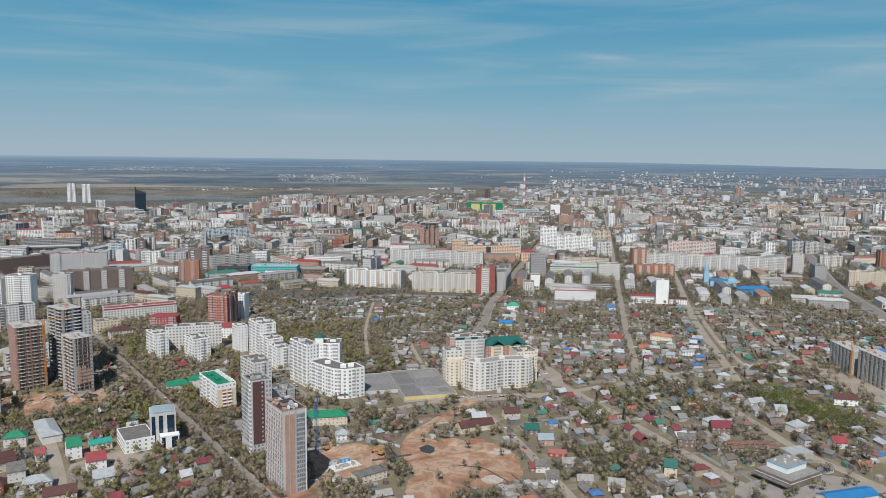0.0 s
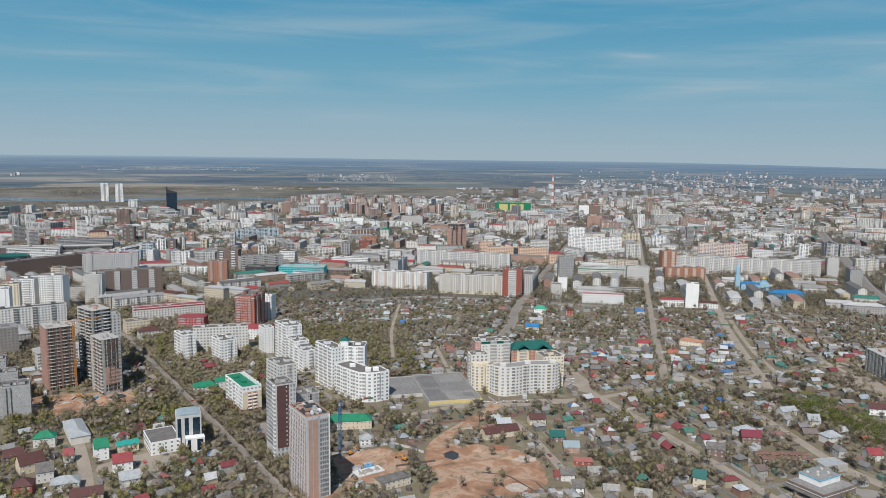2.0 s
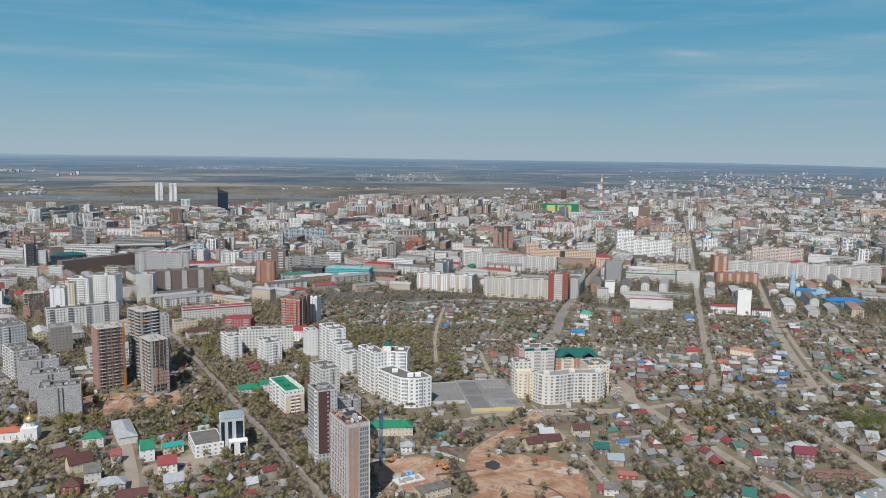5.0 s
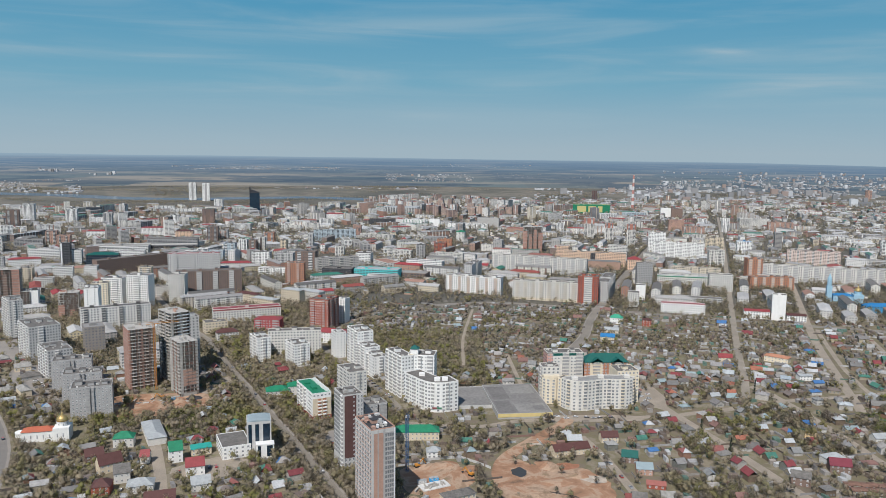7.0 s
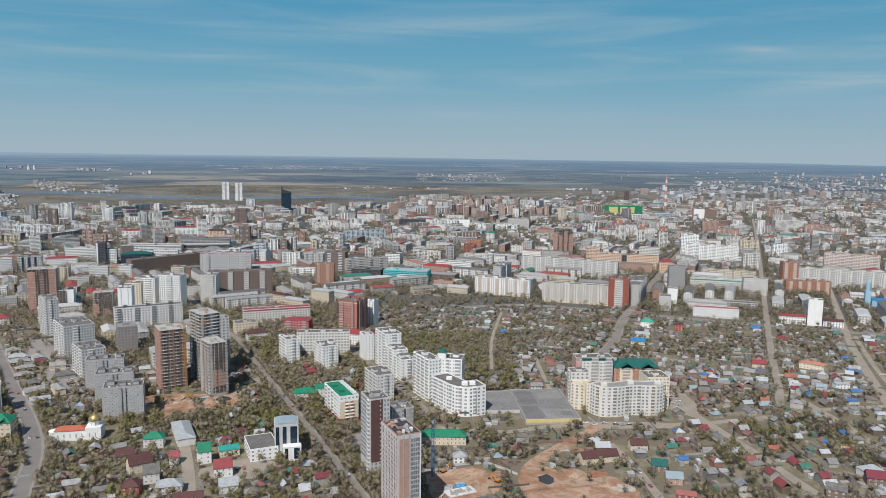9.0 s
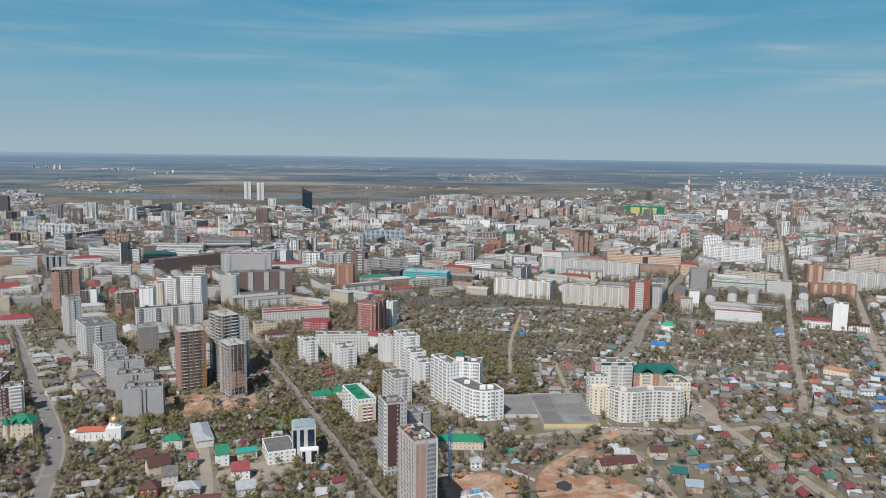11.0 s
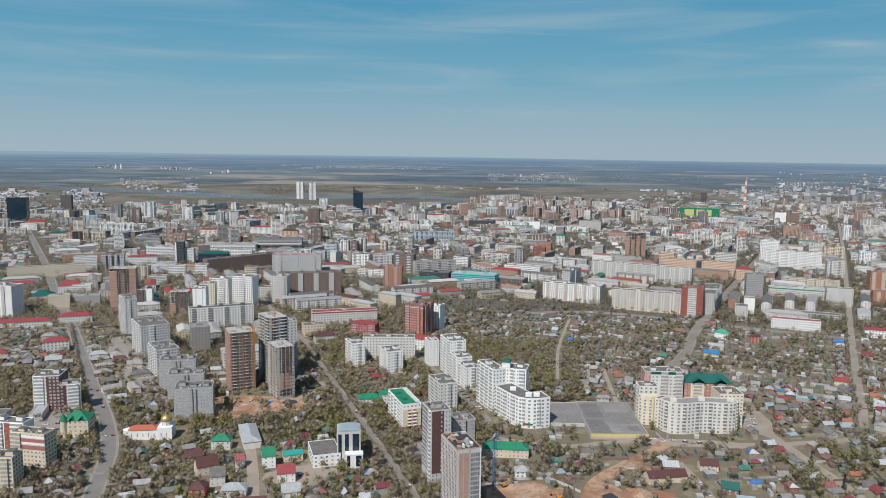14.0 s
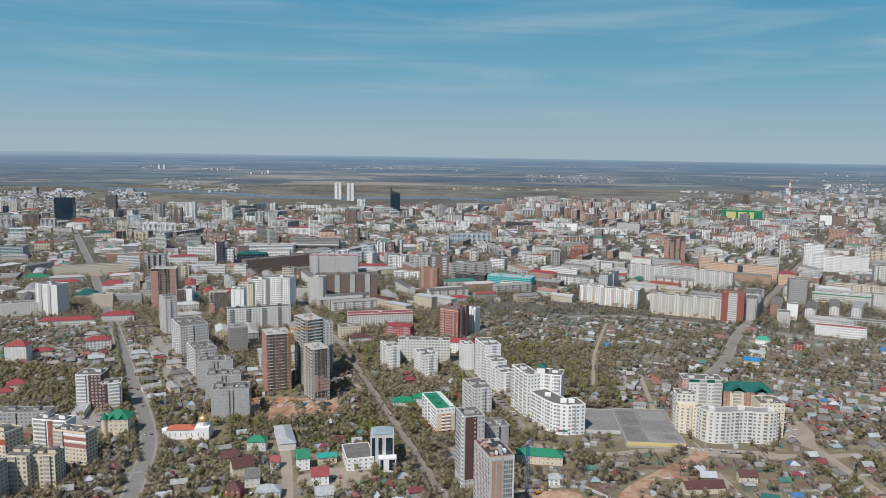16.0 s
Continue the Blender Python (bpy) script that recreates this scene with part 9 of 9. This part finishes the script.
for k, (x, y, rot) in enumerate(((-6, 474, 20), (2, 478, 20), (-2, 448, 60), (20, 452, 10), (8, 430, 25), (-225, 640, 12), (-262, 636, 30))):
    cabin(x, y, rot, (LIGHTGREY, BLUEWALL, OFFWHITE, ORANGE)[k % 4])


def digger(x, y, rot):
    s = Shape()
    s.box(-1.5, -1.3, 1.1, 1.8, 1.3, 2.3)
    ob = thing("excavator", s.mesh("engine_housing", ORANGESTEEL), pose(x, y, 0.06, 0, 0, rot), "orange tracked excavator on clay", "excavator", "excavators")
    c = Shape()
    c.box(0.5, -1.2, 2.3, 1.8, 0.1, 3.4)
    part("cab", c.mesh("cab", GLASS), ob)
    for v in (-1.4, 0.8):
        t = Shape()
        t.box(-2.0, v, 0, 2.0, v + 0.6, 1.0)
        part("track", t.mesh("track", RUBBER), ob)
    b = Shape()
    b.face([(1.6, 0.4, 1.8), (1.6, 0.8, 1.8), (5.2, 0.8, 5.0), (5.2, 0.4, 5.0)])
    put_box(b, pose(1.6, 0.6, 1.8, 0, -42, 0), 0, -0.25, -0.3, 4.9, 0.25, 0.3)
    put_box(b, pose(5.2, 0.6, 5.0, 0, 62, 0), 0, -0.2, -0.25, 4.2, 0.2, 0.25)
    part("boom", b.mesh("boom", ORANGESTEEL), ob)
    k = Shape()
    k.box(6.6, 0.0, 0.6, 7.6, 1.2, 1.5)
    part("bucket", k.mesh("bucket", BLACKCLAD), ob)


digger(-7, 503, 30)
digger(30, 489, 140)
digger(-232, 648, 200)
for k in range(9):
    s = Shape()
    for q in range(4):
        s.box(-2.8, -0.6, q * 0.32, 2.8, 0.6, q * 0.32 + 0.24)
    ts = random.Random(k)
    thing("slab_stack", s.mesh("slab_stack", CONCRETE), pose((-8, 4, 12, 0, -14, -240, -228, -220, -252)[k] + ts.uniform(-2, 2), (466, 470, 446, 440, 452, 644, 636, 650, 640)[k], 0.06, 0, 0, ts.uniform(0, 90)), "stack of grey concrete slabs on clay", "slabs", "slab stacks")


# ---- foundations and fence of the pit ----
f = Shape()
f.box(0, 0, 0, 20, 10, 0.5)
found = thing("foundation", f.mesh("foundation_slab", surface("fresh_concrete", (0.58, 0.57, 0.55), amount=0.2, fine=0.8)), pose(-2, 464, 0.05, 0, 0, 27), "pale fresh concrete foundation in a clay pit", "foundation")
tq = random.Random(12)
for k in range(16):
    w = Shape()
    w.box(-0.2, -tq.uniform(0.6, 2.4), 0.5, 0.2, tq.uniform(0.6, 2.4), tq.uniform(1.0, 3.0))
    part("wall_stub", w.mesh("wall_stub", CONCRETE), found, at=pose(tq.uniform(1, 19), tq.uniform(2.5, 7.5), 0, 0, 0, tq.choice((0, 90))))
panel = Shape()
panel.box(-1.45, -0.03, 0.05, 1.45, 0.03, 2.0)
for x in (-1.45, 1.37):
    panel.box(x, -0.06, 0, x + 0.08, 0.06, 2.1)
pm = panel.mesh("fence_panel", LIGHTGREY)
run = [Vector(p) for p in ((-8, 511), (12, 517), (24, 518), (36, 508), (44, 500))]
for p, q in zip(run, run[1:]):
    n = max(1, round((q - p).length / 3))
    d = q - p
    for k in range(n):
        c = p + d * ((k + 0.5) / n)
        thing("fence_panel", pm, pose(c.x, c.y, 0.03, 0, 0, math.degrees(math.atan2(d.y, d.x))), "pale sheet fence panel round a clay pit", "fence", "site fence")
sg = Shape()
sg.box(-4, -0.12, 0, 0, 0.12, 1.0, 0)
sg.box(0.05, -0.12, 0, 4, 0.12, 1.0, 1)
thing("shop_sign", sg.mesh("shop_sign", REDROOF, GREENROOF), pose(8, 613.3, 3.6, 0, 0, 0), "red and green shop sign on a rounded corner", "sign")
strip("trench", [(76, 466), (86, 462), (95, 458), (102, 445), (108, 431), (110, 411)], 1.3, 0.07, surface("dark_trench", (0.10, 0.075, 0.06), amount=0.3), "dark narrow trench across the clay", category="trench")
for x, y, a, b, n in ((112, 484, 9, 6, 1.5), (98, 440, 7, 6, 2.5), (84, 546, 8, 2, 3.5)):
    patch("rubble", x, y, a, b, surface("pale_rubble", (0.42, 0.36, 0.30), amount=0.4, fine=1.5), "pale scattered rubble on clay", 0.066, n)
patch("red_bank", 92, 503, 14, 6, surface("wet_red_clay", (0.30, 0.14, 0.085), amount=0.3), "dark red clay bank", 0.06, 4.5, turn=20)


# ---- a timber house going up ----
def timber_house(x, y, rot):
    wood = surface("raw_timber", (0.58, 0.42, 0.24), amount=0.2, fine=1.5)
    base = Shape()
    base.box(0, 0, 0, 9, 7, 0.4)
    ob = thing("timber_house", base.mesh("footing", CONCRETE), pose(x, y, 0, 0, 0, rot), "unfinished house of raw yellow timber", "house")
    log = Shape()
    for k in range(9):
        z = 0.4 + 0.33 * k
        for v in (0, 6.75):
            log.box(-0.2, v, z, 9.2, v + 0.25, z + 0.31)
        for u in (0, 8.75):
            log.box(u, -0.2, z, u + 0.25, 7.2, z + 0.31)
    part("log_wall", log.mesh("log_wall", wood), ob)
    beam = Shape()
    beam.box(-0.06, 0, -0.1, 0.06, 4.9, 0.1)
    bm = beam.mesh("rafter", wood)
    for k in range(10):
        u = 0.1 + 8.8 * k / 9
        part("rafter", bm, ob, at=pose(u, 0, 3.5, 42, 0, 0))
        part("rafter", bm, ob, at=pose(u, 7, 3.5, 42, 0, 180))


timber_house(289, 551, -22)
